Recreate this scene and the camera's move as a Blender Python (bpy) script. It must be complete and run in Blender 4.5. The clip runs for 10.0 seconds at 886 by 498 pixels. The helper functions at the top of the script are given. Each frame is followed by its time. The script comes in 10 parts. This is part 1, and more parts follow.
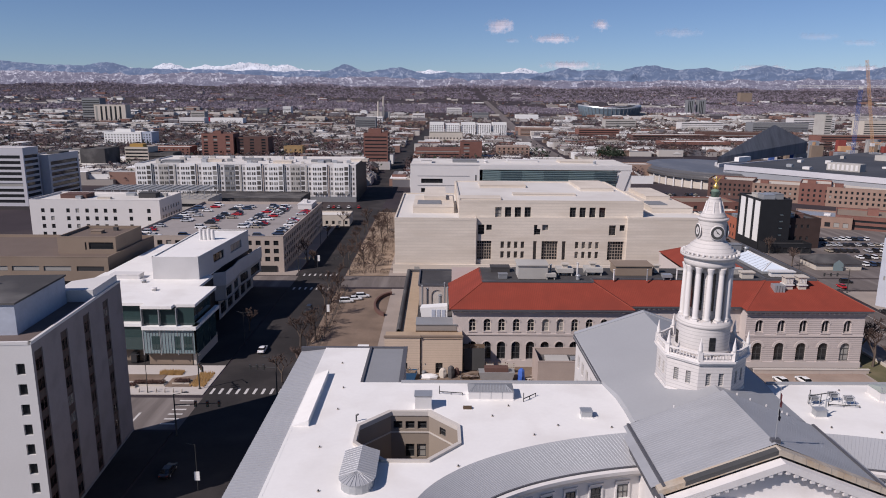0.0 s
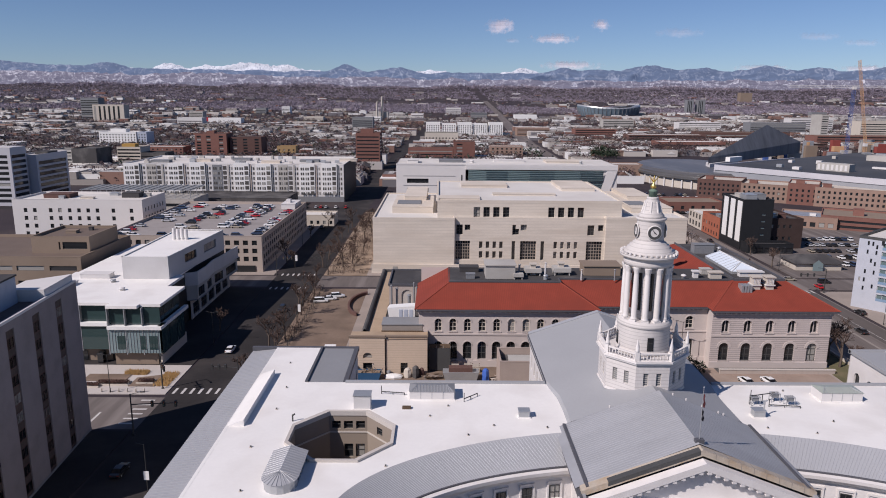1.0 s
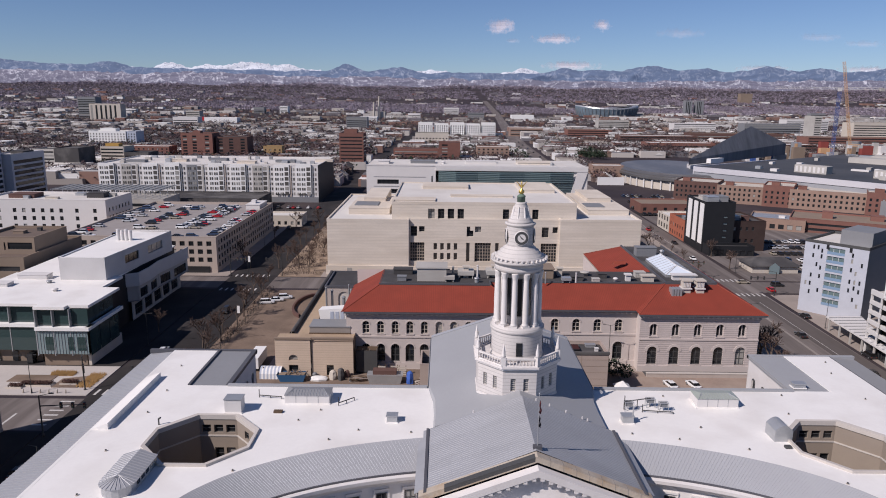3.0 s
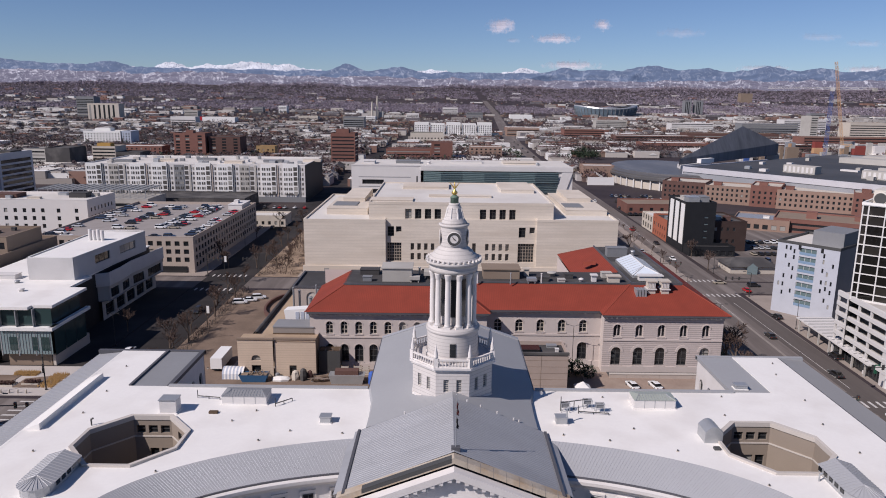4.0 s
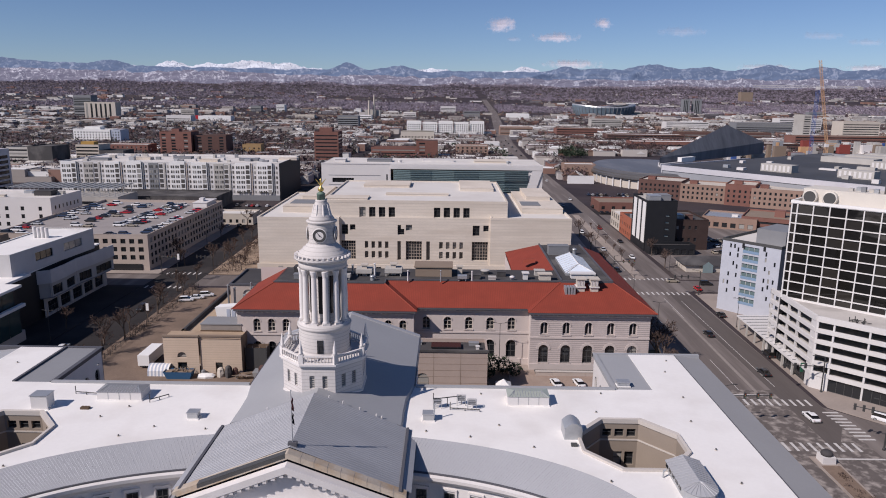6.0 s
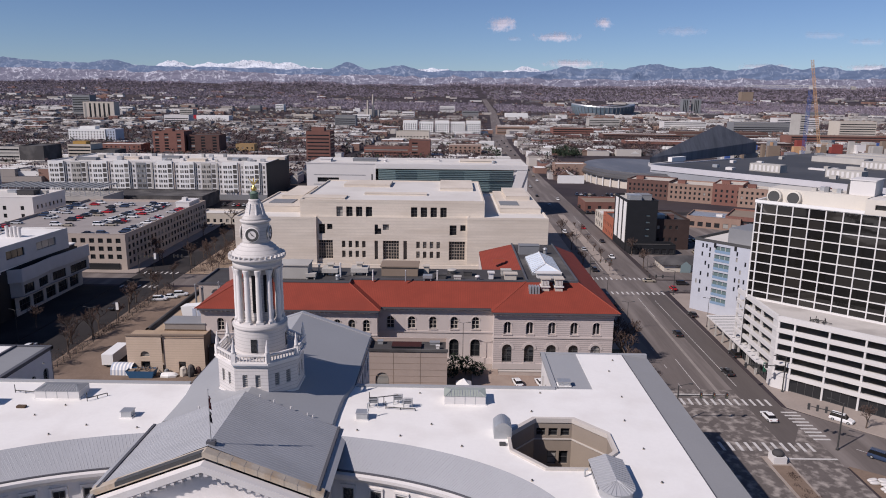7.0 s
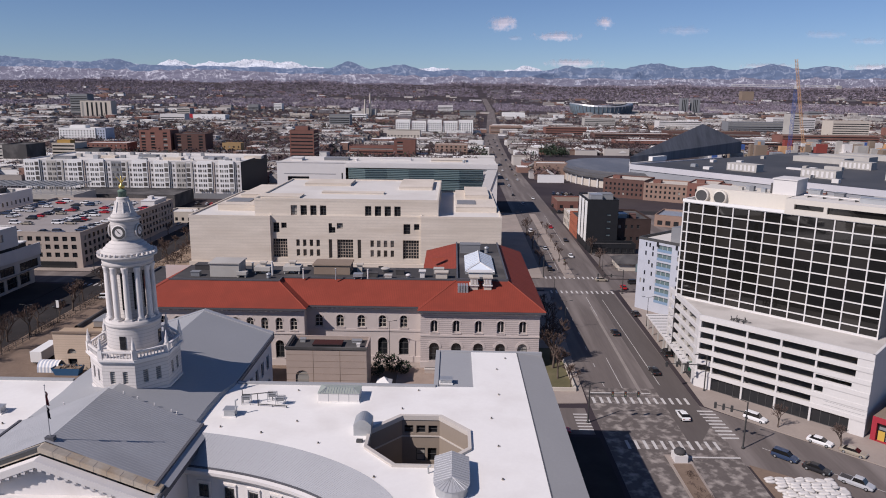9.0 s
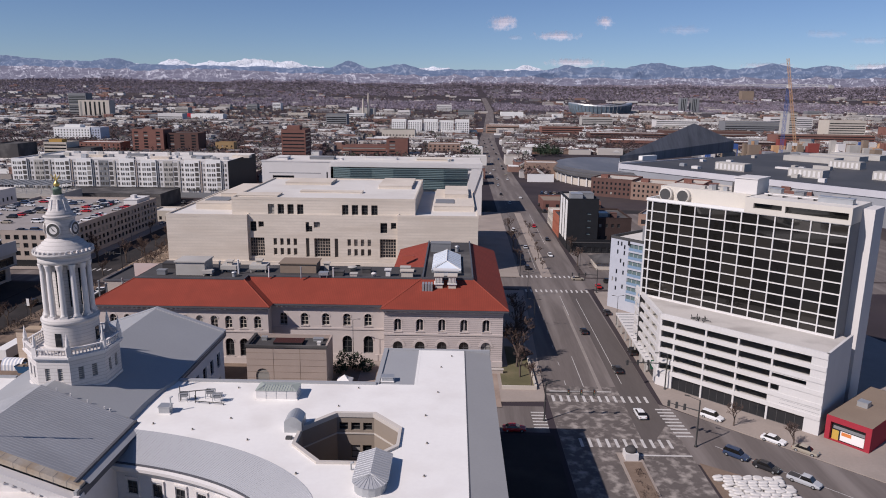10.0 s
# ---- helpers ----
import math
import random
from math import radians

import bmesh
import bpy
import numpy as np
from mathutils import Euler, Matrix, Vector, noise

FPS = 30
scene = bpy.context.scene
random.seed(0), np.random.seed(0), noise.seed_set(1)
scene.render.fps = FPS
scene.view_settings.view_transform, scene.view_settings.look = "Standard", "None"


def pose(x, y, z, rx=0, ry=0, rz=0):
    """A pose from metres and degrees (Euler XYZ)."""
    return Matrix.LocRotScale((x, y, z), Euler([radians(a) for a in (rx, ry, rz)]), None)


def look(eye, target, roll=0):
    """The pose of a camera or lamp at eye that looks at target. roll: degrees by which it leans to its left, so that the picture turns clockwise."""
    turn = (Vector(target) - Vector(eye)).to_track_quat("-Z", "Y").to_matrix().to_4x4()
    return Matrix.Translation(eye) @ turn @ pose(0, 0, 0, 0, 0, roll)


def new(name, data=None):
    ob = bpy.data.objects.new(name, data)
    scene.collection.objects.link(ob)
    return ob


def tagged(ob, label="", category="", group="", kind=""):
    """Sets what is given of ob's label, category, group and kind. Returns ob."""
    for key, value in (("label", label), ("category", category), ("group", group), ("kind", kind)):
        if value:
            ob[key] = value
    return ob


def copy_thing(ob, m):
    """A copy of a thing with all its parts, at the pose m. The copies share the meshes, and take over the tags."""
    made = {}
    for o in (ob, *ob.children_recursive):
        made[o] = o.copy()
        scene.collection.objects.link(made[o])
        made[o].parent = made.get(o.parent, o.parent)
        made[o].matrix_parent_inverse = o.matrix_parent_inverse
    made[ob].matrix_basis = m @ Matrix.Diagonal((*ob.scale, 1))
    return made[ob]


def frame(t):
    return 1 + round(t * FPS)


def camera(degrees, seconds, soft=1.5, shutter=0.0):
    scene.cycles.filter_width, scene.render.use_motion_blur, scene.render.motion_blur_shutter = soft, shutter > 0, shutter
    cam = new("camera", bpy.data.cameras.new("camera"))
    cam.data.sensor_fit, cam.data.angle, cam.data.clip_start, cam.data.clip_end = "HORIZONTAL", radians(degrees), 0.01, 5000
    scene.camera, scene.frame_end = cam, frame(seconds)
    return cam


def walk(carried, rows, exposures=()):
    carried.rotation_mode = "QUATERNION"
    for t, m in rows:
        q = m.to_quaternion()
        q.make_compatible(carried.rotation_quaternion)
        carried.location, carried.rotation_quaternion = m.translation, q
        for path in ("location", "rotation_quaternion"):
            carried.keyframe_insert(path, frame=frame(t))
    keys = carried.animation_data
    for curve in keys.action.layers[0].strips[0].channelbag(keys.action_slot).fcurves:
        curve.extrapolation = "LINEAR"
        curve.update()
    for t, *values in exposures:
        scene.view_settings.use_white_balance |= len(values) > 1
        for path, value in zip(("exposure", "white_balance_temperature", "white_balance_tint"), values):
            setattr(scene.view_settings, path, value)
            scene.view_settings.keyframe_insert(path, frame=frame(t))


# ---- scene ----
cam = camera(65.4, 10.0, soft=1.0)
METRES, EYE, TILT, LEAN, TURN = 92.0, 64.4, 0.0, 0.0, -0.4
ROWS = [
    (0.0, 0.0, 0.0, 0.0, 0.09, -12.21, -0.42),
    (0.5, 0.0465, 0.0003, 0.0001, 0.15, -12.22, -0.41),
    (1.0, 0.0942, 0.0008, 0.0003, 0.21, -12.21, -0.43),
    (1.5, 0.1429, 0.0015, 0.0011, 0.27, -12.21, -0.45),
    (2.0, 0.1923, 0.0017, 0.0033, 0.33, -12.21, -0.49),
    (2.5, 0.2421, 0.0021, 0.0065, 0.4, -12.22, -0.55),
    (4.0, 0.3926, 0.004, 0.0121, 0.6, -12.25, -0.61),
    (4.5, 0.4426, 0.004, 0.0124, 0.66, -12.3, -0.6),
    (5.0, 0.4926, 0.0039, 0.0117, 0.74, -12.32, -0.58),
    (5.5, 0.5432, 0.0039, 0.0112, 0.8, -12.33, -0.6),
    (7.0, 0.6956, 0.0043, 0.0121, 1.01, -12.37, -0.62),
    (7.5, 0.7462, 0.0044, 0.0127, 1.09, -12.38, -0.63),
    (8.0, 0.7971, 0.0041, 0.0126, 1.16, -12.4, -0.64),
    (8.5, 0.8479, 0.0037, 0.0132, 1.23, -12.42, -0.65),
    (9.0, 0.8988, 0.0032, 0.0135, 1.3, -12.43, -0.66),
    (9.5, 0.9493, 0.0027, 0.0133, 1.36, -12.45, -0.67),
    (10.0, 0.9997, 0.0023, 0.0127, 1.42, -12.47, -0.67),
]
walk(cam, [(t, pose(0, 0, EYE, TILT, LEAN, TURN) @ pose(METRES * x, METRES * y, METRES * z, 90 + pitch, roll, yaw)) for t, x, y, z, yaw, pitch, roll in ROWS],
     exposures=((0.0, -0.16, 6530, 19), (10.0, -0.16, 6530, 19)))

# ---------------------------------------------------------------- light
SUN_DIR = Vector((-15.1, -10.9, 16.2)).normalized()
world = bpy.data.worlds.new("sky")
scene.world = world
world.use_nodes = True
wn = world.node_tree
bg = wn.nodes["Background"]
sky = wn.nodes.new("ShaderNodeTexSky")
sky.sky_type = "NISHITA"
sky.sun_disc = False
sky.sun_elevation = math.asin(SUN_DIR.z)
sky.sun_rotation = math.atan2(SUN_DIR.x, SUN_DIR.y)
sky.altitude = 1600
sky.air_density, sky.dust_density, sky.ozone_density = 1.0, 0.25, 1.6
bg.inputs["Strength"].default_value = 0.071
tone = wn.nodes.new("ShaderNodeVectorMath")
tone.operation = "MULTIPLY"
tone.inputs[1].default_value = (0.775, 0.95, 1.195)
wn.links.new(sky.outputs[0], tone.inputs[0])
wn.links.new(tone.outputs[0], bg.inputs[0])
sun = new("sun", bpy.data.lights.new("sun", "SUN"))
sun.data.energy, sun.data.angle, sun.data.color = 5.0, radians(0.53), (1.0, 0.955, 0.89)
sun.matrix_world = look(SUN_DIR * 500, (0, 0, 0))


# ---------------------------------------------------------------- materials
def surf(name, col, vary=0.12, scale=0.25, fine=4.0, rough=0.8, metal=0.0, bump=0.0, rnd=0.0, stain=0.0, stain_col=(0.1, 0.09, 0.08), stain_scale=0.06, spec=0.2, coord="pos", stretch=None, island=0.0):
    """A worn surface: two scales of noise, stains, fine relief."""
    m = bpy.data.materials.new(name)
    m.use_nodes = True
    t = m.node_tree
    N, L = t.nodes, t.links
    b = N["Principled BSDF"]
    geo = N.new("ShaderNodeNewGeometry")
    src = geo.outputs["Position"]
    if stretch:
        mp = N.new("ShaderNodeMapping")
        mp.inputs["Scale"].default_value = stretch
        L.new(src, mp.inputs[0])
        src = mp.outputs[0]

    def nz(s, detail=3):
        n = N.new("ShaderNodeTexNoise")
        n.inputs["Scale"].default_value = s
        n.inputs["Detail"].default_value = detail
        L.new(src, n.inputs["Vector"])
        return n.outputs["Fac"]

    def math_(op, a, c):
        n = N.new("ShaderNodeMath")
        n.operation = op
        for i, v in enumerate((a, c)):
            if isinstance(v, (int, float)):
                n.inputs[i].default_value = v
            else:
                L.new(v, n.inputs[i])
        return n.outputs[0]

    a, c = nz(scale), nz(fine)
    f = math_("ADD", math_("MULTIPLY", math_("SUBTRACT", a, 0.5), 2.2 * vary), math_("MULTIPLY", math_("SUBTRACT", c, 0.5), 1.6 * vary))
    if rnd:
        oi = N.new("ShaderNodeObjectInfo")
        f = math_("ADD", f, math_("MULTIPLY", math_("SUBTRACT", oi.outputs["Random"], 0.5), 2 * rnd))
    if island:
        f = math_("ADD", f, math_("MULTIPLY", math_("SUBTRACT", geo.outputs["Random Per Island"], 0.5), 2 * island))
    f = math_("ADD", f, 1.0)
    mul = N.new("ShaderNodeVectorMath")
    mul.operation = "SCALE"
    mul.inputs[0].default_value = col
    L.new(f, mul.inputs["Scale"])
    out = mul.outputs[0]
    if stain:
        s = nz(stain_scale, 6)
        r = N.new("ShaderNodeMapRange")
        r.inputs[1].default_value, r.inputs[2].default_value, r.inputs[3].default_value, r.inputs[4].default_value = 0.48, 0.68, 0.0, stain
        L.new(s, r.inputs[0])
        mx = N.new("ShaderNodeMix")
        mx.data_type = "RGBA"
        L.new(r.outputs[0], mx.inputs[0])
        L.new(out, mx.inputs[6])
        mx.inputs[7].default_value = (*stain_col, 1)
        out = mx.outputs[2]
    L.new(out, b.inputs["Base Color"])
    b.inputs["Roughness"].default_value = rough
    b.inputs["Metallic"].default_value = metal
    b.inputs["Specular IOR Level"].default_value = spec
    if bump:
        bp = N.new("ShaderNodeBump")
        bp.inputs["Strength"].default_value = bump
        bp.inputs["Distance"].default_value = 0.1
        L.new(c, bp.inputs["Height"])
        L.new(bp.outputs[0], b.inputs["Normal"])
    return m


def striped(name, col, step, axis, dark=0.7, rough=0.8, vary=0.1, width=0.12, **wear):
    """Courses of stone or metal: thin darker joints every step metres along an axis of the world."""
    m = surf(name, col, vary=vary, rough=rough, **wear)
    t = m.node_tree
    N, L = t.nodes, t.links
    b = N["Principled BSDF"]
    src = b.inputs["Base Color"].links[0].from_socket
    geo = N.new("ShaderNodeNewGeometry")
    sx = N.new("ShaderNodeSeparateXYZ")
    L.new(geo.outputs["Position"], sx.inputs[0])
    d = N.new("ShaderNodeMath"); d.operation = "DIVIDE"; d.inputs[1].default_value = step
    L.new(sx.outputs["XYZ".index(axis)], d.inputs[0])
    fr = N.new("ShaderNodeMath"); fr.operation = "FRACT"
    L.new(d.outputs[0], fr.inputs[0])
    lt = N.new("ShaderNodeMath"); lt.operation = "LESS_THAN"; lt.inputs[1].default_value = width
    L.new(fr.outputs[0], lt.inputs[0])
    mx = N.new("ShaderNodeMix"); mx.data_type = "RGBA"
    L.new(lt.outputs[0], mx.inputs[0])
    L.new(src, mx.inputs[6])
    mx.inputs[7].default_value = (*[c * dark for c in col], 1)
    L.new(mx.outputs[2], b.inputs["Base Color"])
    return m


def glass(name, col, rough=0.06, rnd=0.0, curtain=(0.3, 0.29, 0.27), share=0.0):
    """Window glass seen from outside by day: dark and glossy, some panes with a pale blind behind."""
    m = bpy.data.materials.new(name)
    m.use_nodes = True
    t = m.node_tree
    b = t.nodes["Principled BSDF"]
    b.inputs["Roughness"].default_value = rough
    b.inputs["Specular IOR Level"].default_value = 0.6
    b.inputs["Base Color"].default_value = (*col, 1)
    if share:
        oi = t.nodes.new("ShaderNodeObjectInfo")
        gt = t.nodes.new("ShaderNodeMath"); gt.operation = "GREATER_THAN"; gt.inputs[1].default_value = 1 - share
        t.links.new(oi.outputs["Random"], gt.inputs[0])
        mx = t.nodes.new("ShaderNodeMix"); mx.data_type = "RGBA"
        mx.inputs[6].default_value, mx.inputs[7].default_value = (*col, 1), (*curtain, 1)
        t.links.new(gt.outputs[0], mx.inputs[0])
        t.links.new(mx.outputs[2], b.inputs["Base Color"])
    return m


M = {}
M["stone_white"] = surf("white_granite", (0.66, 0.63, 0.61), 0.06, 0.4, 5, 0.75, stain=0.25, stain_col=(0.5, 0.46, 0.42), stain_scale=0.3)
M["stone_courses"] = striped("coursed_white_granite", (0.56, 0.53, 0.51), 0.5, "Z", 0.76, 0.75, 0.1, 0.16, stain=.35, stain_col=(.44, .41, .39), stain_scale=.3, stretch=(1, 1, .4))
M["membrane"] = surf("white_roof_membrane", (0.76, 0.74, 0.71), 0.045, 0.15, 2, 0.6, stain=0.5, stain_col=(0.62, 0.585, 0.55), stain_scale=0.13)
M["seam_grey"] = surf("grey_metal_roof", (0.375, 0.38, 0.395), 0.07, 0.2, 5, 0.45, metal=0.12)
M["grey_roof"] = surf("grey_roof_coating", (0.315, 0.32, 0.33), 0.06, 0.12, 3, 0.6)
# darker copy of the metal roof: slope and tower shade, plus streaky wear
M["portico_metal"] = surf("shaded_weathered_metal", (0.33, 0.335, 0.35), 0.1, 0.2, 5, 0.5, metal=0.1, stain=0.4, stain_col=(.25, .255, .265), stain_scale=.25, stretch=(.15, 1, 1))
M["stub_grey"] = surf("dark_grey_roof_felt", (0.235, 0.24, 0.25), 0.08, 0.15, 3, 0.7, stain=0.3, stain_col=(0.19, 0.19, 0.2), stain_scale=0.1)
M["copper_buff"] = surf("weathered_buff_flashing", (0.44, 0.38, 0.31), 0.2, 0.5, 3, 0.6, stain=0.6, stain_col=(0.33, 0.2, 0.09), stain_scale=0.35)
M["dark_trim"] = surf("dark_gutter", (0.09, 0.09, 0.10), 0.15, rough=0.5)
M["court_tan"] = surf("tan_brick_courtyard", (0.27, 0.225, 0.185), 0.07, 0.5, 6, 0.85)
M["granite_pink"] = striped("pinkish_rusticated_granite", (0.52, 0.455, 0.43), 0.5, "Z", 0.56, 0.8, 0.12, 0.24, stain=.3, stain_col=(.42, .36, .34), stain_scale=.2)
M["granite_smooth"] = surf("pinkish_granite", (0.51, 0.45, 0.42), 0.06, 0.4, 5, 0.8)
M["mint_stone"] = M["granite_smooth"]
M["tile_red"] = striped("red_clay_tile", (0.235, 0.046, 0.029), 0.45, "X", 0.84, 0.8, 0.2, 0.25, stain=.6, stain_col=(.18, .04, .027), stain_scale=.16)
M["tile_ridge"] = surf("red_clay_ridge", (0.25, 0.055, 0.035), 0.2)
M["tar"] = surf("dark_roofing", (0.06, 0.057, 0.058), 0.2, 0.15, 3, 0.85, stain=0.5, stain_col=(0.2, 0.19, 0.18), stain_scale=0.08)
M["limestone"] = striped("buff_limestone", (0.60, 0.535, 0.46), 1.1, "Z", 0.84, 0.8, 0.16, 0.1, stain=.55, stain_col=(.48, .41, .335), stain_scale=.13, stretch=(.3, .3, 1.8))
M["limestone_roof"] = surf("pale_roof", (0.62, 0.59, 0.55), 0.06, 0.08, 1.5, 0.7, stain=0.4, stain_col=(0.45, 0.41, 0.37), stain_scale=0.05)
M["lid_green"] = surf("greenish_wired_glass", (0.33, 0.36, 0.32), 0.08, 0.6, 4, 0.35)
M["wood_brown"] = surf("weathered_timber", (0.11, 0.075, 0.05), 0.2, 0.6, 5, 0.9)
M["grey_screen"] = surf("grey_render", (0.25, 0.225, 0.205), 0.1, 0.3, 4, 0.85)
M["tan_pale"] = surf("pale_pinkish_stone", (0.42, 0.36, 0.32), 0.08, 0.4, 4, 0.85)
# white wall panel lowered in tone to carry shade on the street side
M["zinc_panel"] = surf("shade_toned_panel", (0.5, 0.49, 0.485), 0.07, 0.25, 4, 0.6, stain=0.3, stain_col=(.4, .39, .385), stain_scale=.2)
M["garage_white"] = surf("chalky_white_precast", (0.58, 0.565, 0.55), 0.06, 0.2, 4, 0.75, stain=.3, stain_col=(.5, .485, .47), stain_scale=.15, stretch=(1, 1, .4))
M["eave_grey"] = surf("grey_eave_coating", (0.275, 0.275, 0.277), 0.06, 0.15, 3, 0.6)
M["hotel_blue"] = surf("pale_blue_white_panel", (0.42, 0.44, 0.49), 0.08, 0.4, 4, 0.6)
M["court_trim"] = surf("pale_buff_stone", (0.5, 0.46, 0.42), 0.08, 0.5, 4, 0.8)
M["white_panel"] = surf("white_precast", (0.6, 0.58, 0.565), 0.05, 0.2, 4, 0.7)
M["white_paint"] = surf("white_paint", (0.74, 0.73, 0.71), 0.05, 0.2, 4, 0.6)
M["concrete"] = surf("concrete", (0.42, 0.40, 0.37), 0.1, 0.2, 3, 0.85, stain=0.3, stain_col=(0.25, 0.23, 0.21))
M["conc_warm"] = surf("warm_concrete", (0.50, 0.45, 0.39), 0.08, 0.2, 3, 0.85)
M["tan_wall"] = surf("tan_concrete", (0.24, 0.185, 0.142), 0.1, 0.15, 3, 0.85, stain=0.4, stain_col=(0.19, 0.14, 0.105), stain_scale=0.08)
M["brick_red"] = surf("red_brick", (0.19, 0.092, 0.074), 0.15, 0.3, 5, 0.85, rnd=0.15)
M["brick_brown"] = surf("brown_brick", (0.12, 0.068, 0.058), 0.15, 0.3, 5, 0.85, rnd=0.1)
M["brick_tan"] = surf("tan_brick", (0.28, 0.19, 0.15), 0.15, 0.3, 5, 0.85, rnd=0.1)
M["black_panel"] = surf("charcoal_panel", (0.02, 0.021, 0.024), 0.15, 0.3, 4, 0.5)
M["grey_panel"] = surf("grey_panel", (0.20, 0.205, 0.215), 0.08, 0.3, 4, 0.6)
M["blue_grey"] = surf("pale_blue_grey_panel", (0.40, 0.435, 0.51), 0.06, 0.3, 4, 0.5)
M["glass_dark"] = glass("dark_window_glass", (0.018, 0.02, 0.023), share=0.12)
M["glass_hotel"] = glass("bronze_window_glass", (0.012, 0.011, 0.010), 0.03, curtain=(.028, .025, .022), share=.3)
M["glass_green"] = glass("green_glass", (0.03, 0.055, 0.055), 0.05)
M["glass_pale"] = glass("pale_green_glass_panel", (0.19, 0.25, 0.26), 0.12)
M["glass_blue"] = glass("blue_balcony_glass", (0.19, 0.28, 0.39), 0.1)
M["glass_mid"] = glass("grey_window_glass", (0.09, 0.085, 0.08), 0.1, share=0.3)
M["glass_det"] = glass("blue_green_facade_glass", (0.12, 0.17, 0.175), 0.08)
M["lane"] = surf("dark_lane_asphalt", (0.105, 0.09, 0.084), 0.15, 0.3, 2.5, 0.9, stretch=(1, 0.1, 1))
M["frame_dark"] = surf("dark_frame", (0.07, 0.07, 0.07), 0.1, rough=0.5)
M["frame_white"] = surf("white_frame", (0.62, 0.61, 0.59), 0.05, rough=0.5)
# near-black base: shade on streets and pavements is put into the colour
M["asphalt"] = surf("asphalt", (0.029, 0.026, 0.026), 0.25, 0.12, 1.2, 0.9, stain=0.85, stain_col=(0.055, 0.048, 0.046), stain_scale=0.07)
M["avenue"] = surf("worn_avenue_asphalt", (0.135, 0.115, 0.107), 0.2, 0.3, 2.5, 0.9, stain=0.75, stain_col=(0.235, 0.205, 0.19), stain_scale=0.22, stretch=(1, 0.07, 1))
# pale blotches are painted for light thrown on the crossing
M["patched"] = surf("dappled_light_asphalt", (0.12, 0.103, 0.096), 0.25, 0.2, 1.5, 0.9, stain=0.85, stain_col=(0.36, 0.32, 0.29), stain_scale=0.55)
M["paving"] = surf("concrete_paving", (0.31, 0.262, 0.23), 0.12, 0.15, 2, 0.9, stain=0.4, stain_col=(0.22, 0.19, 0.17), stain_scale=0.1)
M["marking"] = surf("worn_white_road_paint", (0.5, 0.48, 0.46), 0.25, 0.8, 5, 0.8)
M["marking_y"] = surf("worn_yellow_road_paint", (0.26, 0.2, 0.09), 0.3, 0.8, 5, 0.8)
M["dirt"] = surf("bare_earth", (0.195, 0.142, 0.108), 0.25, 0.15, 2, 0.95, stain=0.6, stain_col=(0.12, 0.09, 0.07), stain_scale=0.12)
M["dry_verge"] = surf("dry_tan_verge", (0.30, 0.225, 0.165), 0.25, 0.15, 2, 0.95, stain=0.7, stain_col=(0.17, 0.125, 0.09), stain_scale=0.12)
M["lawn"] = surf("winter_lawn", (0.12, 0.11, 0.06), 0.25, 0.2, 3, 0.95, stain=0.5, stain_col=(0.2, 0.155, 0.1), stain_scale=0.2)
M["city_ground"] = surf("distant_city_ground", (0.042, 0.033, 0.038), 0.35, 0.006, 0.05, 0.95, stain=0.6, stain_col=(0.10, 0.08, 0.068), stain_scale=0.012)
M["bark"] = surf("grey_brown_bark", (0.11, 0.085, 0.07), 0.2, 1, 6, 0.95)
M["twig"] = surf("bare_twigs", (0.09, 0.062, 0.052), 0.2, 0.05, 1, 0.95, island=0.3)
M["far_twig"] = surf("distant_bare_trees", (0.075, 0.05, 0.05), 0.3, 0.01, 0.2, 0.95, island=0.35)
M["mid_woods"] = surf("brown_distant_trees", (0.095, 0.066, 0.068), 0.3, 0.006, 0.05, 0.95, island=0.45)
# mauve-pale copy of the tree colour: distance haze put into the paint
M["far_woods"] = surf("haze_paled_woods", (0.25, 0.215, 0.255), 0.3, 0.004, 0.02, 0.95, island=0.5)
M["evergreen"] = surf("evergreen_needles", (0.035, 0.05, 0.032), 0.3, 0.3, 2, 0.95, island=0.3)
M["steel"] = surf("galvanised_steel", (0.42, 0.43, 0.44), 0.1, 0.5, 5, 0.4, metal=0.5)
M["pole"] = surf("dark_painted_pole", (0.05, 0.05, 0.05), 0.1, rough=0.5)
M["gold"] = surf("gilded_bronze", (0.75, 0.52, 0.16), 0.1, rough=0.35, metal=0.8)
M["patina"] = surf("green_copper", (0.13, 0.19, 0.15), 0.2, 1, 6, 0.6)
M["rubber"] = surf("tyre_rubber", (0.02, 0.02, 0.02), 0.1)


# ---------------------------------------------------------------- building kit
def box(bm, x0, x1, y0, y1, z0, z1, mi=0):
    v = [bm.verts.new(p) for p in ((x0, y0, z0), (x1, y0, z0), (x1, y1, z0), (x0, y1, z0), (x0, y0, z1), (x1, y0, z1), (x1, y1, z1), (x0, y1, z1))]
    for f in ((0, 3, 2, 1), (4, 5, 6, 7), (0, 1, 5, 4), (1, 2, 6, 5), (2, 3, 7, 6), (3, 0, 4, 7)):
        bm.faces.new([v[i] for i in f]).material_index = mi
    return v


def prism(bm, pts, z0, z1, mi=0):
    """An upright block over a plan of points, counter-clockwise from above."""
    lo = [bm.verts.new((x, y, z0)) for x, y in pts]
    hi = [bm.verts.new((x, y, z1)) for x, y in pts]
    n = len(pts)
    bm.faces.new(hi).material_index = mi
    bm.faces.new(lo[::-1]).material_index = mi
    for i in range(n):
        bm.faces.new((lo[i], lo[(i + 1) % n], hi[(i + 1) % n], hi[i])).material_index = mi


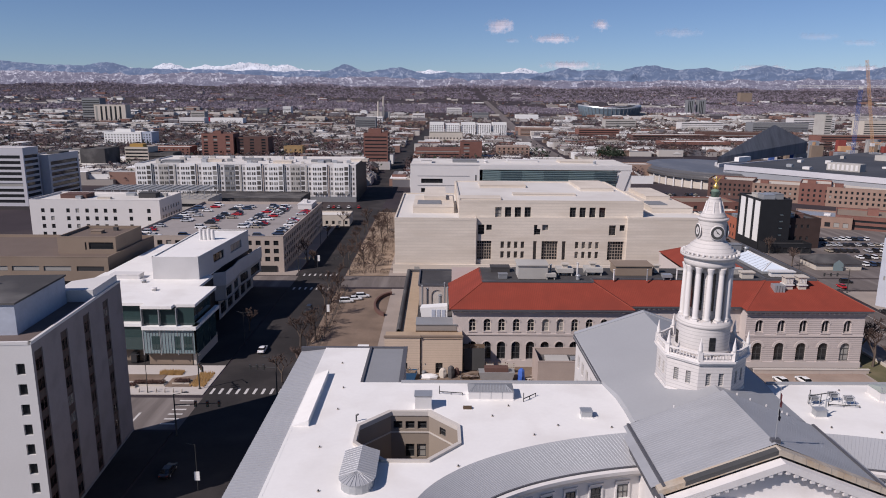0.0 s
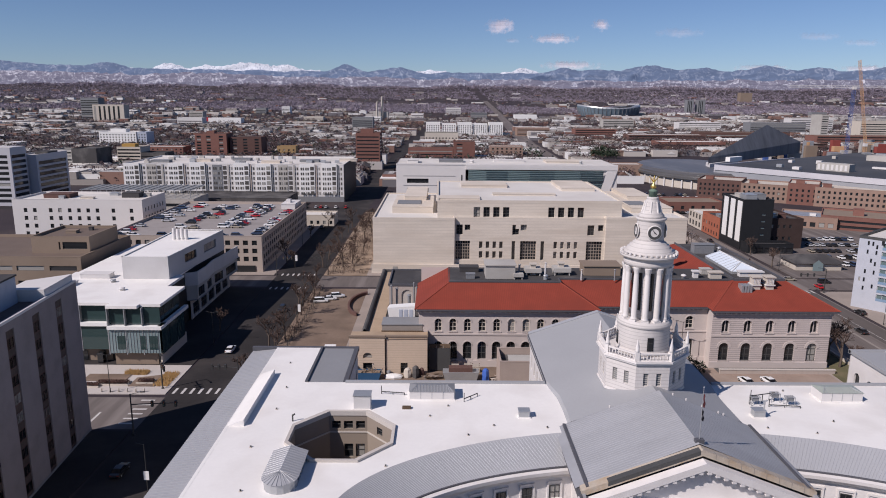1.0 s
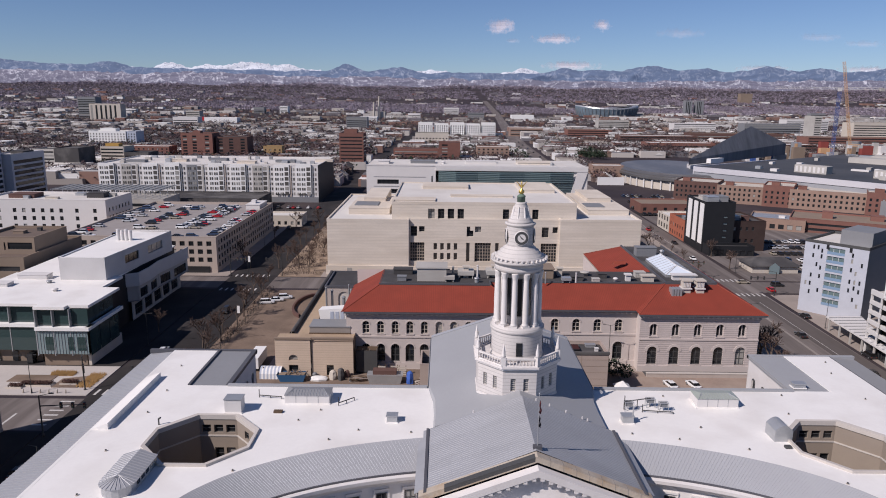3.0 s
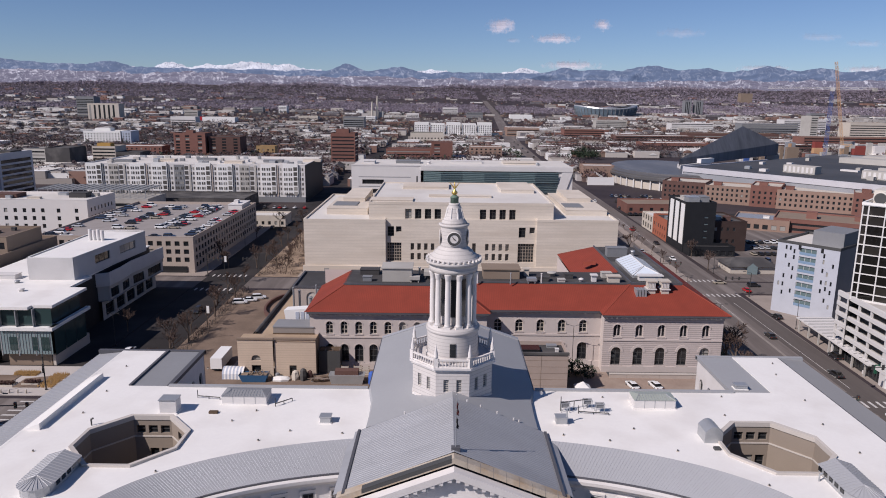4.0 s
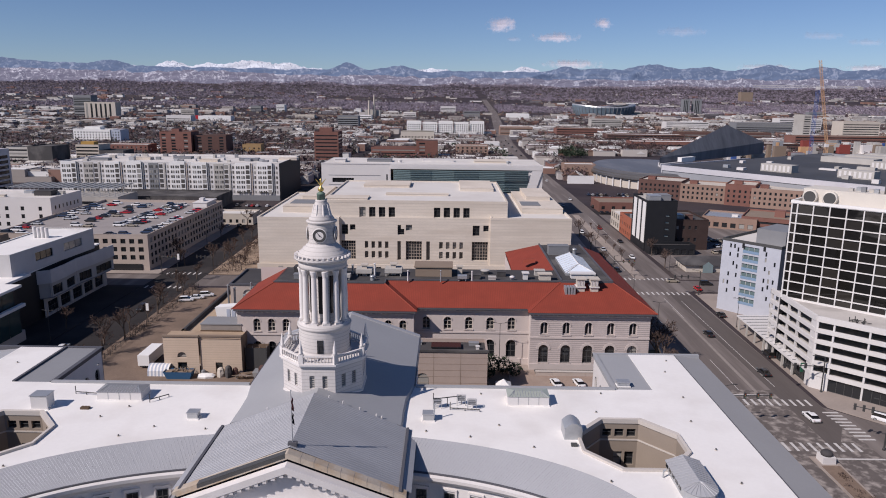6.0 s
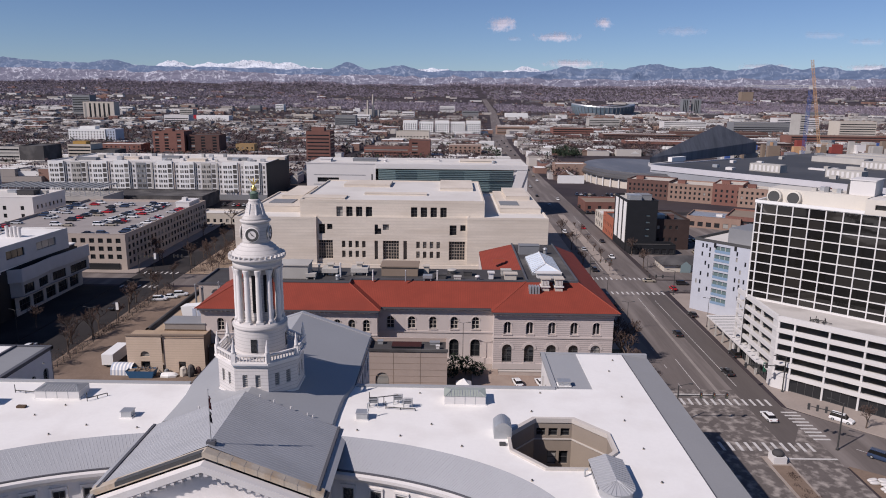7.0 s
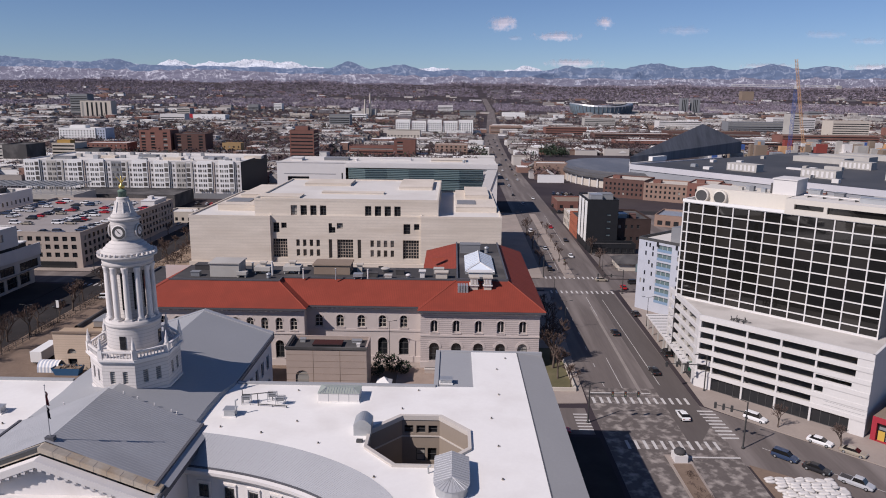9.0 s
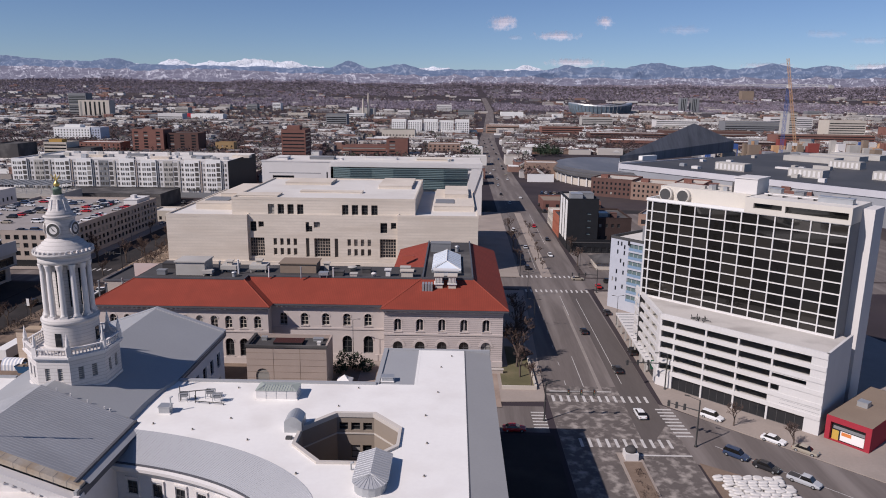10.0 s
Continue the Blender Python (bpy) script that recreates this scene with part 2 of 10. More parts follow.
def lathe(bm, profile, n=24, centre=(0, 0), turn=0.0, smooth=True, mi=0):
    """A turned solid from (radius, z) pairs, from the foot up."""
    if smooth:
        # tight rings beside each edge keep long sides flat in their shading
        fine_ = [profile[0]]
        for (r0, z0), (r1, z1) in zip(profile, profile[1:]):
            if math.hypot(r1 - r0, z1 - z0) > .8:
                fine_ += [(r0 + (r1 - r0) * .02, z0 + (z1 - z0) * .02), (r0 + (r1 - r0) * .98, z0 + (z1 - z0) * .98)]
            fine_.append((r1, z1))
        profile = fine_
    rings = []
    for r, z in profile:
        rings.append([bm.verts.new((centre[0] + r * math.cos(turn + 2 * math.pi * i / n), centre[1] + r * math.sin(turn + 2 * math.pi * i / n), z)) for i in range(n)])
    for a, b in zip(rings, rings[1:]):
        for i in range(n):
            f = bm.faces.new((a[i], a[(i + 1) % n], b[(i + 1) % n], b[i]))
            f.smooth = smooth
            f.material_index = mi
    bm.faces.new(rings[0][::-1]).material_index = mi
    bm.faces.new(rings[-1]).material_index = mi


def tube(bm, a, b, r0, r1=None, n=6, mi=0):
    a, b = Vector(a), Vector(b)
    r1 = r0 if r1 is None else r1
    q = (b - a).to_track_quat("Z", "Y")
    ra = [bm.verts.new(a + q @ Vector((r0 * math.cos(2 * math.pi * i / n), r0 * math.sin(2 * math.pi * i / n), 0))) for i in range(n)]
    rb = [bm.verts.new(b + q @ Vector((r1 * math.cos(2 * math.pi * i / n), r1 * math.sin(2 * math.pi * i / n), 0))) for i in range(n)]
    for i in range(n):
        bm.faces.new((ra[i], ra[(i + 1) % n], rb[(i + 1) % n], rb[i])).material_index = mi
    bm.faces.new(ra[::-1]).material_index = mi
    bm.faces.new(rb).material_index = mi


def quad(bm, a, b, c, d, mi=0):
    f = bm.faces.new([bm.verts.new(p) for p in (a, b, c, d)])
    f.material_index = mi
    return f


def meshed(name, bm, mats):
    me = bpy.data.meshes.new(name)
    bm.to_mesh(me)
    bm.free()
    for m in mats if isinstance(mats, (list, tuple)) else [mats]:
        me.materials.append(M[m] if isinstance(m, str) else m)
    return me


def part(name, bm, material, parent, label="", m=None):
    """Links a bmesh as one part; its coordinates are those of the place."""
    ob = new(name, meshed(name, bm, material))
    attach(ob, parent, m)
    if label:
        ob["label"] = label
    return ob


def attach(ob, parent, m=None):
    ob.parent = parent
    if m is not None:
        ob.matrix_basis = m
    if parent is not None:
        base = parent.matrix_basis
        if parent.parent is not None:
            base = parent.parent.matrix_basis @ parent.matrix_parent_inverse @ base
        ob.matrix_parent_inverse = base.inverted()
    return ob


def piece(name, mesh, parent, m, label=""):
    """One of many alike pieces on a shared mesh, at the pose m in the place."""
    ob = new(name, mesh)
    attach(ob, parent, m)
    if label:
        ob["label"] = label
    return ob


def thing(name, x, y, z, label, category, group="", kind=""):
    ob = new(name)
    ob.empty_display_size = 0.5
    ob.matrix_basis = pose(x, y, z)
    return tagged(ob, label, category, group, kind)


def facade(parent, w, h, holes, mat, m, depth=0.3, name="wall", label="", back=True):
    """A wall w wide and h high with openings (u0, u1, v0, v1, arched) cut through its thickness; m sets its lower left corner, facing local -y."""
    bm = bmesh.new()
    us = sorted({0.0, w, *[round(k, 3) for o in holes for k in o[:2]]})
    vs = sorted({0.0, h, *[round(k, 3) for o in holes for k in o[2:4]]})
    for v0, v1 in zip(vs, vs[1:]):
        vm = (v0 + v1) / 2
        row = [o for o in holes if o[2] < vm < o[3]]
        for u0, u1 in zip(us, us[1:]):
            um = (u0 + u1) / 2
            if not any(o[0] < um < o[1] for o in row):
                quad(bm, (u0, 0, v0), (u1, 0, v0), (u1, 0, v1), (u0, 0, v1))
    for o in holes:
        u0, u1, v0, v1 = o[:4]
        arch = len(o) > 4 and o[4]
        quad(bm, (u0, 0, v0), (u1, 0, v0), (u1, depth, v0), (u0, depth, v0))
        if arch:
            r, c = (u1 - u0) / 2, (u0 + u1) / 2
            vb = v1 - r
            arc = [(c - r * math.cos(math.pi * i / 8), vb + r * math.sin(math.pi * i / 8)) for i in range(9)]
            for (a, b_), (c2, d) in zip(arc, arc[1:]):
                quad(bm, (a, 0, b_), (c2, 0, d), (c2, 0, v1), (a, 0, v1))
                quad(bm, (a, 0, b_), (a, depth, b_), (c2, depth, d), (c2, 0, d))
        else:
            vb = v1
            quad(bm, (u0, 0, v1), (u0, depth, v1), (u1, depth, v1), (u1, 0, v1))
        quad(bm, (u0, 0, v0), (u0, depth, v0), (u0, depth, vb), (u0, 0, vb))
        quad(bm, (u1, 0, v0), (u1, 0, vb), (u1, depth, vb), (u1, depth, v0))
    bmesh.ops.remove_doubles(bm, verts=bm.verts, dist=.0005)
    return part(name, bm, mat, parent, label, m)


WIN = {}


def frame_grid(bm, w, h, cols, rows, bar, panes):
    """A window frame in one piece, with its bars proud of the panes."""
    def cuts(n, size):
        return [(min(max(i * size / n - bar / 2, 0), size - bar), min(max(i * size / n - bar / 2, 0), size - bar) + bar) for i in range(n + 1)]
    cu, cv = cuts(cols, w), cuts(rows, h)
    us, vs = sorted({round(k, 4) for c in cu for k in c}), sorted({round(k, 4) for c in cv for k in c})
    grid_v = [[bm.verts.new((u, 0.08, v)) for u in us] for v in vs]
    bars = []
    for j in range(len(vs) - 1):
        for i in range(len(us) - 1):
            um, vm = (us[i] + us[i + 1]) / 2, (vs[j] + vs[j + 1]) / 2
            solid = any(c[0] < um < c[1] for c in cu) or any(c[0] < vm < c[1] for c in cv)
            if not solid and not panes:
                continue
            f = bm.faces.new((grid_v[j][i], grid_v[j][i + 1], grid_v[j + 1][i + 1], grid_v[j + 1][i]))
            f.material_index = 0 if solid else 1
            if solid:
                bars.append(f)
    ex = bmesh.ops.extrude_face_region(bm, geom=bars)
    bmesh.ops.translate(bm, vec=(0, -0.075, 0), verts=[g for g in ex["geom"] if isinstance(g, bmesh.types.BMVert)])
    bmesh.ops.delete(bm, geom=bars, context="FACES_ONLY")


def window_mesh(w, h, cols, rows, frame, pane, arch=False, bar=0.09):
    """A window unit: panes and the bars of its frame, lower left corner at the origin, facing -y."""
    key = (round(w, 2), round(h, 2), cols, rows, frame, pane, arch)
    if key in WIN:
        return WIN[key]
    bm = bmesh.new()
    if frame:
        frame_grid(bm, w, h, cols, rows, bar, True)
    else:
        quad(bm, (0, 0.08, 0), (w, 0.08, 0), (w, 0.08, h), (0, 0.08, h), 1)
    WIN[key] = meshed("window", bm, [frame or "frame_dark", pane])
    return WIN[key]


def glaze(parent, holes, m, depth=0.3, cols=1, rows=2, frame="frame_dark", pane="glass_dark", name="window", bar=0.09, split=False):
    """Sets a window unit into each opening of a wall; split: the pane is a part of its own."""
    for o in holes:
        if split:
            w_, h_ = round(o[1] - o[0], 3), round(o[3] - o[2], 3)
            if ("s", w_, h_, frame) not in WIN:
                bm = bmesh.new()
                frame_grid(bm, w_, h_, cols, rows, bar, False)
                WIN[("s", w_, h_, frame)] = meshed("window", bm, frame)
            if ("p", w_, h_, pane) not in WIN:
                bm = bmesh.new()
                quad(bm, (0, 0.085, 0), (w_, 0.085, 0), (w_, 0.085, h_), (0, 0.085, h_))
                WIN[("p", w_, h_, pane)] = meshed("pane", bm, pane)
            mm = m @ pose(o[0], depth - 0.1, o[2])
            f = piece(name, WIN[("s", w_, h_, frame)], parent, mm)
            p_ = new("pane", WIN[("p", w_, h_, pane)])
            p_.parent = f
            continue
        me = window_mesh(o[1] - o[0], o[3] - o[2], cols, rows, frame, pane, bar=bar)
        piece(name, me, parent, m @ pose(o[0], depth - 0.1, o[2]))


def grid(u0, u1, n, w, v0, v1, rows, h, arch=False):
    """n by rows openings of w by h, evenly set between u0..u1 and v0..v1 (their outer edges)."""
    return [(u0 + (u1 - u0 - w) * i / max(n - 1, 1), u0 + (u1 - u0 - w) * i / max(n - 1, 1) + w, v0 + (v1 - v0 - h) * j / max(rows - 1, 1), v0 + (v1 - v0 - h) * j / max(rows - 1, 1) + h, arch) for j in range(rows) for i in range(n)]


def side_pose(x0, x1, y0, y1, z0, side):
    return {"front": pose(x0, y0, z0), "right": pose(x1, y0, z0, 0, 0, 90), "left": pose(x0, y1, z0, 0, 0, -90), "back": pose(x1, y1, z0, 0, 0, 180)}[side]


def block(name, x0, x1, y0, y1, h, wall, label, category="building", holes=None, roof="limestone_roof", z0=0.0, parapet=0.7, group="", pane="glass_dark", frame="frame_dark", cols=1, rows=1, turn=0.0, depth=0.3, units=(), glazed=True):
    """A flat-roofed building: four walls with their openings, windows, roof deck, parapet coping and roof units.
    holes: side -> openings. The plan is turned about its front left corner."""
    e = thing(name, (x0 + x1) / 2, (y0 + y1) / 2, z0, label, category, group)
    T = pose(x0, y0, 0, 0, 0, turn) @ pose(-x0, -y0, 0)
    holes = holes or {}
    for side in ("front", "right", "back", "left"):
        w = x1 - x0 if side in ("front", "back") else y1 - y0
        hs = holes.get(side, [])
        m = T @ side_pose(x0, x1, y0, y1, z0, side)
        facade(e, w, h + parapet, hs, wall, m, depth)
        if glazed:
            glaze(e, hs, m, depth, cols, rows, frame, pane)
    bm = bmesh.new()
    quad(bm, (x0 + .3, y0 + .3, z0 + h), (x1 - .3, y0 + .3, z0 + h), (x1 - .3, y1 - .3, z0 + h), (x0 + .3, y1 - .3, z0 + h))
    part("roof", bm, roof, e, "", T)
    bm = bmesh.new()
    t = z0 + h + parapet
    box(bm, x0 - .06, x1 + .06, y0 - .06, y0 + .35, t - .02, t + .12)
    box(bm, x0 - .06, x1 + .06, y1 - .35, y1 + .06, t - .02, t + .12)
    box(bm, x0 - .06, x0 + .35, y0 + .35, y1 - .35, t - .02, t + .12)
    box(bm, x1 - .35, x1 + .06, y0 + .35, y1 - .35, t - .02, t + .12)
    for (a, b_, c, d, mi) in ((x0 + .35, x1 - .35, y0 + .35, 0, 0), (x0 + .35, x1 - .35, y1 - .35, 0, 1)):
        quad(bm, (a, c, z0 + h), (b_, c, z0 + h), (b_, c, t), (a, c, t))
    for xx in (x0 + .35, x1 - .35):
        quad(bm, (xx, y0 + .35, z0 + h), (xx, y1 - .35, z0 + h), (xx, y1 - .35, t), (xx, y0 + .35, t))
    part("parapet", bm, wall, e, "", T)
    for (ux, uy, uw, ud, uh, um) in units:
        bm = bmesh.new()
        box(bm, ux, ux + uw, uy, uy + ud, z0 + h, z0 + h + uh)
        box(bm, ux - .1, ux + uw + .1, uy - .1, uy + ud + .1, z0 + h + uh, z0 + h + uh + .15)
        part("roof_unit", bm, um, e, "", T)
    return e


# ---------------------------------------------------------------- ground and streets
def rise(y):
    return 0.0 if y < 1300 else 150.0 * ((y - 1300) / 3650) ** 2


def sheet(name, xs, ys, mat, z=0.0, fn=None):
    vs = [(x, y, (fn(y) if fn else 0) + z) for y in ys for x in xs]
    n = len(xs)
    fs = [(j * n + i, j * n + i + 1, (j + 1) * n + i + 1, (j + 1) * n + i) for j in range(len(ys) - 1) for i in range(n - 1)]
    me = bpy.data.meshes.new(name)
    me.from_pydata(vs, [], fs)
    me.materials.append(M[mat])
    return new(name, me)


tagged(sheet("ground", [-4200 + 280 * i for i in range(31)], [-400, 0, 400, 800, 1300] + [1300 + 150 * i for i in range(1, 25)], "city_ground", 0.0, rise), "brown winter city ground rising to foothills", "ground", "", "structure")


def slab(name, pts, z0, z1, mat, label, cat, kind="structure"):
    bm = bmesh.new()
    prism(bm, pts, z0, z1)
    return tagged(new(name, meshed(name, bm, mat)), label, cat, "", kind)


def ribbon(name, line, width, z, mat, label):
    """A road of even width along a line of points."""
    bm = bmesh.new()
    L, R = [], []
    for i, (x, y) in enumerate(line):
        a, b_ = line[max(i - 1, 0)], line[min(i + 1, len(line) - 1)]
        d = Vector((b_[0] - a[0], b_[1] - a[1])).normalized()
        L.append(bm.verts.new((x - d.y * width / 2, y + d.x * width / 2, z + rise(y))))
        R.append(bm.verts.new((x + d.y * width / 2, y - d.x * width / 2, z + rise(y))))
    for i in range(len(line) - 1):
        bm.faces.new((L[i], R[i], R[i + 1], L[i + 1]))
    return tagged(new(name, meshed(name, bm, mat)), label, "road", "", "structure")


ribbon("road_avenue", [(125.5, -60), (125.5, 145), (129, 325), (130.5, 518), (131.5, 760), (141, 1060), (168, 1560), (215, 2500), (235, 3600)], 24.0, 0.03, "avenue", "worn grey asphalt avenue with lane lines and crosswalks")
ribbon("road_south", [(-43, -60), (-43, 200), (-44, 350), (-41, 560), (-38, 900), (-20, 1500)], 17.0, 0.026, "asphalt", "worn asphalt side street, coloured dark for building shade")
ribbon("road_cross", [(-400, 134), (-20, 134)], 15.0, 0.022, "avenue", "asphalt cross street beside the office tower")
ribbon("road_cross_north", [(92, 133), (112, 133)], 12.0, 0.022, "avenue", "short asphalt street between lawn and civic building")
ribbon("road_cross_far", [(-400, 241), (300, 241)], 15.0, 0.022, "avenue", "asphalt cross street with crosswalks")
ribbon("road_diagonal", [(131, 135), (215, 52)], 18.0, 0.018, "avenue", "diagonal asphalt street with parked cars")
ribbon("road_far_cross", [(-500, 405), (300, 405)], 13.0, 0.022, "asphalt", "distant asphalt cross street")
ribbon("road_far_cross_two", [(-700, 600), (500, 600)], 13.0, 0.022, "asphalt", "distant asphalt cross street")

slab("road_crossing", [(113.6, 96), (137.4, 96), (137.4, 150), (113.6, 150)], 0.0, 0.036, "patched", "crossing asphalt with pale blotches painted as dappled light", "road")

M["seam_concrete"] = surf("worn_concrete_seam", (0.25, 0.22, 0.2), 0.2, 0.3, 3, 0.9)
M["plaza"] = surf("pale_plaza_concrete", (0.46, 0.42, 0.39), 0.1, 0.15, 2, 0.9)
slab("road_lane", [(129.6, 120), (137.3, 133), (138.6, 232), (131.8, 232)], 0, 0.041, "lane", "darker resurfaced lane of the avenue", "road")
slab("road_seam", [(125.9, 147), (126.7, 147), (128.2, 214), (127.4, 214)], 0, 0.041, "seam_concrete", "pale concrete seam along the avenue", "road")
# pavements are raised slabs with real kerbs
K = 0.16
# slabs given the asphalt colour are darkened to carry building shade
slab("pavement_civic", [(-29, 60), (112.5, 60), (112.5, 125.5), (-33.5, 125.5), (-33.5, 60)], 0, K, "asphalt", "pavement round the civic building, coloured dark for shade", "pavement")
slab("pavement_mint", [(104.5, 141), (113, 141.5), (116.5, 231), (-16, 231), (-16, 141)], 0, K, "paving", "concrete pavement and yard round the red-roofed building", "pavement")
slab("pavement_lot", [(-33.5, 143), (-16, 143), (-16, 231), (-34.5, 231)], 0, K * .7, "dirt", "bare brown earth parking lot beside the street", "ground")
slab("pavement_corner", [(-140, 143), (-52, 143), (-52, 160), (-140, 160)], 0, K, "plaza", "concrete corner plaza with planting beds", "pavement")
slab("pavement_side", [(-140, 160), (-52, 160), (-52, 231), (-140, 231)], 0, K, "asphalt", "pavement beside the glass-cornered building, coloured dark for shade", "pavement")
slab("pavement_tower", [(-140, 20), (-52, 20), (-52, 125.5), (-140, 125.5)], 0, K, "asphalt", "pavement at the foot of the office tower, coloured dark for shade", "pavement")
slab("pavement_parking", [(-140, 249.5), (-53, 249.5), (-53, 397), (-140, 397)], 0, K, "paving", "concrete pavement round the parking building", "pavement")
slab("pavement_justice", [(-18.5, 249.5), (117, 249.5), (119, 397), (-18.5, 397)], 0, K, "paving", "pale concrete plaza round the courthouse", "pavement")
slab("verge_justice", [(-34.5, 249.5), (-18.5, 249.5), (-18.5, 397), (-34.5, 397)], 0, K, "dry_verge", "brown earth verge with brush beside the street", "ground")
slab("pavement_hotel", [(138.5, 141), (148, 131), (220, 60), (240, 80), (200, 231), (141, 231)], 0, K, "paving", "concrete pavement in front of the parking garage", "pavement")
slab("pavement_north", [(142, 250), (300, 250), (300, 397), (143, 397)], 0, K, "avenue", "asphalt parking lot beside the dark hotel", "ground")
slab("pavement_triangle", [(138, 116), (144, 112), (190, 66), (170, 40), (138.5, 40)], 0, K, "dirt", "bare earth corner beside the diagonal street", "ground")
slab("lawn_mint", [(103.8, 148), (111.2, 148), (111.8, 175), (106, 175), (106, 161), (103.8, 160)], K, K + .1, "lawn", "patchy winter lawn with bare shrubs", "lawn")
slab("planting_bed", [(-62, 147), (-56, 147), (-56, 154), (-62, 152)], K, K + .1, "dirt", "dry ornamental grass bed at the corner plaza", "planting")
slab("planting_bed_two", [(-74, 150), (-64, 150), (-64, 154), (-74, 154)], K, K + .12, "dirt", "brown mulch bed with low hedge", "planting")
slab("median_kerb", [(123.9, 60), (127.3, 60), (127.8, 119.3), (123.4, 119.3)], 0, 0.2, "paving", "pale concrete kerb round the median", "median")
slab("median_island", [(124.3, 60), (126.9, 60), (127.3, 115.8), (123.9, 115.8)], 0.2, 0.26, "dirt", "long planted median with concrete kerb", "median")
slab("median_far", [(125.3, 250), (129, 250), (130.5, 395), (127, 395)], 0, 0.2, "paving", "concrete median with small bare trees", "median")
slab("lawn_strip", [(-34.2, 145), (-32.2, 145), (-32.2, 231), (-34.8, 231)], K * .7, K, "dirt", "dry brown strip along a fence", "lawn")

# road paint: crosswalk bars, lane lines and stop lines, each a part of its road's paint
paint = tagged(new("road_paint"), "worn white crosswalk bars and lane lines", "road marking", "", "structure")


def bar_at(x, y, w, d, turn=0.0, mat="marking", name="stripe"):
    bm = bmesh.new()
    quad(bm, (-w / 2, -d / 2, 0), (w / 2, -d / 2, 0), (w / 2, d / 2, 0), (-w / 2, d / 2, 0))
    return part(name, bm, mat, paint, "", pose(x, y, 0.045, 0, 0, turn))


for i in range(13):
    bar_at(114.8 + i * 1.72, 143.3, 0.6, 3.2)
for i in range(11):
    bar_at(117.5 + i * 1.72, 123.2, 0.6, 3.4)
for i in range(9):
    bar_at(138.6 - i * .1, 126.5 + i * 1.5, 3.4, 0.6)
for i in range(6):
    bar_at(110.5, 129 + i * 1.4, 3.0, 0.5)
for i in range(13):
    bar_at(117.5 + i * 1.75, 231.0, 0.6, 3.2)
    bar_at(118 + i * 1.75, 250.5, 0.6, 3.2)
for i in range(9):
    bar_at(-50.5 + i * 1.9, 145.0, 0.6, 3.0)
for i in range(6):
    bar_at(-54.5, 129 + i * 2.2, 3.0, 0.6)
for i in range(7):
    bar_at(-50 + i * 2, 231.5, 0.6, 3.0)
    bar_at(-50 + i * 2, 250.5, 0.6, 3.0)
bar_at(121.5, 147.2, 14, 0.5)
bar_at(132, 118.7, 11, 0.5)
bar_at(-62, 131, 0.5, 6)
for i in range(34):
    y = 152 + i * 12
    if 222 < y < 258:
        continue
    bar_at(118.6 + (y - 145) * 0.019, y, 0.12, 2.6)
for y0, y1, x in ((150, 169, 122.9), (204, 225, 128.1), (152, 222, 132.6), (262, 300, 124.6), (310, 390, 134.6)):
    bar_at(x + .01, (y0 + y1) / 2, .14, y1 - y0, -1.0)
for i in range(12):
    bar_at(146 + i * 5.5, 120 - i * 5.5, 0.15, 7.8, 45)


# ---------------------------------------------------------------- the civic building
CX = 37.5
civic = thing("civic_building", CX, 95, 0, "white granite civic building with white roofs and clock tower", "government building")
RZ = 22.3
EA, EB, EY = 40.6, 20.96, 62.5


def curve(a0, a1, n, inset=0.0, flip=1):
    """Points of the concave front's curve, from the wing's tip to the middle block."""
    out = []
    for i in range(n + 1):
        a = math.radians(a0 + (a1 - a0) * i / n)
        out.append((CX - flip * (EA - inset) * math.cos(a), EY + (EB - inset) * math.sin(a)))
    return out


def fill(loops, z):
    """A flat face with holes from closed loops."""
    bm = bmesh.new()
    edges = []
    for lp in loops:
        vs = [bm.verts.new((x, y, z)) for x, y in lp]
        edges += [bm.edges.new((a, b_)) for a, b_ in zip(vs, vs[1:] + vs[:1])]
    bmesh.ops.triangle_fill(bm, use_beauty=True, use_dissolve=False, edges=edges)
    for f in bm.faces:
        f.normal_update()
        if f.normal.z < 0:
            f.normal_flip()
    return bm


def octagon(cx, cy, gx=0.0):
    return [(cx + a, cy + b_) for a, b_ in ((2.6 + gx, 6.5 + gx), (-2.6 - gx, 6.5 + gx), (-6.5 - gx, 2.2 + gx), (-6.5 - gx, -2.2 - gx), (-2.6 - gx, -6.5 - gx), (2.6 + gx, -6.5 - gx), (6.5 + gx, -2.2 - gx), (6.5 + gx, 2.2 + gx))]


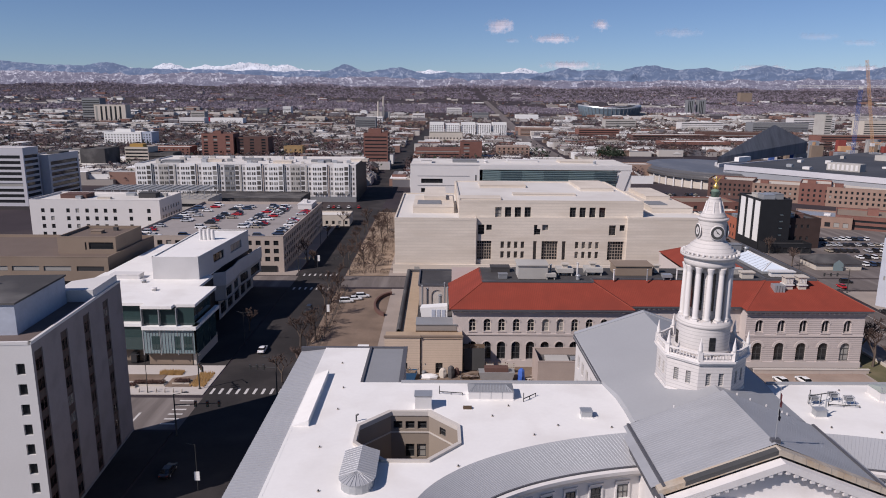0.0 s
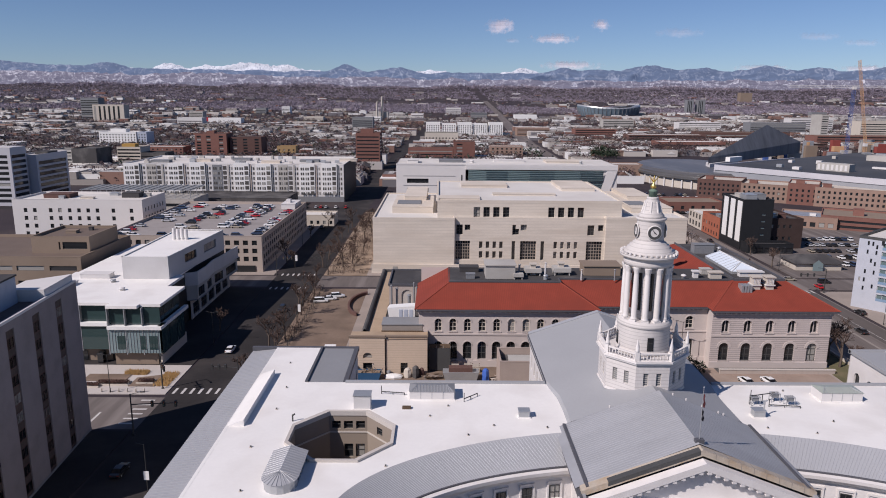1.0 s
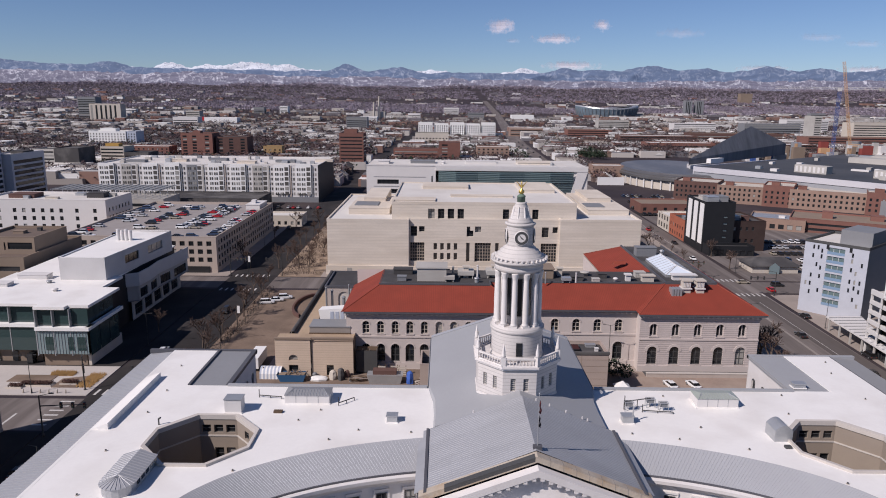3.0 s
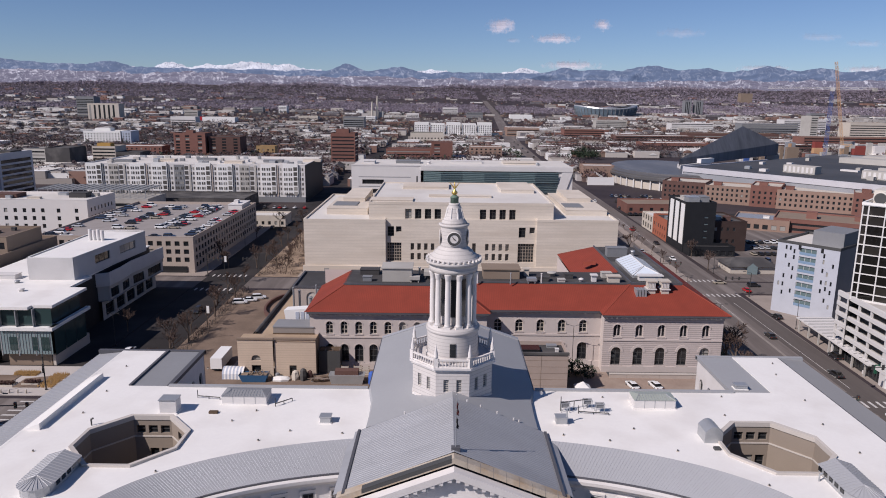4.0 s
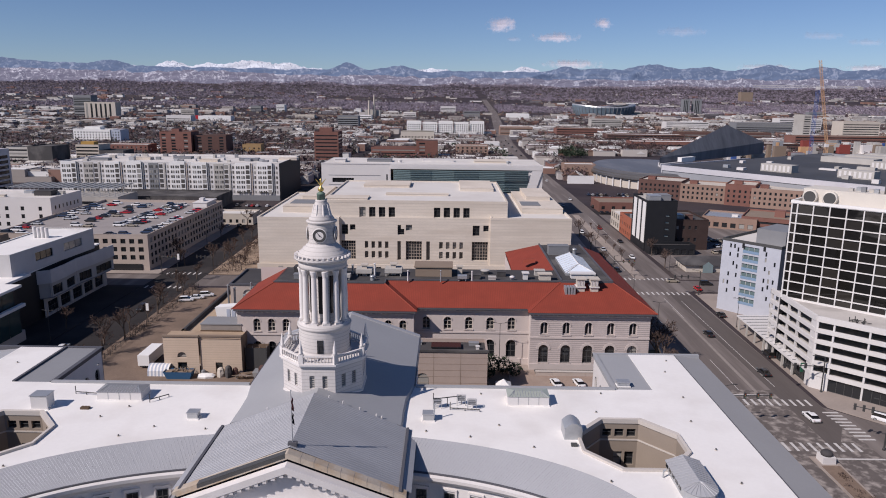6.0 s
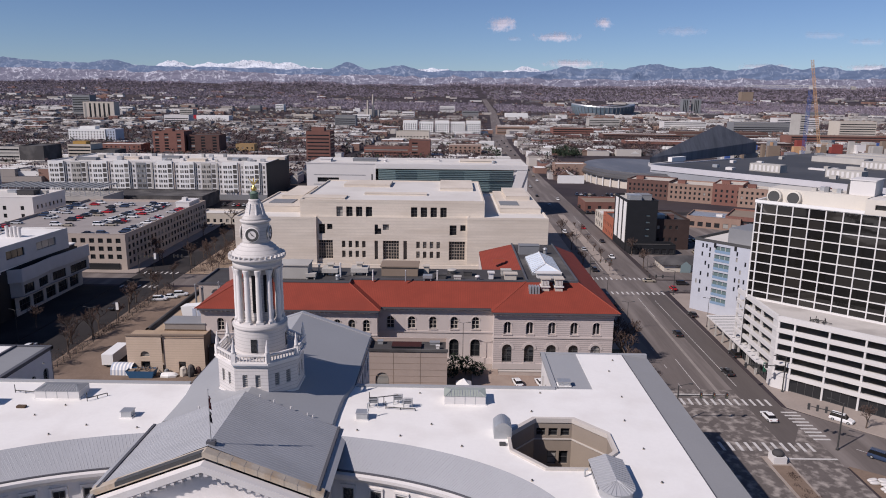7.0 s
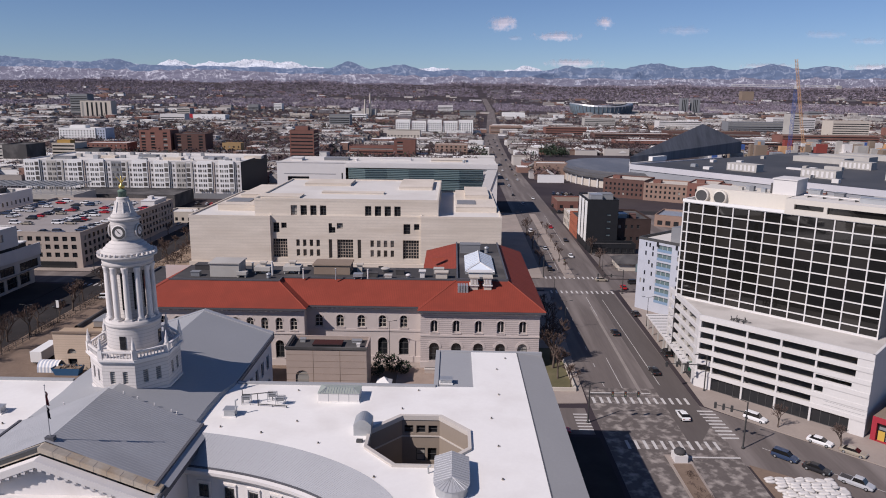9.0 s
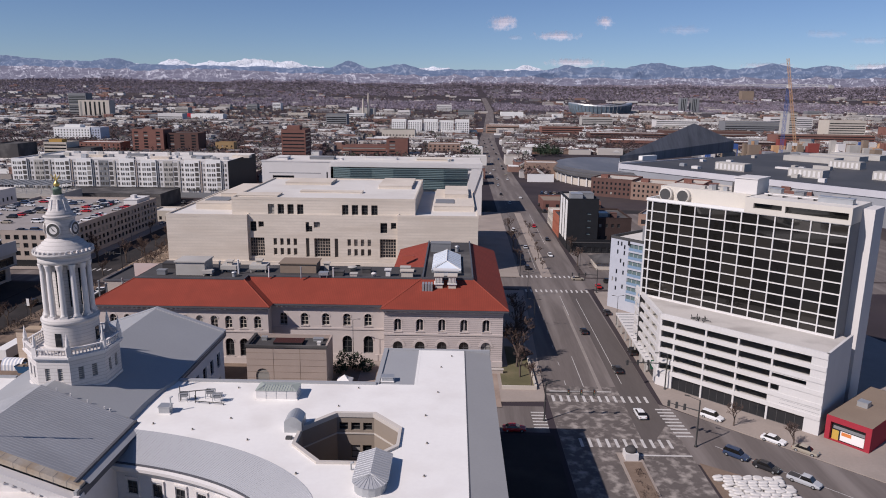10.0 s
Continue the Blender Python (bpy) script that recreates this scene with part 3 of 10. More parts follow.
for s in (-1, 1):  # -1: south wing, 1: its mirror image in the north
    X = lambda x, s=s: x if s < 0 else 2 * CX - x
    flip = 1 if s < 0 else -1
    cv = curve(0, 73, 24, 0, flip)
    outer = [(X(26.4), 98.4), (X(-11.5), 98.4), (X(-11.5), 113.4), (X(-19.3), 113.4), (X(-19.3), 52), (X(-3.1), 52)] + cv + [(X(26.4), cv[-1][1])]
    hole = octagon(X(-3.75), 81.4)
    part("roof_deck", fill([outer, hole], RZ), "membrane", civic, "white roof membrane")
    # sloping grey eave band along the outer side, and its drop
    bm = bmesh.new()
    xi, xo = X(-19.3), X(-23.6)
    drop = .25 if s < 0 else .02
    q = [(xi, 52, RZ - drop), (xi, 113.6, RZ - drop), (xo, 113.6, RZ - drop - .5), (xo, 52, RZ - drop - .5)]
    quad(bm, *(q if s > 0 else q[::-1]))
    part("eave_band", bm, "seam_grey" if s < 0 else "eave_grey", civic, "grey metal roof band")
    bm = bmesh.new()
    for k in range(101 if s < 0 else 0):
        y = 52.4 + k * .6
        a, b_ = min(xi, xo), max(xi, xo)
        zi = lambda x: RZ - .25 - .5 * abs(x - xi) / 4.3
        v = [bm.verts.new(p) for p in ((a, y, zi(a)), (b_, y, zi(b_)), (b_, y, zi(b_) + .06), (a, y, zi(a) + .06), (a, y + .05, zi(a)), (b_, y + .05, zi(b_)), (b_, y + .05, zi(b_) + .06), (a, y + .05, zi(a) + .06))]
        for f in ((0, 1, 2, 3), (7, 6, 5, 4), (3, 2, 6, 7)):
            bm.faces.new([v[i] for i in f])
    if s < 0:
        tagged(part("standing_seam", bm, "seam_grey", civic), kind="stuff")
    bm = bmesh.new()
    box(bm, min(xi, X(-18.9 - (.25 if s > 0 else 0))), max(xi, X(-18.9 - (.25 if s > 0 else 0))), 52, 113.6, RZ - .3, RZ + (.03 if s > 0 else .015))
    part("roof_edge", bm, "dark_trim" if s > 0 else "membrane", civic)
    # outer side wall with rows of windows
    m = pose(X(-23.2), 52, 0, 0, 0, 90) if s > 0 else pose(X(-23.2), 113.4, 0, 0, 0, -90)
    facade(civic, 61.4, RZ - .8, [], "stone_white", m, .4)
    bm = bmesh.new()
    box(bm, min(X(-23.62), X(-23.0)), max(X(-23.62), X(-23.0)), 52, 114.1, RZ - 1.5, RZ - .8)
    part("cornice", bm, "stone_white", civic)
    # rear stub with grey roof
    bm = bmesh.new()
    quad(bm, *[(x, y, RZ - .1) for x, y in ((min(X(-11.5), X(-5.6)), 98.1), (max(X(-11.5), X(-5.6)), 98.1), (max(X(-11.5), X(-5.6)), 113.4), (min(X(-11.5), X(-5.6)), 113.4))])
    part("stub_roof", bm, "stub_grey" if s < 0 else "grey_roof", civic, "grey flat roof")
    bm = bmesh.new()
    box(bm, min(X(-11.7), X(-11.3)), max(X(-11.7), X(-11.3)), 98.4, 113.4, RZ - .1, RZ + (.18 if s < 0 else .02))
    part("roof_curb", bm, "dark_trim" if s < 0 else "membrane", civic)
    bm = bmesh.new()
    box(bm, min(X(-5.9), X(-5.2)), max(X(-5.9), X(-5.2)), 98.4, 113.8, RZ - .5, RZ + .1)
    box(bm, min(X(-23.6), X(-5.2)), max(X(-23.6), X(-5.2)), 113.2, 113.9, RZ - .6, RZ + .04)
    part("coping", bm, "dark_trim" if s < 0 else "grey_roof", civic)
    m = pose(X(-5.5), 98.4, 0, 0, 0, 90) if s < 0 else pose(X(-5.5), 113.4, 0, 0, 0, -90)
    hs = grid(1.6, 13.8, 4, 1.5, 3, 19, 4, 2.6, True)
    facade(civic, 15.0, RZ - .4, hs, "stone_white", m, .4)
    glaze(civic, hs, m, .4, 2, 3)
    m = pose(max(X(-5.5), X(-23.2)), 113.6, 0, 0, 0, 180)
    facade(civic, 17.7, RZ - .4, [], "stone_white", m, .4)
    # back wall of the long bar and its parapet
    m = pose(max(X(-5.5), X(25.6)), 98.2, 0, 0, 0, 180)
    facade(civic, 31.1, RZ - .1, [], "stone_white", m, .4)
    bm = bmesh.new()
    box(bm, min(X(-5.5), X(24.8)), max(X(-5.5), X(24.8)), 98.05, 98.65, RZ - .2, RZ + .3)
    part("parapet", bm, "grey_roof", civic, "grey metal parapet cap")
    # curved sloping roof over the concave front, with seams
    c0, c1 = curve(0, 74, 48, 0, flip), curve(0, 75.2, 48, 4.6, flip)
    bm = bmesh.new()
    for i in range(48):
        f = quad(bm, (*c0[i], RZ + .05), (*c0[i + 1], RZ + .05), (*c1[i + 1], 20.2), (*c1[i], 20.2))
        f.normal_update()
        if f.normal.z < 0:
            f.normal_flip()
    part("curved_roof", bm, "seam_grey", civic, "curved grey metal roof")
    n = 110
    d0, d1 = curve(0, 74, n, 0, flip), curve(0, 75.2, n, 4.6, flip)
    bm = bmesh.new()
    for i in range(n):
        a, b_ = Vector((*d0[i], RZ + .09)), Vector((*d1[i], 20.24))
        tube(bm, a - Vector((0, 0, .03)), b_ - Vector((0, 0, .03)), .022, n=4)
    tagged(part("standing_seam", bm, "seam_grey", civic), kind="stuff")
    # gutter, cornice and curved wall
    prof = [(4.5, 20.25, "dark_trim"), (4.72, 20.22, "dark_trim"), (4.72, 20.05, "stone_white"), (5.25, 19.95, "stone_white"), (5.2, 19.5, "stone_white"), (4.7, 18.9, "stone_white"), (4.2, 18.8, "stone_white"), (4.2, 12.0, "stone_white"), (4.2, 0.0, "stone_white")]
    for (o0, z0, m0), (o1, z1, m1), nm in zip(prof, prof[1:], ("gutter", "gutter", "cornice", "cornice", "frieze", "frieze", "wall", "wall")):
        a_, b2 = curve(0, 75.2, 40, o0, flip), curve(0, 75.2, 40, o1, flip)
        bm = bmesh.new()
        for i in range(40):
            q = [(*a_[i], z0), (*b2[i], z1), (*b2[i + 1], z1), (*a_[i + 1], z0)]
            quad(bm, *(q if s > 0 else q[::-1]))
        part(nm, bm, m0, civic)
    wm = window_mesh(1.3, 1.9, 2, 2, "frame_dark", "glass_dark")
    for i in range(12):
        a = math.radians(5 + 68 * i / 11)
        px_, py_ = CX - flip * (EA - 4.22) * math.cos(a), EY + (EB - 4.22) * math.sin(a)
        nrm = Vector((flip * math.cos(a) * EB, -math.sin(a) * EA)).normalized()
        rz = math.degrees(math.atan2(nrm.x, -nrm.y))
        piece("window", wm, civic, pose(px_, py_, 15.7, 0, 0, rz) @ pose(-.65, -.1, 0))
        bm = bmesh.new()
        box(bm, -1.0, 1.0, -.28, .05, 14.55, 14.85)
        box(bm, -1.0, 1.0, -.22, .05, 16.95, 17.2)
        box(bm, -1.0, -.78, -.16, .05, 14.85, 16.95)
        box(bm, .78, 1.0, -.16, .05, 14.85, 16.95)
        part("window_surround", bm, "stone_white", civic, "", pose(px_, py_, 1.0, 0, 0, rz))
        if i % 2 == 0:
            bm = bmesh.new()
            box(bm, -1.3, 1.3, -.8, 0, 13.3, 13.5)
            box(bm, -1.3, 1.3, -.8, -.6, 14.2, 14.35)
            for k in range(9):
                box(bm, -1.25 + k * .3, -1.13 + k * .3, -.76, -.64, 13.5, 14.2)
            part("balustrade", bm, "stone_white", civic, "", pose(px_, py_, 1.0, 0, 0, rz))
    # octagonal light court
    oc = octagon(X(-3.75), 81.4)
    for i in range(8):
        a, b_ = Vector(oc[i]), Vector(oc[(i + 1) % 8])
        w = (b_ - a).length
        d = (b_ - a).normalized()
        rz = math.degrees(math.atan2(-d.y, -d.x))
        m = pose(b_.x, b_.y, 4, 0, 0, rz)
        hs = []
        if i == 0:
            hs = grid(.3, w - .3, 3, 1.25, 15.95, 17.2, 1, 1.15) + [(u, u + 1.25, v, v + 2.0) for u in (1.95, 3.55) for v in (7.4, 11.7)]
        elif i == 7 and s < 0:
            hs = [(2.2, 3.4, 15.95, 17.1)]
        facade(civic, w, RZ - 4.0, hs, "court_tan", m, .35, "court_wall", "tan brick light-court wall")
        glaze(civic, hs, m, .35, 1, 2)
        bm = bmesh.new()
        box(bm, -.02, w + .02, -.1, 0, 15.4, 15.6)
        part("string_course", bm, "court_trim", civic, "", m)
    inner, outer_ = octagon(X(-3.75), 81.4, -.12), octagon(X(-3.75), 81.4, .28)
    bm = bmesh.new()
    for i in range(8):
        j = (i + 1) % 8
        quad(bm, (*inner[i], RZ + .3), (*inner[j], RZ + .3), (*outer_[j], RZ + .34), (*outer_[i], RZ + .34))
        quad(bm, (*outer_[i], RZ), (*outer_[i], RZ + .34), (*outer_[j], RZ + .34), (*outer_[j], RZ))
        quad(bm, (*inner[i], RZ - .35), (*inner[j], RZ - .35), (*inner[j], RZ + .3), (*inner[i], RZ + .3))
    bmesh.ops.recalc_face_normals(bm, faces=bm.faces)
    part("court_curb", bm, "court_trim", civic, "pale stone curb round the light court")
    bm = bmesh.new()
    bm.faces.new([bm.verts.new((x, y, 4.02)) for x, y in oc])
    part("court_floor", bm, "tar", civic)
    # long raised roof monitor beside the eave
    if s < 0:
        bm = bmesh.new()
        v = [bm.verts.new(p) for p in ((-19.2, 83.8, RZ), (-16.9, 83.8, RZ), (-16.9, 83.8, RZ + .9), (-19.2, 101.2, RZ), (-16.9, 101.2, RZ), (-16.9, 101.2, RZ + .9))]
        for f in ((0, 1, 2), (5, 4, 3), (0, 2, 5, 3), (1, 4, 5, 2)):
            bm.faces.new([v[i] for i in f])
        part("roof_monitor", bm, "membrane", civic)

# --- middle block: gable roofs, pediment
E0, E1 = 25.4, 49.6


def gable(y0, y1, ze, zr, mat, name, seams=0.0):
    bm = bmesh.new()
    for sx in (-1, 1):
        xe = E0 - 1.4 if sx < 0 else E1 + 1.4
        zz = ze - 1.4 * (zr - ze) / (CX - E0)
        q = [(xe, y0, zz), (CX, y0, zr), (CX, y1, zr), (xe, y1, zz)]
        f = quad(bm, *q)
        f.normal_update()
        if f.normal.z < 0:
            f.normal_flip()
    ob = part(name, bm, mat, civic)
    if seams:
        bm = bmesh.new()
        y = y0 + .2
        while y < y1 - .1:
            for sx in (-1, 1):
                xe = E0 if sx < 0 else E1
                tube(bm, (xe, y, ze - .005), (CX, y, zr - .005), .022, n=4)
            y += seams
        tagged(part("standing_seam", bm, mat, civic), kind="stuff")
    return ob


gable(69.8, 84.3, 22.6, 27.5, "portico_metal", "portico_roof", 0.45)
# the rear roof narrows where it runs down on to the white deck
bm = bmesh.new()
EDGE = [(84.3, 11.35), (89.0, 11.3), (93.0, 11.45), (96.2, 12.0), (98.6, 12.35), (120.2, 12.35)]
for (ya, wa), (yb, wb) in zip(EDGE, EDGE[1:]):
    za, zb = 26.9 - .347 * wa, 26.9 - .347 * wb
    for o in (-1, 1):
        for q in ([(CX, ya, 26.9), (CX, yb, 26.9), (CX + o * wb, yb, zb), (CX + o * wa, ya, za)],
                  [(CX + o * wa, ya, za), (CX + o * wb, yb, zb), (CX + o * (wb + .3), yb, RZ - .1), (CX + o * (wa + .3), ya, RZ - .1)]):
            f = quad(bm, *q)
            f.normal_update()
            if f.normal.z < 0:
                f.normal_flip()
part("rear_roof", bm, "grey_roof", civic)
bm = bmesh.new()
prism(bm, [(E0 - .4, 84.1), (CX, 84.1), (CX, 84.5), (E0 - .4, 84.5)], 20, 20.1)
for sx in (-1, 1):
    xe = E0 if sx < 0 else E1
    v = [bm.verts.new(p) for p in ((xe, 84.32, 22.3), (CX, 84.32, 26.8), (CX, 84.32, 27.5), (xe, 84.32, 22.6))]
    bm.faces.new(v)
part("roof_step", bm, "grey_roof", civic)
for x in (31.2, 39.4, 41.2, 43.4, 45.6, 46.3):
    bm = bmesh.new()
    tube(bm, (x, 84.4, 22.6 + 4.9 * (1 - abs(x - CX) / 12.1) - .1), (x, 84.4, 22.6 + 4.9 * (1 - abs(x - CX) / 12.1) + .3), .1, n=6)
    part("roof_anchor", bm, "white_panel", civic)
for s in (-1, 1):
    xe = E0 if s < 0 else E1
    o = -1 if s < 0 else 1
    bm = bmesh.new()
    box(bm, min(xe, xe + o * .35), max(xe, xe + o * .35), 69, 84.2, 21.4, 22.75)
    part("gutter", bm, "dark_trim", civic)
    bm = bmesh.new()
    box(bm, min(xe + o * .5, xe + o * .85), max(xe + o * .5, xe + o * .85), 68, 84.2, 20.9, 22.1)
    part("eave_cornice", bm, "grey_roof", civic)
    bm = bmesh.new()
    box(bm, min(xe + o * .85, xe + o * 1.1), max(xe + o * .85, xe + o * 1.1), 68, 84.2, 21.0, 22.05)
    part("gutter", bm, "dark_trim", civic)
    # side walls
    m = pose(xe, 84, 0, 0, 0, -90) if s < 0 else pose(xe, 67, 0, 0, 0, 90)
    facade(civic, 17, 21.5, [], "stone_white", m, .4)
    hs = grid(2, 17.5, 5, 1.6, 3, 19.5, 4, 2.6)
    m = pose(xe, 120, 0, 0, 0, -90) if s < 0 else pose(xe, 100.4, 0, 0, 0, 90)
    facade(civic, 19.5, 22.3, hs, "stone_white", m, .4)
    glaze(civic, hs, m, .4, 2, 3)
    bm = bmesh.new()
    box(bm, min(xe, xe + o * .25), max(xe, xe + o * .25), 98.4, 120.4, 21.3, 22.3)
    part("eave_cornice", bm, "stone_white", civic)
    bm = bmesh.new()
    box(bm, min(xe + o * .25, xe + o * .5), max(xe + o * .25, xe + o * .5), 98.6, 120.4, 21.7, 22.5)
    part("gutter", bm, "dark_trim", civic)
    # rear gable coping
    v0, v1 = Vector((xe + o * .35, 120.3, 22.45)), Vector((CX, 120.3, 26.75))
    bm = bmesh.new()
    a = [bm.verts.new(p) for p in (v0 + Vector((0, -.5, -.4)), v1 + Vector((0, -.5, -.4)), v1 + Vector((0, -.5, .35)), v0 + Vector((0, -.5, .35)), v0 + Vector((0, .5, -.4)), v1 + Vector((0, .5, -.4)), v1 + Vector((0, .5, .35)), v0 + Vector((0, .5, .35)))]
    for f in ((0, 1, 2, 3), (7, 6, 5, 4), (3, 2, 6, 7), (0, 4, 5, 1), (0, 3, 7, 4)):
        bm.faces.new([a[i] for i in f])
    bmesh.ops.recalc_face_normals(bm, faces=bm.faces)
    part("gable_coping", bm, "seam_grey", civic)
    # raking cornice of the pediment with buff flashing and dentils
    a0, a1 = Vector((xe + o * .9, 0, 22.2)), Vector((CX, 0, 27.2))

    def rake(y0, y1, lo, hi, nm, mat):
        bm = bmesh.new()
        pts = []
        for y in (y0, y1):
            for p, dz in ((a0, lo), (a1, lo), (a1, hi), (a0, hi)):
                pts.append(bm.verts.new((p.x, y, p.z + dz)))
        for f in ((0, 1, 2, 3), (7, 6, 5, 4), (3, 2, 6, 7), (0, 4, 5, 1), (0, 3, 7, 4), (1, 5, 6, 2)):
            bm.faces.new([pts[i] for i in f])
        bmesh.ops.recalc_face_normals(bm, faces=bm.faces)
        return part(nm, bm, mat, civic)

    rake(68.6, 69.8, -.5, .2, "rake_flashing", "copper_buff")
    if s < 0:  # an open dark slot runs up most of this rake
        a0, a1 = a0.lerp(a1, .22), a0.lerp(a1, .98)
        rake(68.58, 69.42, -.3, .225, "rake_recess", "frame_dark")
        a0, a1 = Vector((xe + o * .9, 0, 22.2)), Vector((CX, 0, 27.2))
    else:  # joints between the buff flashing sheets
        for k in range(1, 9):
            p = a0.lerp(a1, k / 9)
            bm = bmesh.new()
            box(bm, p.x - .03, p.x + .03, 68.585, 69.6, p.z - .48, p.z + .21)
            part("flashing_joint", bm, "grey_screen", civic)
    rake(67.4, 68.6, -1.6, -.75, "raking_cornice", "stone_white")
    rake(67.9, 68.58, -2.2, -1.6, "raking_cornice", "stone_white")
    bm = bmesh.new()
    box(bm, -.22, .22, -.3, .3, -.35, .0)
    dent = meshed("dentil", bm, "stone_white")
    for k in range(14):
        f = (k + .5) / 14
        p = a0.lerp(a1, f)
        piece("dentil", dent, civic, pose(p.x, 67.75, p.z - 1.58))
bm = bmesh.new()
bm.faces.new([bm.verts.new(p) for p in ((E0 - .5, 68.55, 21.6), (E1 + .5, 68.55, 21.6), (CX, 68.55, 26.05))])
part("tympanum", bm, "stone_white", civic)
bm = bmesh.new()
box(bm, E0 - 1.2, E1 + 1.2, 66.9, 68.9, 20.7, 21.6)
box(bm, E0 - .7, E1 + .7, 67.3, 68.9, 18.8, 20.7)
part("entablature", bm, "stone_white", civic)
bm = bmesh.new()
box(bm, E0, E1, 68.2, 68.9, 0, 18.8)
part("front_wall", bm, "stone_white", civic)
cap = bmesh.new()
lathe(cap, [(.75, 1.2), (.62, 1.6), (.6, 10), (.5, 17.6), (.55, 17.7), (.8, 18.6), (.85, 18.8)], 14)
cme = meshed("column", cap, "stone_white")
for k in range(8):
    piece("column", cme, civic, pose(E0 + 1.2 + k * (E1 - E0 - 2.4) / 7, 67.4, 0))
bm = bmesh.new()
box(bm, E0 - 1, E1 + 1, 62, 68.9, 0, 1.2)
part("portico_floor", bm, "stone_white", civic)

# --- clock tower
tower = part("clock_tower", bmesh.new(), "stone_white", civic, "white stone clock tower on an octagonal base")
TY = 92.8
OA = 5.5 / math.cos(math.pi / 8)
T8 = math.pi / 8


def tpart(name, bm, mat="stone_courses", label=""):
    return part(name, bm, mat, tower, label)


for i in range(8):
    a = -math.pi / 2 + i * math.pi / 4
    w = 2 * 5.5 * math.tan(T8)
    m = Matrix.Translation((CX, TY, 0)) @ pose(0, 0, 0, 0, 0, math.degrees(a) + 90) @ pose(-w / 2, -5.5, 22.5)
    hs = [(1.05, 1.75, 4.2, 6.0), (2.8, 3.5, 4.2, 6.0)]
    facade(tower, w, 7.3, hs, "stone_courses", m, .3, "base_wall")
    glaze(tower, hs, m, .3, 1, 6, "concrete", "grey_panel", "louvre", .07)
    bm = bmesh.new()
    box(bm, -.12, w + .12, -.28, .3, 7.3, 7.55)
    box(bm, -.2, w + .2, -.45, .3, 7.55, 7.85)
    part("base_cornice", bm, "stone_white", tower, "", m)
    bm = bmesh.new()
    box(bm, -.05, w + .05, -.12, .1, 2.6, 2.9)
    part("base_moulding", bm, "stone_white", tower, "", m)
    bm = bmesh.new()
    box(bm, .2, w - .2, -.25, .05, 8.75, 8.95)
    box(bm, .2, w - .2, -.2, .0, 7.85, 8.0)
    part("rail", bm, "stone_white", tower, "", m)
    bm = bmesh.new()
    lathe(bm, [(.07, 0), (.11, .25), (.06, .55), (.09, .75)], 6)
    bal = meshed("baluster", bm, "stone_white")
    for k in range(9):
        piece("baluster", bal, tower, m @ pose(.45 + k * (w - .9) / 8, -.1, 8.0))
    bm = bmesh.new()
    box(bm, -.3, .3, -.3, .3, 0, 1.3)
    lathe(bm, [(.34, 1.3), (.25, 1.5), (.27, 1.9), (.12, 2.6), (.03, 3.2)], 8)
    part("pinnacle", bm, "stone_white", tower, "", m @ pose(0, 0, 7.85))
bm = bmesh.new()
bm.faces.new([bm.verts.new((CX + OA * math.cos(T8 + k * math.pi / 4), TY + OA * math.sin(T8 + k * math.pi / 4), 30.2)) for k in range(8)])
tpart("terrace", bm)
C = (CX, TY)
bm = bmesh.new()
lathe(bm, [(3.75, 30.2), (3.75, 30.7), (3.6, 30.8), (3.6, 34.0), (3.75, 34.1), (3.8, 34.5), (3.55, 34.6), (3.5, 34.9)], 40, C)
tpart("drum", bm)
for a in (-90, 0, 180, -45, 225):
    bm = bmesh.new()
    box(bm, -.42, .42, -.05, .1, 31.0, 32.9)
    part("doorway", bm, "glass_dark", tower, "dark louvred opening", Matrix.Translation((CX, TY, 0)) @ pose(0, 0, 0, 0, 0, a + 90) @ pose(0, -3.6, 0)) if a in (-90, 0, 180) else bm.free()
bm = bmesh.new()
lathe(bm, [(2.0, 34.9), (2.0, 42.6)], 24, C)
tpart("lantern_core", bm)
for i in range(8):
    bm = bmesh.new()
    box(bm, -.35, .35, -.04, .1, 36.2, 41.5)
    part("louvre", bm, "glass_dark", tower, "", Matrix.Translation((CX, TY, 0)) @ pose(0, 0, 0, 0, 0, i * 45) @ pose(0, -2.0, 0))
bm = bmesh.new()
box(bm, -.5, .5, -.5, .5, 34.9, 35.15)
lathe(bm, [(.48, 35.15), (.48, 35.3), (.4, 35.45), (.4, 38), (.34, 41.6), (.36, 41.65), (.5, 42.35), (.55, 42.5)], 14)
col = meshed("column", bm, "stone_white")
for i in range(12):
    a = i * math.pi / 6 + math.pi / 12
    piece("column", col, tower, pose(CX + 2.95 * math.cos(a), TY + 2.95 * math.sin(a), 0, 0, 0, math.degrees(a)))
bm = bmesh.new()
lathe(bm, [(3.3, 42.5), (3.35, 43.1), (3.3, 43.15), (3.45, 43.6), (3.85, 43.75), (3.9, 44.05), (3.5, 44.1)], 40, C)
tpart("entablature", bm)
bm = bmesh.new()
box(bm, -.12, .12, -.2, .1, 0, .3)
mod = meshed("modillion", bm, "stone_white")
for i in range(32):
    a = i * math.pi / 16
    piece("modillion", mod, tower, pose(CX + 3.65 * math.cos(a), TY + 3.65 * math.sin(a), 44.1, 0, 0, math.degrees(a) + 90))
bm = bmesh.new()
lathe(bm, [(3.4, 44.1), (3.35, 44.45), (3.05, 44.5), (3.0, 44.85), (2.7, 44.9), (2.65, 45.25), (2.35, 45.3), (2.25, 45.6), (1.95, 45.7), (1.9, 45.9)], 40, C)
tpart("stepped_dome", bm)
bm = bmesh.new()
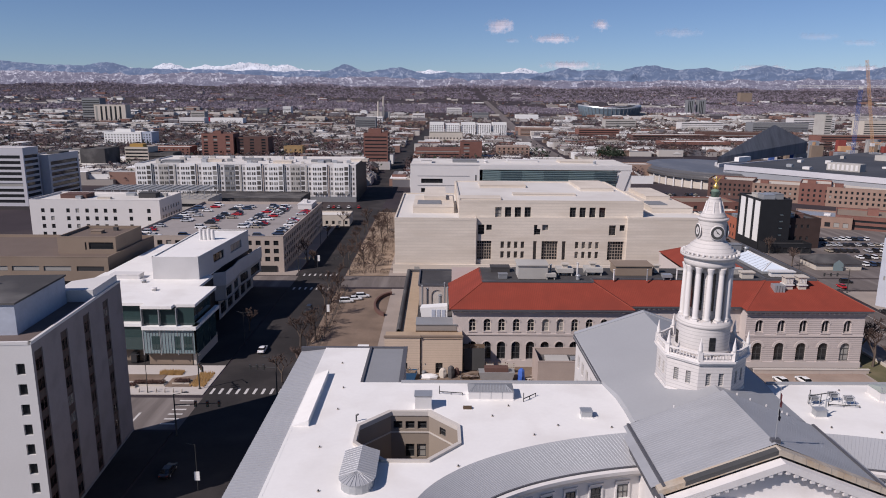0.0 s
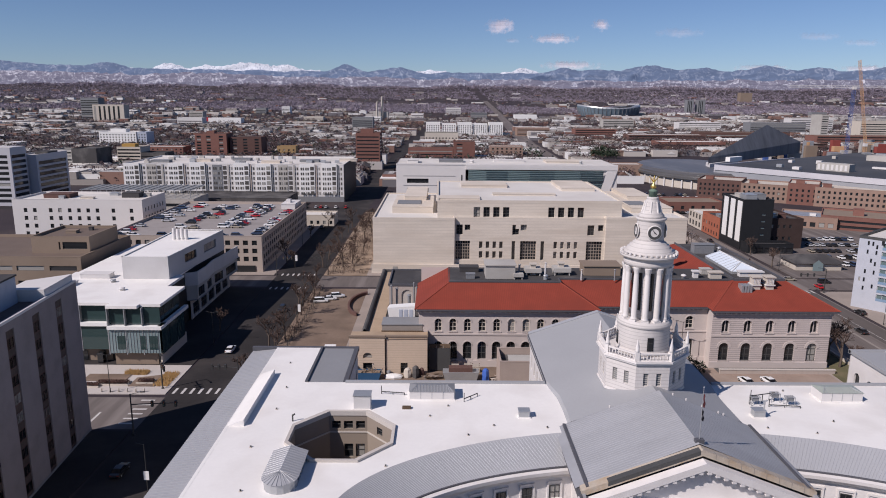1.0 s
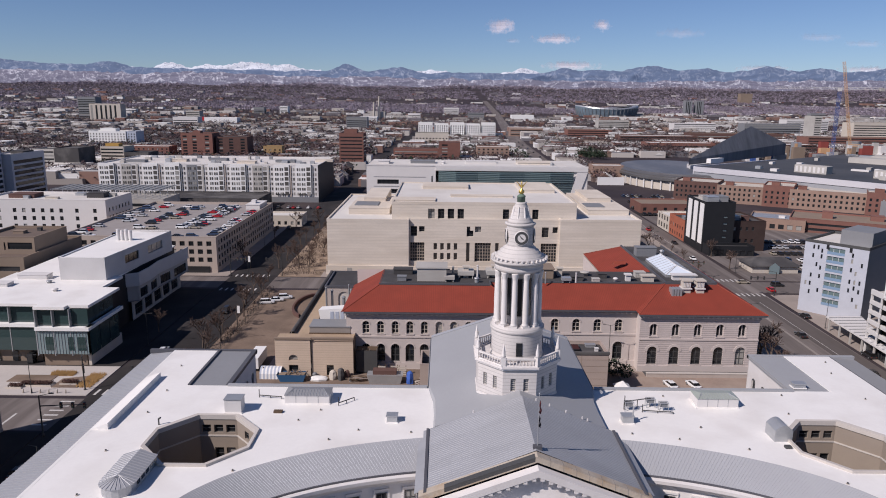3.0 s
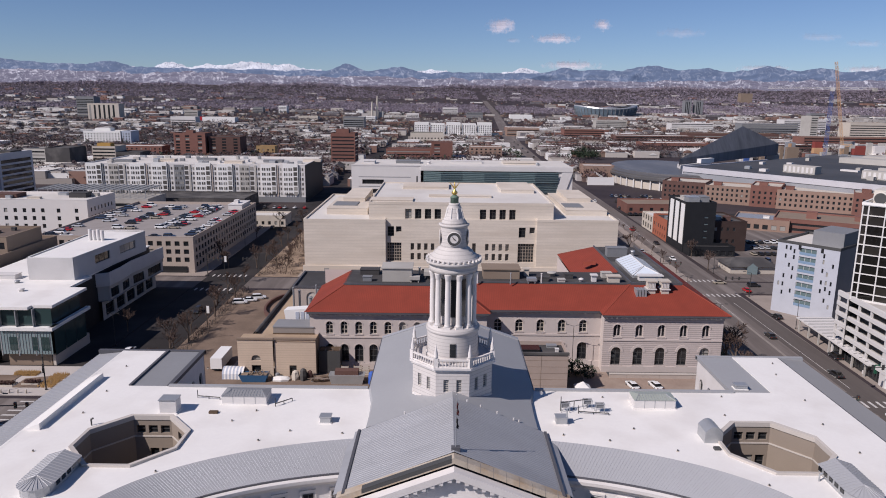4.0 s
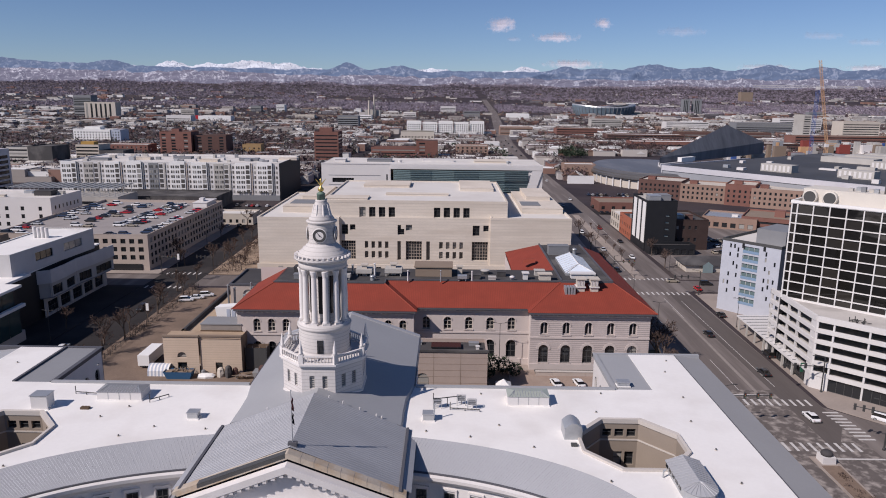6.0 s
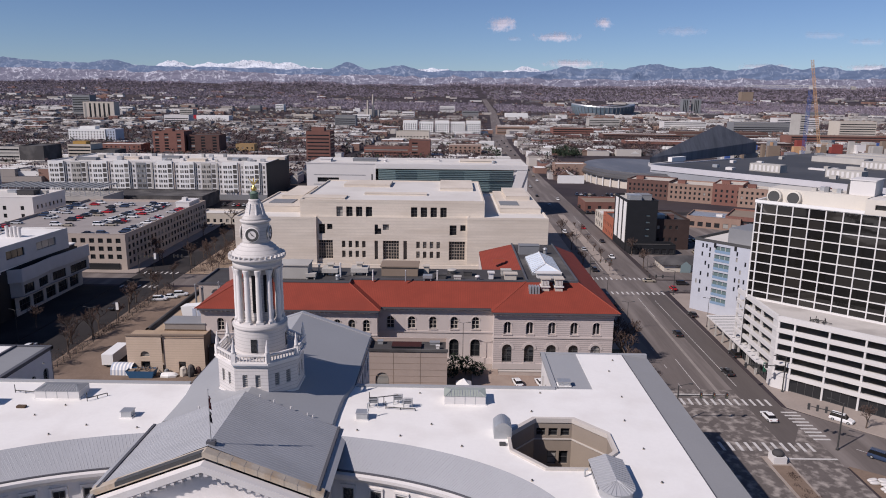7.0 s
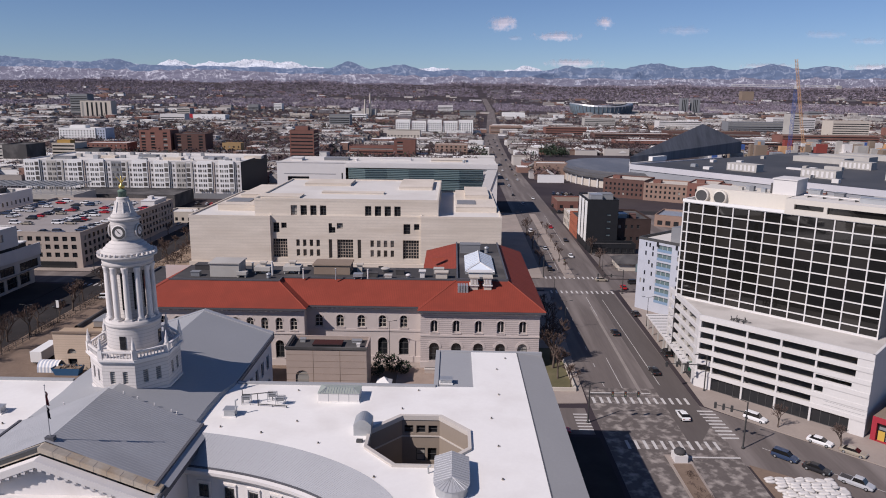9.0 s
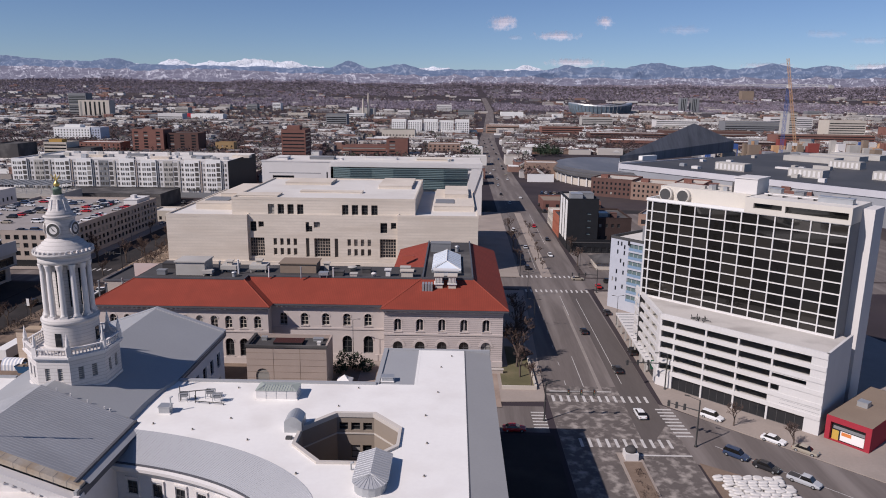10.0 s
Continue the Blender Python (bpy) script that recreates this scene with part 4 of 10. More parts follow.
lathe(bm, [(1.85, 45.9), (1.85, 48.6), (2.05, 48.75), (2.1, 48.95), (1.75, 49.05)], 32, C)
tpart("clock_stage", bm)
bm = bmesh.new()
lathe(bm, [(1.75, 49.0), (1.7, 49.3), (1.25, 49.9), (1.05, 50.6), (.9, 51.3), (.75, 51.6), (.8, 51.75), (.6, 51.8)], 28, C)
tpart("bell_roof", bm)
for k in range(8):
    bm = bmesh.new()
    tube(bm, (1.3, 0, 49.6), (.95, 0, 51.2), .16, .1, 6)
    part("scroll", bm, "stone_white", tower, "", Matrix.Translation((CX, TY, 0)) @ pose(0, 0, 0, 0, 0, 22.5 + k * 45))
bm = bmesh.new()
lathe(bm, [(.55, 51.8), (.55, 52.5), (.62, 52.55), (.5, 52.7), (.2, 52.9)], 14, C)
tpart("lantern", bm, "patina", "green copper lantern")
bm = bmesh.new()
lathe(bm, [(.1, 52.8), (.38, 53.05), (.4, 53.3), (.15, 53.55), (.08, 53.8), (.1, 54.3), (.02, 54.7)], 12, C)
tube(bm, (CX - .05, TY, 53.8), (CX - .7, TY, 54.6), .12, .03, 5)
tube(bm, (CX + .05, TY, 53.8), (CX + .7, TY, 54.6), .12, .03, 5)
tpart("finial", bm, "gold", "gilded eagle finial")
for a in (0, 90, 180, 270):
    m = Matrix.Translation((CX, TY, 47.15)) @ pose(0, 0, 0, 0, 0, a) @ pose(0, -1.86, 0)
    bm = bmesh.new()
    lathe(bm, [(1.02, 0), (1.02, .1), (.92, .12)], 28)
    ring = part("clock_face", bm, "stone_white", tower, "white clock face with a dark ring", m @ pose(0, 0, 0, 90, 0, 0))
    bm = bmesh.new()
    n = 28
    for i in range(n):
        a0, a1 = 2 * math.pi * i / n, 2 * math.pi * (i + 1) / n
        quad(bm, (.56 * math.cos(a0), -.14, .56 * math.sin(a0)), (.9 * math.cos(a0), -.14, .9 * math.sin(a0)), (.9 * math.cos(a1), -.14, .9 * math.sin(a1)), (.56 * math.cos(a1), -.14, .56 * math.sin(a1)))
    part("chapter_ring", bm, "frame_dark", tower, "", m)
    bm = bmesh.new()
    for ang, ln, wd in ((125, .75, .07), (-35, .5, .09)):
        c_, s_ = math.cos(radians(ang)), math.sin(radians(ang))
        quad(bm, (-s_ * wd, -.16, c_ * wd), (-c_ * .1, -.16, -s_ * .1), (s_ * wd, -.16, -c_ * wd), (c_ * ln, -.16, s_ * ln))
    bmesh.ops.recalc_face_normals(bm, faces=bm.faces)
    part("clock_pointer", bm, "frame_dark", tower, "", m)


# ---------------------------------------------------------------- the red-roofed granite building
mint = thing("granite_building", 54, 190, 0, "pinkish granite public building with red hipped tile roofs and arched windows", "government building")


def stone_front(x0, x1, y, first, step, n, rustic, up_w=1.7, low_w=2.1):
    w = x1 - x0
    m = pose(x0, y, 0)
    mid = [first - x0 + k * step for k in range(n)]
    up = [(c - up_w / 2, c + up_w / 2, 9.2, 12.4, True) for c in mid]
    lo = [(c - low_w / 2, c + low_w / 2, 2.0, 6.6, True) for c in mid]
    facade(mint, w, 14.6, up + lo, "granite_pink" if rustic else "granite_smooth", m, .5)
    glaze(mint, up, m, .5, 2, 3 if not rustic else 1, "conc_warm" if not rustic else "granite_smooth", "glass_dark", "window", .13 if not rustic else .22, True)
    glaze(mint, lo, m, .5, 2, 3, "frame_dark", "glass_dark", "window", .12, True)
    for o in up + lo:
        r = (o[1] - o[0]) / 2
        c = (o[0] + o[1]) / 2
        t = .6 if rustic and o in lo else .24
        bm = bmesh.new()
        k = 9
        for i in range(k):
            a0, a1 = math.pi * i / k, math.pi * (i + 1) / k
            pr = [(c - rr * math.cos(a), o[3] - r + rr * math.sin(a)) for rr in (r, r + t) for a in (a0, a1)]
            v = [bm.verts.new((pr[j][0], yy, pr[j][1])) for yy in (-.1, .02) for j in (0, 1, 3, 2)]
            for f in ((0, 1, 2, 3), (0, 4, 5, 1), (3, 2, 6, 7)):
                bm.faces.new([v[q] for q in f])
        bmesh.ops.remove_doubles(bm, verts=bm.verts, dist=.001)
        bmesh.ops.recalc_face_normals(bm, faces=bm.faces)
        part("arch", bm, "granite_smooth", mint, "", m)
        bm = bmesh.new()
        box(bm, o[0] - .2, o[1] + .2, -.16, .2, o[2] - .25, o[2])
        part("sill", bm, "granite_smooth", mint, "", m)
    bm = bmesh.new()
    box(bm, -.05, w + .05, -.18, .05, 8.2, 8.65)
    part("string_course", bm, "granite_smooth", mint, "", m)
    bm = bmesh.new()
    box(bm, -.1, w + .1, -.3, .05, 0, 1.7)
    part("plinth", bm, "granite_smooth", mint, "", m)
    bm = bmesh.new()
    box(bm, -.15, w + .15, -.35, .05, 13.7, 14.25)
    part("frieze", bm, "granite_smooth", mint, "", m)
    bm = bmesh.new()
    box(bm, -.5, w + .5, -1.15, .05, 14.55, 15.05)
    part("eave", bm, "dark_trim", mint, "", m)
    bm = bmesh.new()
    for i in range(int(w / 1.2)):
        box(bm, .3 + i * 1.2, .6 + i * 1.2, -.95, .0, 14.2, 14.56)
    part("bracket_row", bm, "granite_smooth", mint, "", m)


stone_front(3.7, 46.8, 160.5, 8.45, 3.57, 11, False)
stone_front(46.8, 75.3, 163.8, 49.75, 5.3, 5, False, 1.9, 2.4)
stone_front(75.3, 104.4, 160.5, 78.65, 5.42, 5, True, 1.9, 2.4)
for (x, y0, y1, rz) in ((46.8, 160.5, 163.8, 90), (75.3, 160.5, 163.8, -90)):
    facade(mint, 3.3, 14.6, [], "granite_smooth", pose(x, y0 if rz > 0 else y1, 0, 0, 0, rz))
hs = grid(3, 62, 11, 1.8, 9.6, 12.5, 1, 2.9, True) + grid(3, 62, 11, 2.0, 2.4, 6.6, 1, 4.2, True)
m = pose(104.4, 160.5, 0, 0, 0, 90)
facade(mint, 65, 14.6, hs, "granite_pink", m, .5)
glaze(mint, hs, m, .5, 2, 3)
m = pose(3.7, 183.5, 0, 0, 0, -90)
hs = grid(3, 20, 5, 1.5, 9.6, 12.5, 1, 2.9, True)
facade(mint, 23, 14.6, hs, "granite_smooth", m, .5)
glaze(mint, hs, m, .5, 2, 3)
facade(mint, 30.2, 14.6, [], "granite_smooth", pose(104.4, 225.5, 0, 0, 0, 180))
facade(mint, 42, 14.6, [], "granite_smooth", pose(74.2, 225.5, 0, 0, 0, -90))
facade(mint, 70.5, 19.6, [], "granite_smooth", pose(74.2, 183.5, 0, 0, 0, 180))
bm = bmesh.new()
box(bm, 104.3, 105.6, 159.4, 226, 14.55, 15.05)
part("eave", bm, "dark_trim", mint)

EZ, TZ = 15.06, 19.7


def tiles(pts, name="roof_slope"):
    bm = bmesh.new()
    f = bm.faces.new([bm.verts.new(p) for p in pts])
    f.normal_update()
    if f.normal.z < 0:
        f.normal_flip()
    return part(name, bm, "tile_red", mint, "red clay tile slope")


def hip(a, b_):
    bm = bmesh.new()
    tube(bm, a, b_, .15, n=6)
    part("hip_ridge", bm, "tile_ridge", mint)


d = 8.6
tiles([(2.7, 159.3, EZ), (47.6, 159.3, EZ), (39, 159.3 + d, TZ), (11.3, 159.3 + d, TZ)])
tiles([(47.6, 159.3, EZ), (47.6, 162.6, EZ), (39, 162.6 + d, TZ), (39, 159.3 + d, TZ)])
tiles([(2.7, 159.3, EZ), (11.3, 159.3 + d, TZ), (11.3, 183.6, TZ), (2.7, 183.6, EZ)])
tiles([(47.6, 162.6, EZ), (74.6, 162.6, EZ), (83, 162.6 + d, TZ), (39, 162.6 + d, TZ)])
tiles([(74.6, 159.3, EZ), (105.7, 159.3, EZ), (97.2, 171.0, TZ), (84, 171.0, TZ)])
tiles([(74.6, 162.6, EZ), (74.6, 159.3, EZ), (84, 171.0, TZ), (83, 162.6 + d, TZ)])
tiles([(105.7, 159.3, EZ), (105.7, 226.4, EZ), (97.2, 217, TZ), (97.2, 171.0, TZ)])
tiles([(105.7, 226.4, EZ), (74, 226.4, EZ), (84, 217, TZ), (97.2, 217, TZ)])
tiles([(84, 184, TZ), (84, 217, TZ), (74.2, 226.4, EZ), (74.2, 184, EZ)])
for a, b_ in (((2.7, 159.3, EZ), (11.3, 167.9, TZ)), ((47.6, 159.3, EZ), (39, 167.9, TZ)), ((74.6, 159.5, EZ), (84, 171, TZ)), ((105.7, 159.3, EZ), (97.2, 171, TZ))):
    hip(a, b_)
for (x0, x1, y0, y1, z) in ((11.0, 39.1, 167.6, 183.5, TZ - .05), (39.1, 84.2, 170.9, 183.5, TZ - .05), (84, 97.4, 170.8, 217.2, TZ - .02)):
    bm = bmesh.new()
    quad(bm, (x0, y0, z), (x1, y0, z), (x1, y1, z), (x0, y1, z))
    part("flat_roof", bm, "tar", mint, "dark flat roof")
bm = bmesh.new()
box(bm, 11, 39.3, 167.7, 168.0, TZ - .3, TZ + .3)
box(bm, 39, 39.3, 168, 171.1, TZ - .3, TZ + .3)
box(bm, 39, 84, 171.1, 171.4, TZ - .3, TZ + .3)
part("roof_curb", bm, "dark_trim", mint)
bm = bmesh.new()
for x0, x1, y0, y1 in ((84, 84.4, 171, 217), (96.9, 97.3, 171, 217), (84, 97.3, 170.8, 171.2)):
    box(bm, x0, x1, y0, y1, TZ - .3, TZ + .5)
part("roof_curb", bm, "dark_trim", mint)
bm = bmesh.new()
tri = [bm.verts.new(p) for p in ((77, 196, 18.6), (80.5, 196, 18.8), (80.5, 199, 19.4), (77, 199, 17.9), (77, 196.5, 19.6), (80.5, 196.5, 19.8))]
for f in ((0, 1, 5, 4), (4, 5, 2, 3), (0, 4, 3), (1, 2, 5)):
    bm.faces.new([tri[i] for i in f])
part("dormer", bm, "tile_ridge", mint)
# glazed skylight with a hipped end
SX0, SX1, SY0, SY1 = 86.3, 94.2, 177.6, 196.6
bm = bmesh.new()
box(bm, SX0, SX1, SY0, SY1, TZ, TZ + .7)
part("skylight_curb", bm, "steel", mint)
bm = bmesh.new()
xm = (SX0 + SX1) / 2
v = [bm.verts.new(p) for p in ((SX0, SY0, TZ + .7), (SX1, SY0, TZ + .7), (SX1, SY1, TZ + .7), (SX0, SY1, TZ + .7), (xm, SY0 + 4, TZ + 2.3), (xm, SY1 - .4, TZ + 2.3))]
for f in ((0, 1, 4), (1, 2, 5, 4), (3, 0, 4, 5), (2, 3, 5)):
    bm.faces.new([v[i] for i in f])
part("skylight", bm, surf("pale_blue_skylight_glass", (.62, .68, .74), .06, .4, 3, .25), mint, "pale hipped skylight")
for k in range(9):
    for xa in (SX0, SX1):
        bm = bmesh.new()
        yk = SY0 + 1.5 + k * 2.1
        yt = max(yk, SY0 + 4)
        tube(bm, (xa, yk, TZ + .74), (xm, yt, TZ + 2.34), .06, n=4)
        part("skylight_bar", bm, "steel", mint)
for xa in (SX0, SX1):
    bm = bmesh.new()
    tube(bm, (xa, SY0, TZ + .74), (xm, SY0 + 4, TZ + 2.36), .14, n=5)
    part("skylight_bar", bm, "white_panel", mint)
bm = bmesh.new()
tube(bm, (xm, SY0 + 4, TZ + 2.36), (xm, SY1 - .4, TZ + 2.36), .14, n=5)
part("skylight_bar", bm, "white_panel", mint)


def roof_units(parent, specs, base):
    """Fans, boxes and stacks on a flat roof; each on its own."""
    for (kind, x, y, w, d_, h, mat) in specs:
        bm = bmesh.new()
        if kind == "box":
            box(bm, x, x + w, y, y + d_, base, base + h)
            box(bm, x - .12, x + w + .12, y - .12, y + d_ + .12, base + h, base + h + .18)
            for k in range(int(w / .5)):
                box(bm, x + .1 + k * .5, x + .3 + k * .5, y - .03, y, base + h * .2, base + h * .8)
        elif kind == "house":
            box(bm, x, x + w, y, y + d_, base, base + h)
            box(bm, x - .3, x + w + .3, y - .3, y + d_ + .3, base + h, base + h + .3)
        elif kind == "fan":
            lathe(bm, [(w * .5, base), (w * .5, base + h * .6), (w * .65, base + h * .65), (w * .6, base + h * .85), (w * .2, base + h)], 12, (x + w / 2, y + d_ / 2))
        elif kind == "stack":
            lathe(bm, [(w * .5, base), (w * .45, base + h), (w * .6, base + h), (w * .6, base + h + .2)], 10, (x + w / 2, y + d_ / 2))
        elif kind == "table":
            box(bm, x, x + w, y, y + d_, base + h * .45, base + h)
            for px_ in (x + .2, x + w - .5):
                for py_ in (y + .2, y + d_ - .5):
                    box(bm, px_, px_ + .25, py_, py_ + .25, base, base + h * .45)
        part({"box": "air_handler", "house": "penthouse", "fan": "roof_fan", "stack": "flue", "table": "condenser"}[kind], bm, mat, parent)


roof_units(mint, [
    ("house", 20.5, 171, 7.5, 6, 3.4, "concrete"), ("house", 46.5, 175, 9.5, 6, 2.4, "tan_wall"), ("table", 31, 174, 4.2, 4, 1.9, "concrete"), ("table", 38.5, 174.5, 4.5, 4, 2.0, "concrete"),
    ("house", 32.5, 175, 1.3, 1.2, 2.8, "conc_warm"), ("house", 40, 176, 1.3, 1.2, 2.9, "conc_warm"), ("stack", 35.8, 173, .5, .5, 3.6, "white_panel"), ("house", 57.5, 178, 1.3, 1.2, 1.9, "conc_warm"),
    ("fan", 64, 178, 2.0, 2.0, 1.2, "concrete"), ("box", 68, 176, 2.2, 2, 1.1, "tar"), ("house", 74.5, 173, 1.2, 1.2, 1.6, "white_panel"), ("house", 78.6, 172.5, 3, 1.6, 1.5, "conc_warm"),
    ("house", 87.2, 174.6, 6.0, 1.6, 1.2, "white_panel"), ("box", 85.2, 202.5, 6, 3, 2.6, "grey_panel"), ("fan", 92.5, 203, 1.2, 1.2, 2.0, "steel"),
    ("stack", 29.5, 177, .6, .6, 2.2, "steel"), ("box", 60.5, 173, 3, 2.0, 1.0, "tar"), ("box", 14, 178, 5, 3, 1.2, "tar"),
    ("table", 57.5, 170.5, 2.4, 1.8, 1.4, "steel"), ("stack", 61, 171, .4, .4, 2.4, "white_panel"), ("box", 65.5, 171.2, 1.8, 1.4, .9, "concrete"), ("fan", 71, 171.5, 1.1, 1.1, 1.3, "white_panel"), ("stack", 53, 169.6, .35, .35, 2.8, "steel"),
    ("table", 27.5, 170.2, 2.6, 1.8, 1.5, "concrete"), ("box", 15.5, 171, 2.2, 1.6, 1.1, "grey_panel"), ("stack", 44.6, 170, .4, .4, 2.6, "white_panel"), ("fan", 35.2, 170, 1.1, 1.1, 1.4, "steel"), ("box", 78, 177, 2.6, 2, 1.3, "concrete")], TZ)

# two tall vents and a ladder rack standing on the front slope
for vx in (87.5, 90.9):
    roof_units(mint, [("house", vx, 167.4, 1.9, 2.2, 3.4, "conc_warm")], 17.9)
    bm = bmesh.new()
    box(bm, vx - .25, vx + 2.15, 167.1, 169.9, 19.3, 19.55)
    for k in range(5):
        box(bm, vx + .15 + k * .36, vx + .33 + k * .36, 167.3, 167.42, 19.8, 21.0)
    part("vent_louvre", bm, "white_panel", mint)
for k in range(4):
    bm = bmesh.new()
    box(bm, 84.3 + k * .7, 84.8 + k * .7, 166.2, 168.6, 17.2, 19.6)
    part("condenser", bm, "steel", mint)

# annex at its south end, with a long flat corridor roof and a dark parapet
annex = thing("annex_building", -4, 165, 0, "low tan stone annex with arched doorway and flat roof", "building")
for x0, x1, y in ((-12.6, -4.2, 155.0), (-4.0, 5.9, 155.4)):
    hs = [(3.2, 5.4, .2, 3.0), (3.2, 5.4, 4.2, 5.6, True)] if x0 < -10 else [(3.5, 5.2, .2, 2.9)]
    m = pose(x0, y, 0)
    facade(annex, x1 - x0, 9.4, hs, striped("tan_coursed_stone", (0.54, 0.43, 0.335), .6, "Z", .8), m, .5)
    glaze(annex, hs, m, .5)
    bm = bmesh.new()
    box(bm, x0 - .15, x1 + .15, y - .2, y + .5, 9.4, 9.75)
    part("coping", bm, "tan_wall", annex)
facade(annex, 10, 9.4, [], "tan_wall", pose(5.9, 155.4, 0, 0, 0, 90))
bm = bmesh.new()
quad(bm, (-12.6, 155.2, 9.0), (5.9, 155.2, 9.0), (5.9, 160.4, 9.0), (-12.6, 160.4, 9.0))
quad(bm, (-8.8, 161, 8.6), (-5.4, 161, 8.6), (-5.4, 222, 8.6), (-8.8, 222, 8.6))
part("flat_roof", bm, surf("tan_gravel_roof", (0.40, 0.30, 0.21), .15, stain=.5, stain_col=(.27, .19, .13), stain_scale=.2), annex)
bm = bmesh.new()
n = 6
for k in range(n):
    a, b_ = math.pi * k / n, math.pi * (k + 1) / n
    quad(bm, (-9.6 - .75 * math.cos(a), 160.5, 8.5 + 1.1 * math.sin(a)), (-9.6 - .75 * math.cos(b_), 160.5, 8.5 + 1.1 * math.sin(b_)), (-9.6 - .75 * math.cos(b_), 222, 8.5 + 1.1 * math.sin(b_)), (-9.6 - .75 * math.cos(a), 222, 8.5 + 1.1 * math.sin(a)))
bmesh.ops.recalc_face_normals(bm, faces=bm.faces)
part("ridge_cover", bm, "tar", annex, "long dark rounded roof cover")
bm = bmesh.new()
box(bm, -10.2, -5.4, 221.6, 222.2, 8.6, 9.4)
part("parapet", bm, "tar", annex, "dark parapet")
bm = bmesh.new()
box(bm, -10.2, -5.5, 161.2, 221.5, 0, 8.5)
part("corridor", bm, "tan_wall", annex)
bm = bmesh.new()
box(bm, -5.3, 4.6, 160.4, 166.0, 0, 10.7)
part("link_block", bm, "grey_screen", annex, "grey rendered link block")
bm = bmesh.new()
box(bm, -5.4, 4.7, 160.25, 166.1, 10.7, 10.95)
part("link_roof", bm, "stub_grey", annex, "grey flat roof")
bm = bmesh.new()
box(bm, -5.4, 4.7, 160.2, 160.5, 9.0, 9.3)
part("ledge", bm, "wood_brown", annex)
bm = bmesh.new()
v = [bm.verts.new(p) for p in ((-4.0, 169, 8.6), (2.4, 169, 8.6), (2.4, 172, 8.6), (-3.2, 172, 8.6), (-4.6, 169, 12.4), (2.4, 169, 12.9), (2.4, 172, 12.9), (-4.2, 172, 12.4))]
for f in ((0, 1, 5, 4), (1, 2, 6, 5), (2, 3, 7, 6), (3, 0, 4, 7), (4, 5, 6, 7)):
    bm.faces.new([v[i] for i in f])
part("air_handler", bm, "white_paint", annex, "pale air handler with a slanting end")
for k in range(3):
    bm = bmesh.new()
    box(bm, -1.6 + k * 1.3, -.7 + k * 1.3, 168.9, 169.05, 9.2, 12.0)
    part("louvre", bm, "blue_grey", annex)
bm = bmesh.new()
box(bm, -5.3, 3.6, 166.2, 184, 0, 8.5)
part("well_floor", bm, "tar", annex)
facade(annex, 8.9, 14.2, [(3.4, 6.4, 8.8, 13.0, True)], "tan_pale", pose(-5.2, 184.0, 0), .25, "rear_wall", "pale stone rear wall with a blind arch")
bm = bmesh.new()
box(bm, -1.8, 1.2, 184.3, 184.4, 8.8, 13.0)
part("blind_arch", bm, "court_trim", annex)
bm = bmesh.new()
box(bm, -5.2, 12.0, 184.45, 201, 0, 14.2)
part("rear_block", bm, "tar", annex, "dark flat-roofed rear block")
bm = bmesh.new()
box(bm, -5.5, 3.7, 183.8, 184.2, 14.2, 14.7)
box(bm, -5.5, -5.1, 184.2, 201, 14.2, 14.7)
box(bm, -5.5, 12, 200.8, 201.2, 14.2, 14.7)
part("rear_coping", bm, "dark_trim", annex)
for k, (x, y, r, z) in enumerate(((-4.2, 179, .25, 15.5), (-2.8, 180, .3, 14.5), (.6, 178, .45, 13.2), (1.8, 180, .22, 16), (2.6, 178.5, .22, 15.2))):
    bm = bmesh.new()
    tube(bm, (x, y, 8.6), (x, y, z), r, n=8)
    tube(bm, (x, y, z), (x, y, z + .3), r * 1.5, r * .6, n=8)
    part("flue", bm, "grey_panel", annex)

M["service"] = surf("pinkish_tan_stone", (0.39, 0.315, 0.275), 0.08, 0.4, 4, 0.85)
# two small service buildings behind the civic building
small = block("service_building", 46, 64, 144.5, 152.5, 10, M["service"], "small beige stone service building with dark roof skylight", "building", {"front": [(2.0, 5.0, .2, 5.4, True)]}, "tar", units=[(51.5, 147, 6.5, 3.2, .5, "glass_dark"), (61.5, 147, .7, .7, .8, "white_panel"), (48, 150, 1.2, 1, .7, "steel"), (60, 150, 2.2, 1.2, .5, "steel")])
for k in range(6):
    bm = bmesh.new()
    box(bm, 46.0, 64.0, 144.47, 144.52, 1.6 + k * 1.5, 1.64 + k * 1.5)
    part("course_joint", bm, "tan_wall", small)
for k in range(1, 3):
    bm = bmesh.new()
    box(bm, 46 + k * 6, 46.06 + k * 6, 144.46, 144.52, .2, 10.2)
    part("panel_joint", bm, "tan_wall", small)
bm = bmesh.new()
box(bm, 45.8, 64.2, 144.3, 144.9, 10.4, 10.95)
box(bm, 45.8, 46.4, 144.9, 152.7, 10.4, 10.95)
part("roof_edge", bm, "tar", small, "dark roof edge")

small2 = block("service_building", 22.2, 37, 143.8, 152.6, 6.4, M["service"], "small pinkish stone service building with sunken roof", "building", {"front": [(1.2, 2.6, .2, 2.8, True), (8.6, 10.0, .2, 2.8, True)]}, "tar", parapet=1.5, units=[(24.5, 146, 5, 3.5, .8, "concrete"), (30, 145.4, 2.4, 2, 1.3, "steel"), (33, 148, 2.5, 2.2, .9, "steel")])
bm = bmesh.new()
lathe(bm, [(.55, 0), (.55, .1), (.4, .14)], 14)
part("round_vent", bm, "frame_dark", small2, "", pose(28.3, 143.76, 2.6, 90, 0, 0))

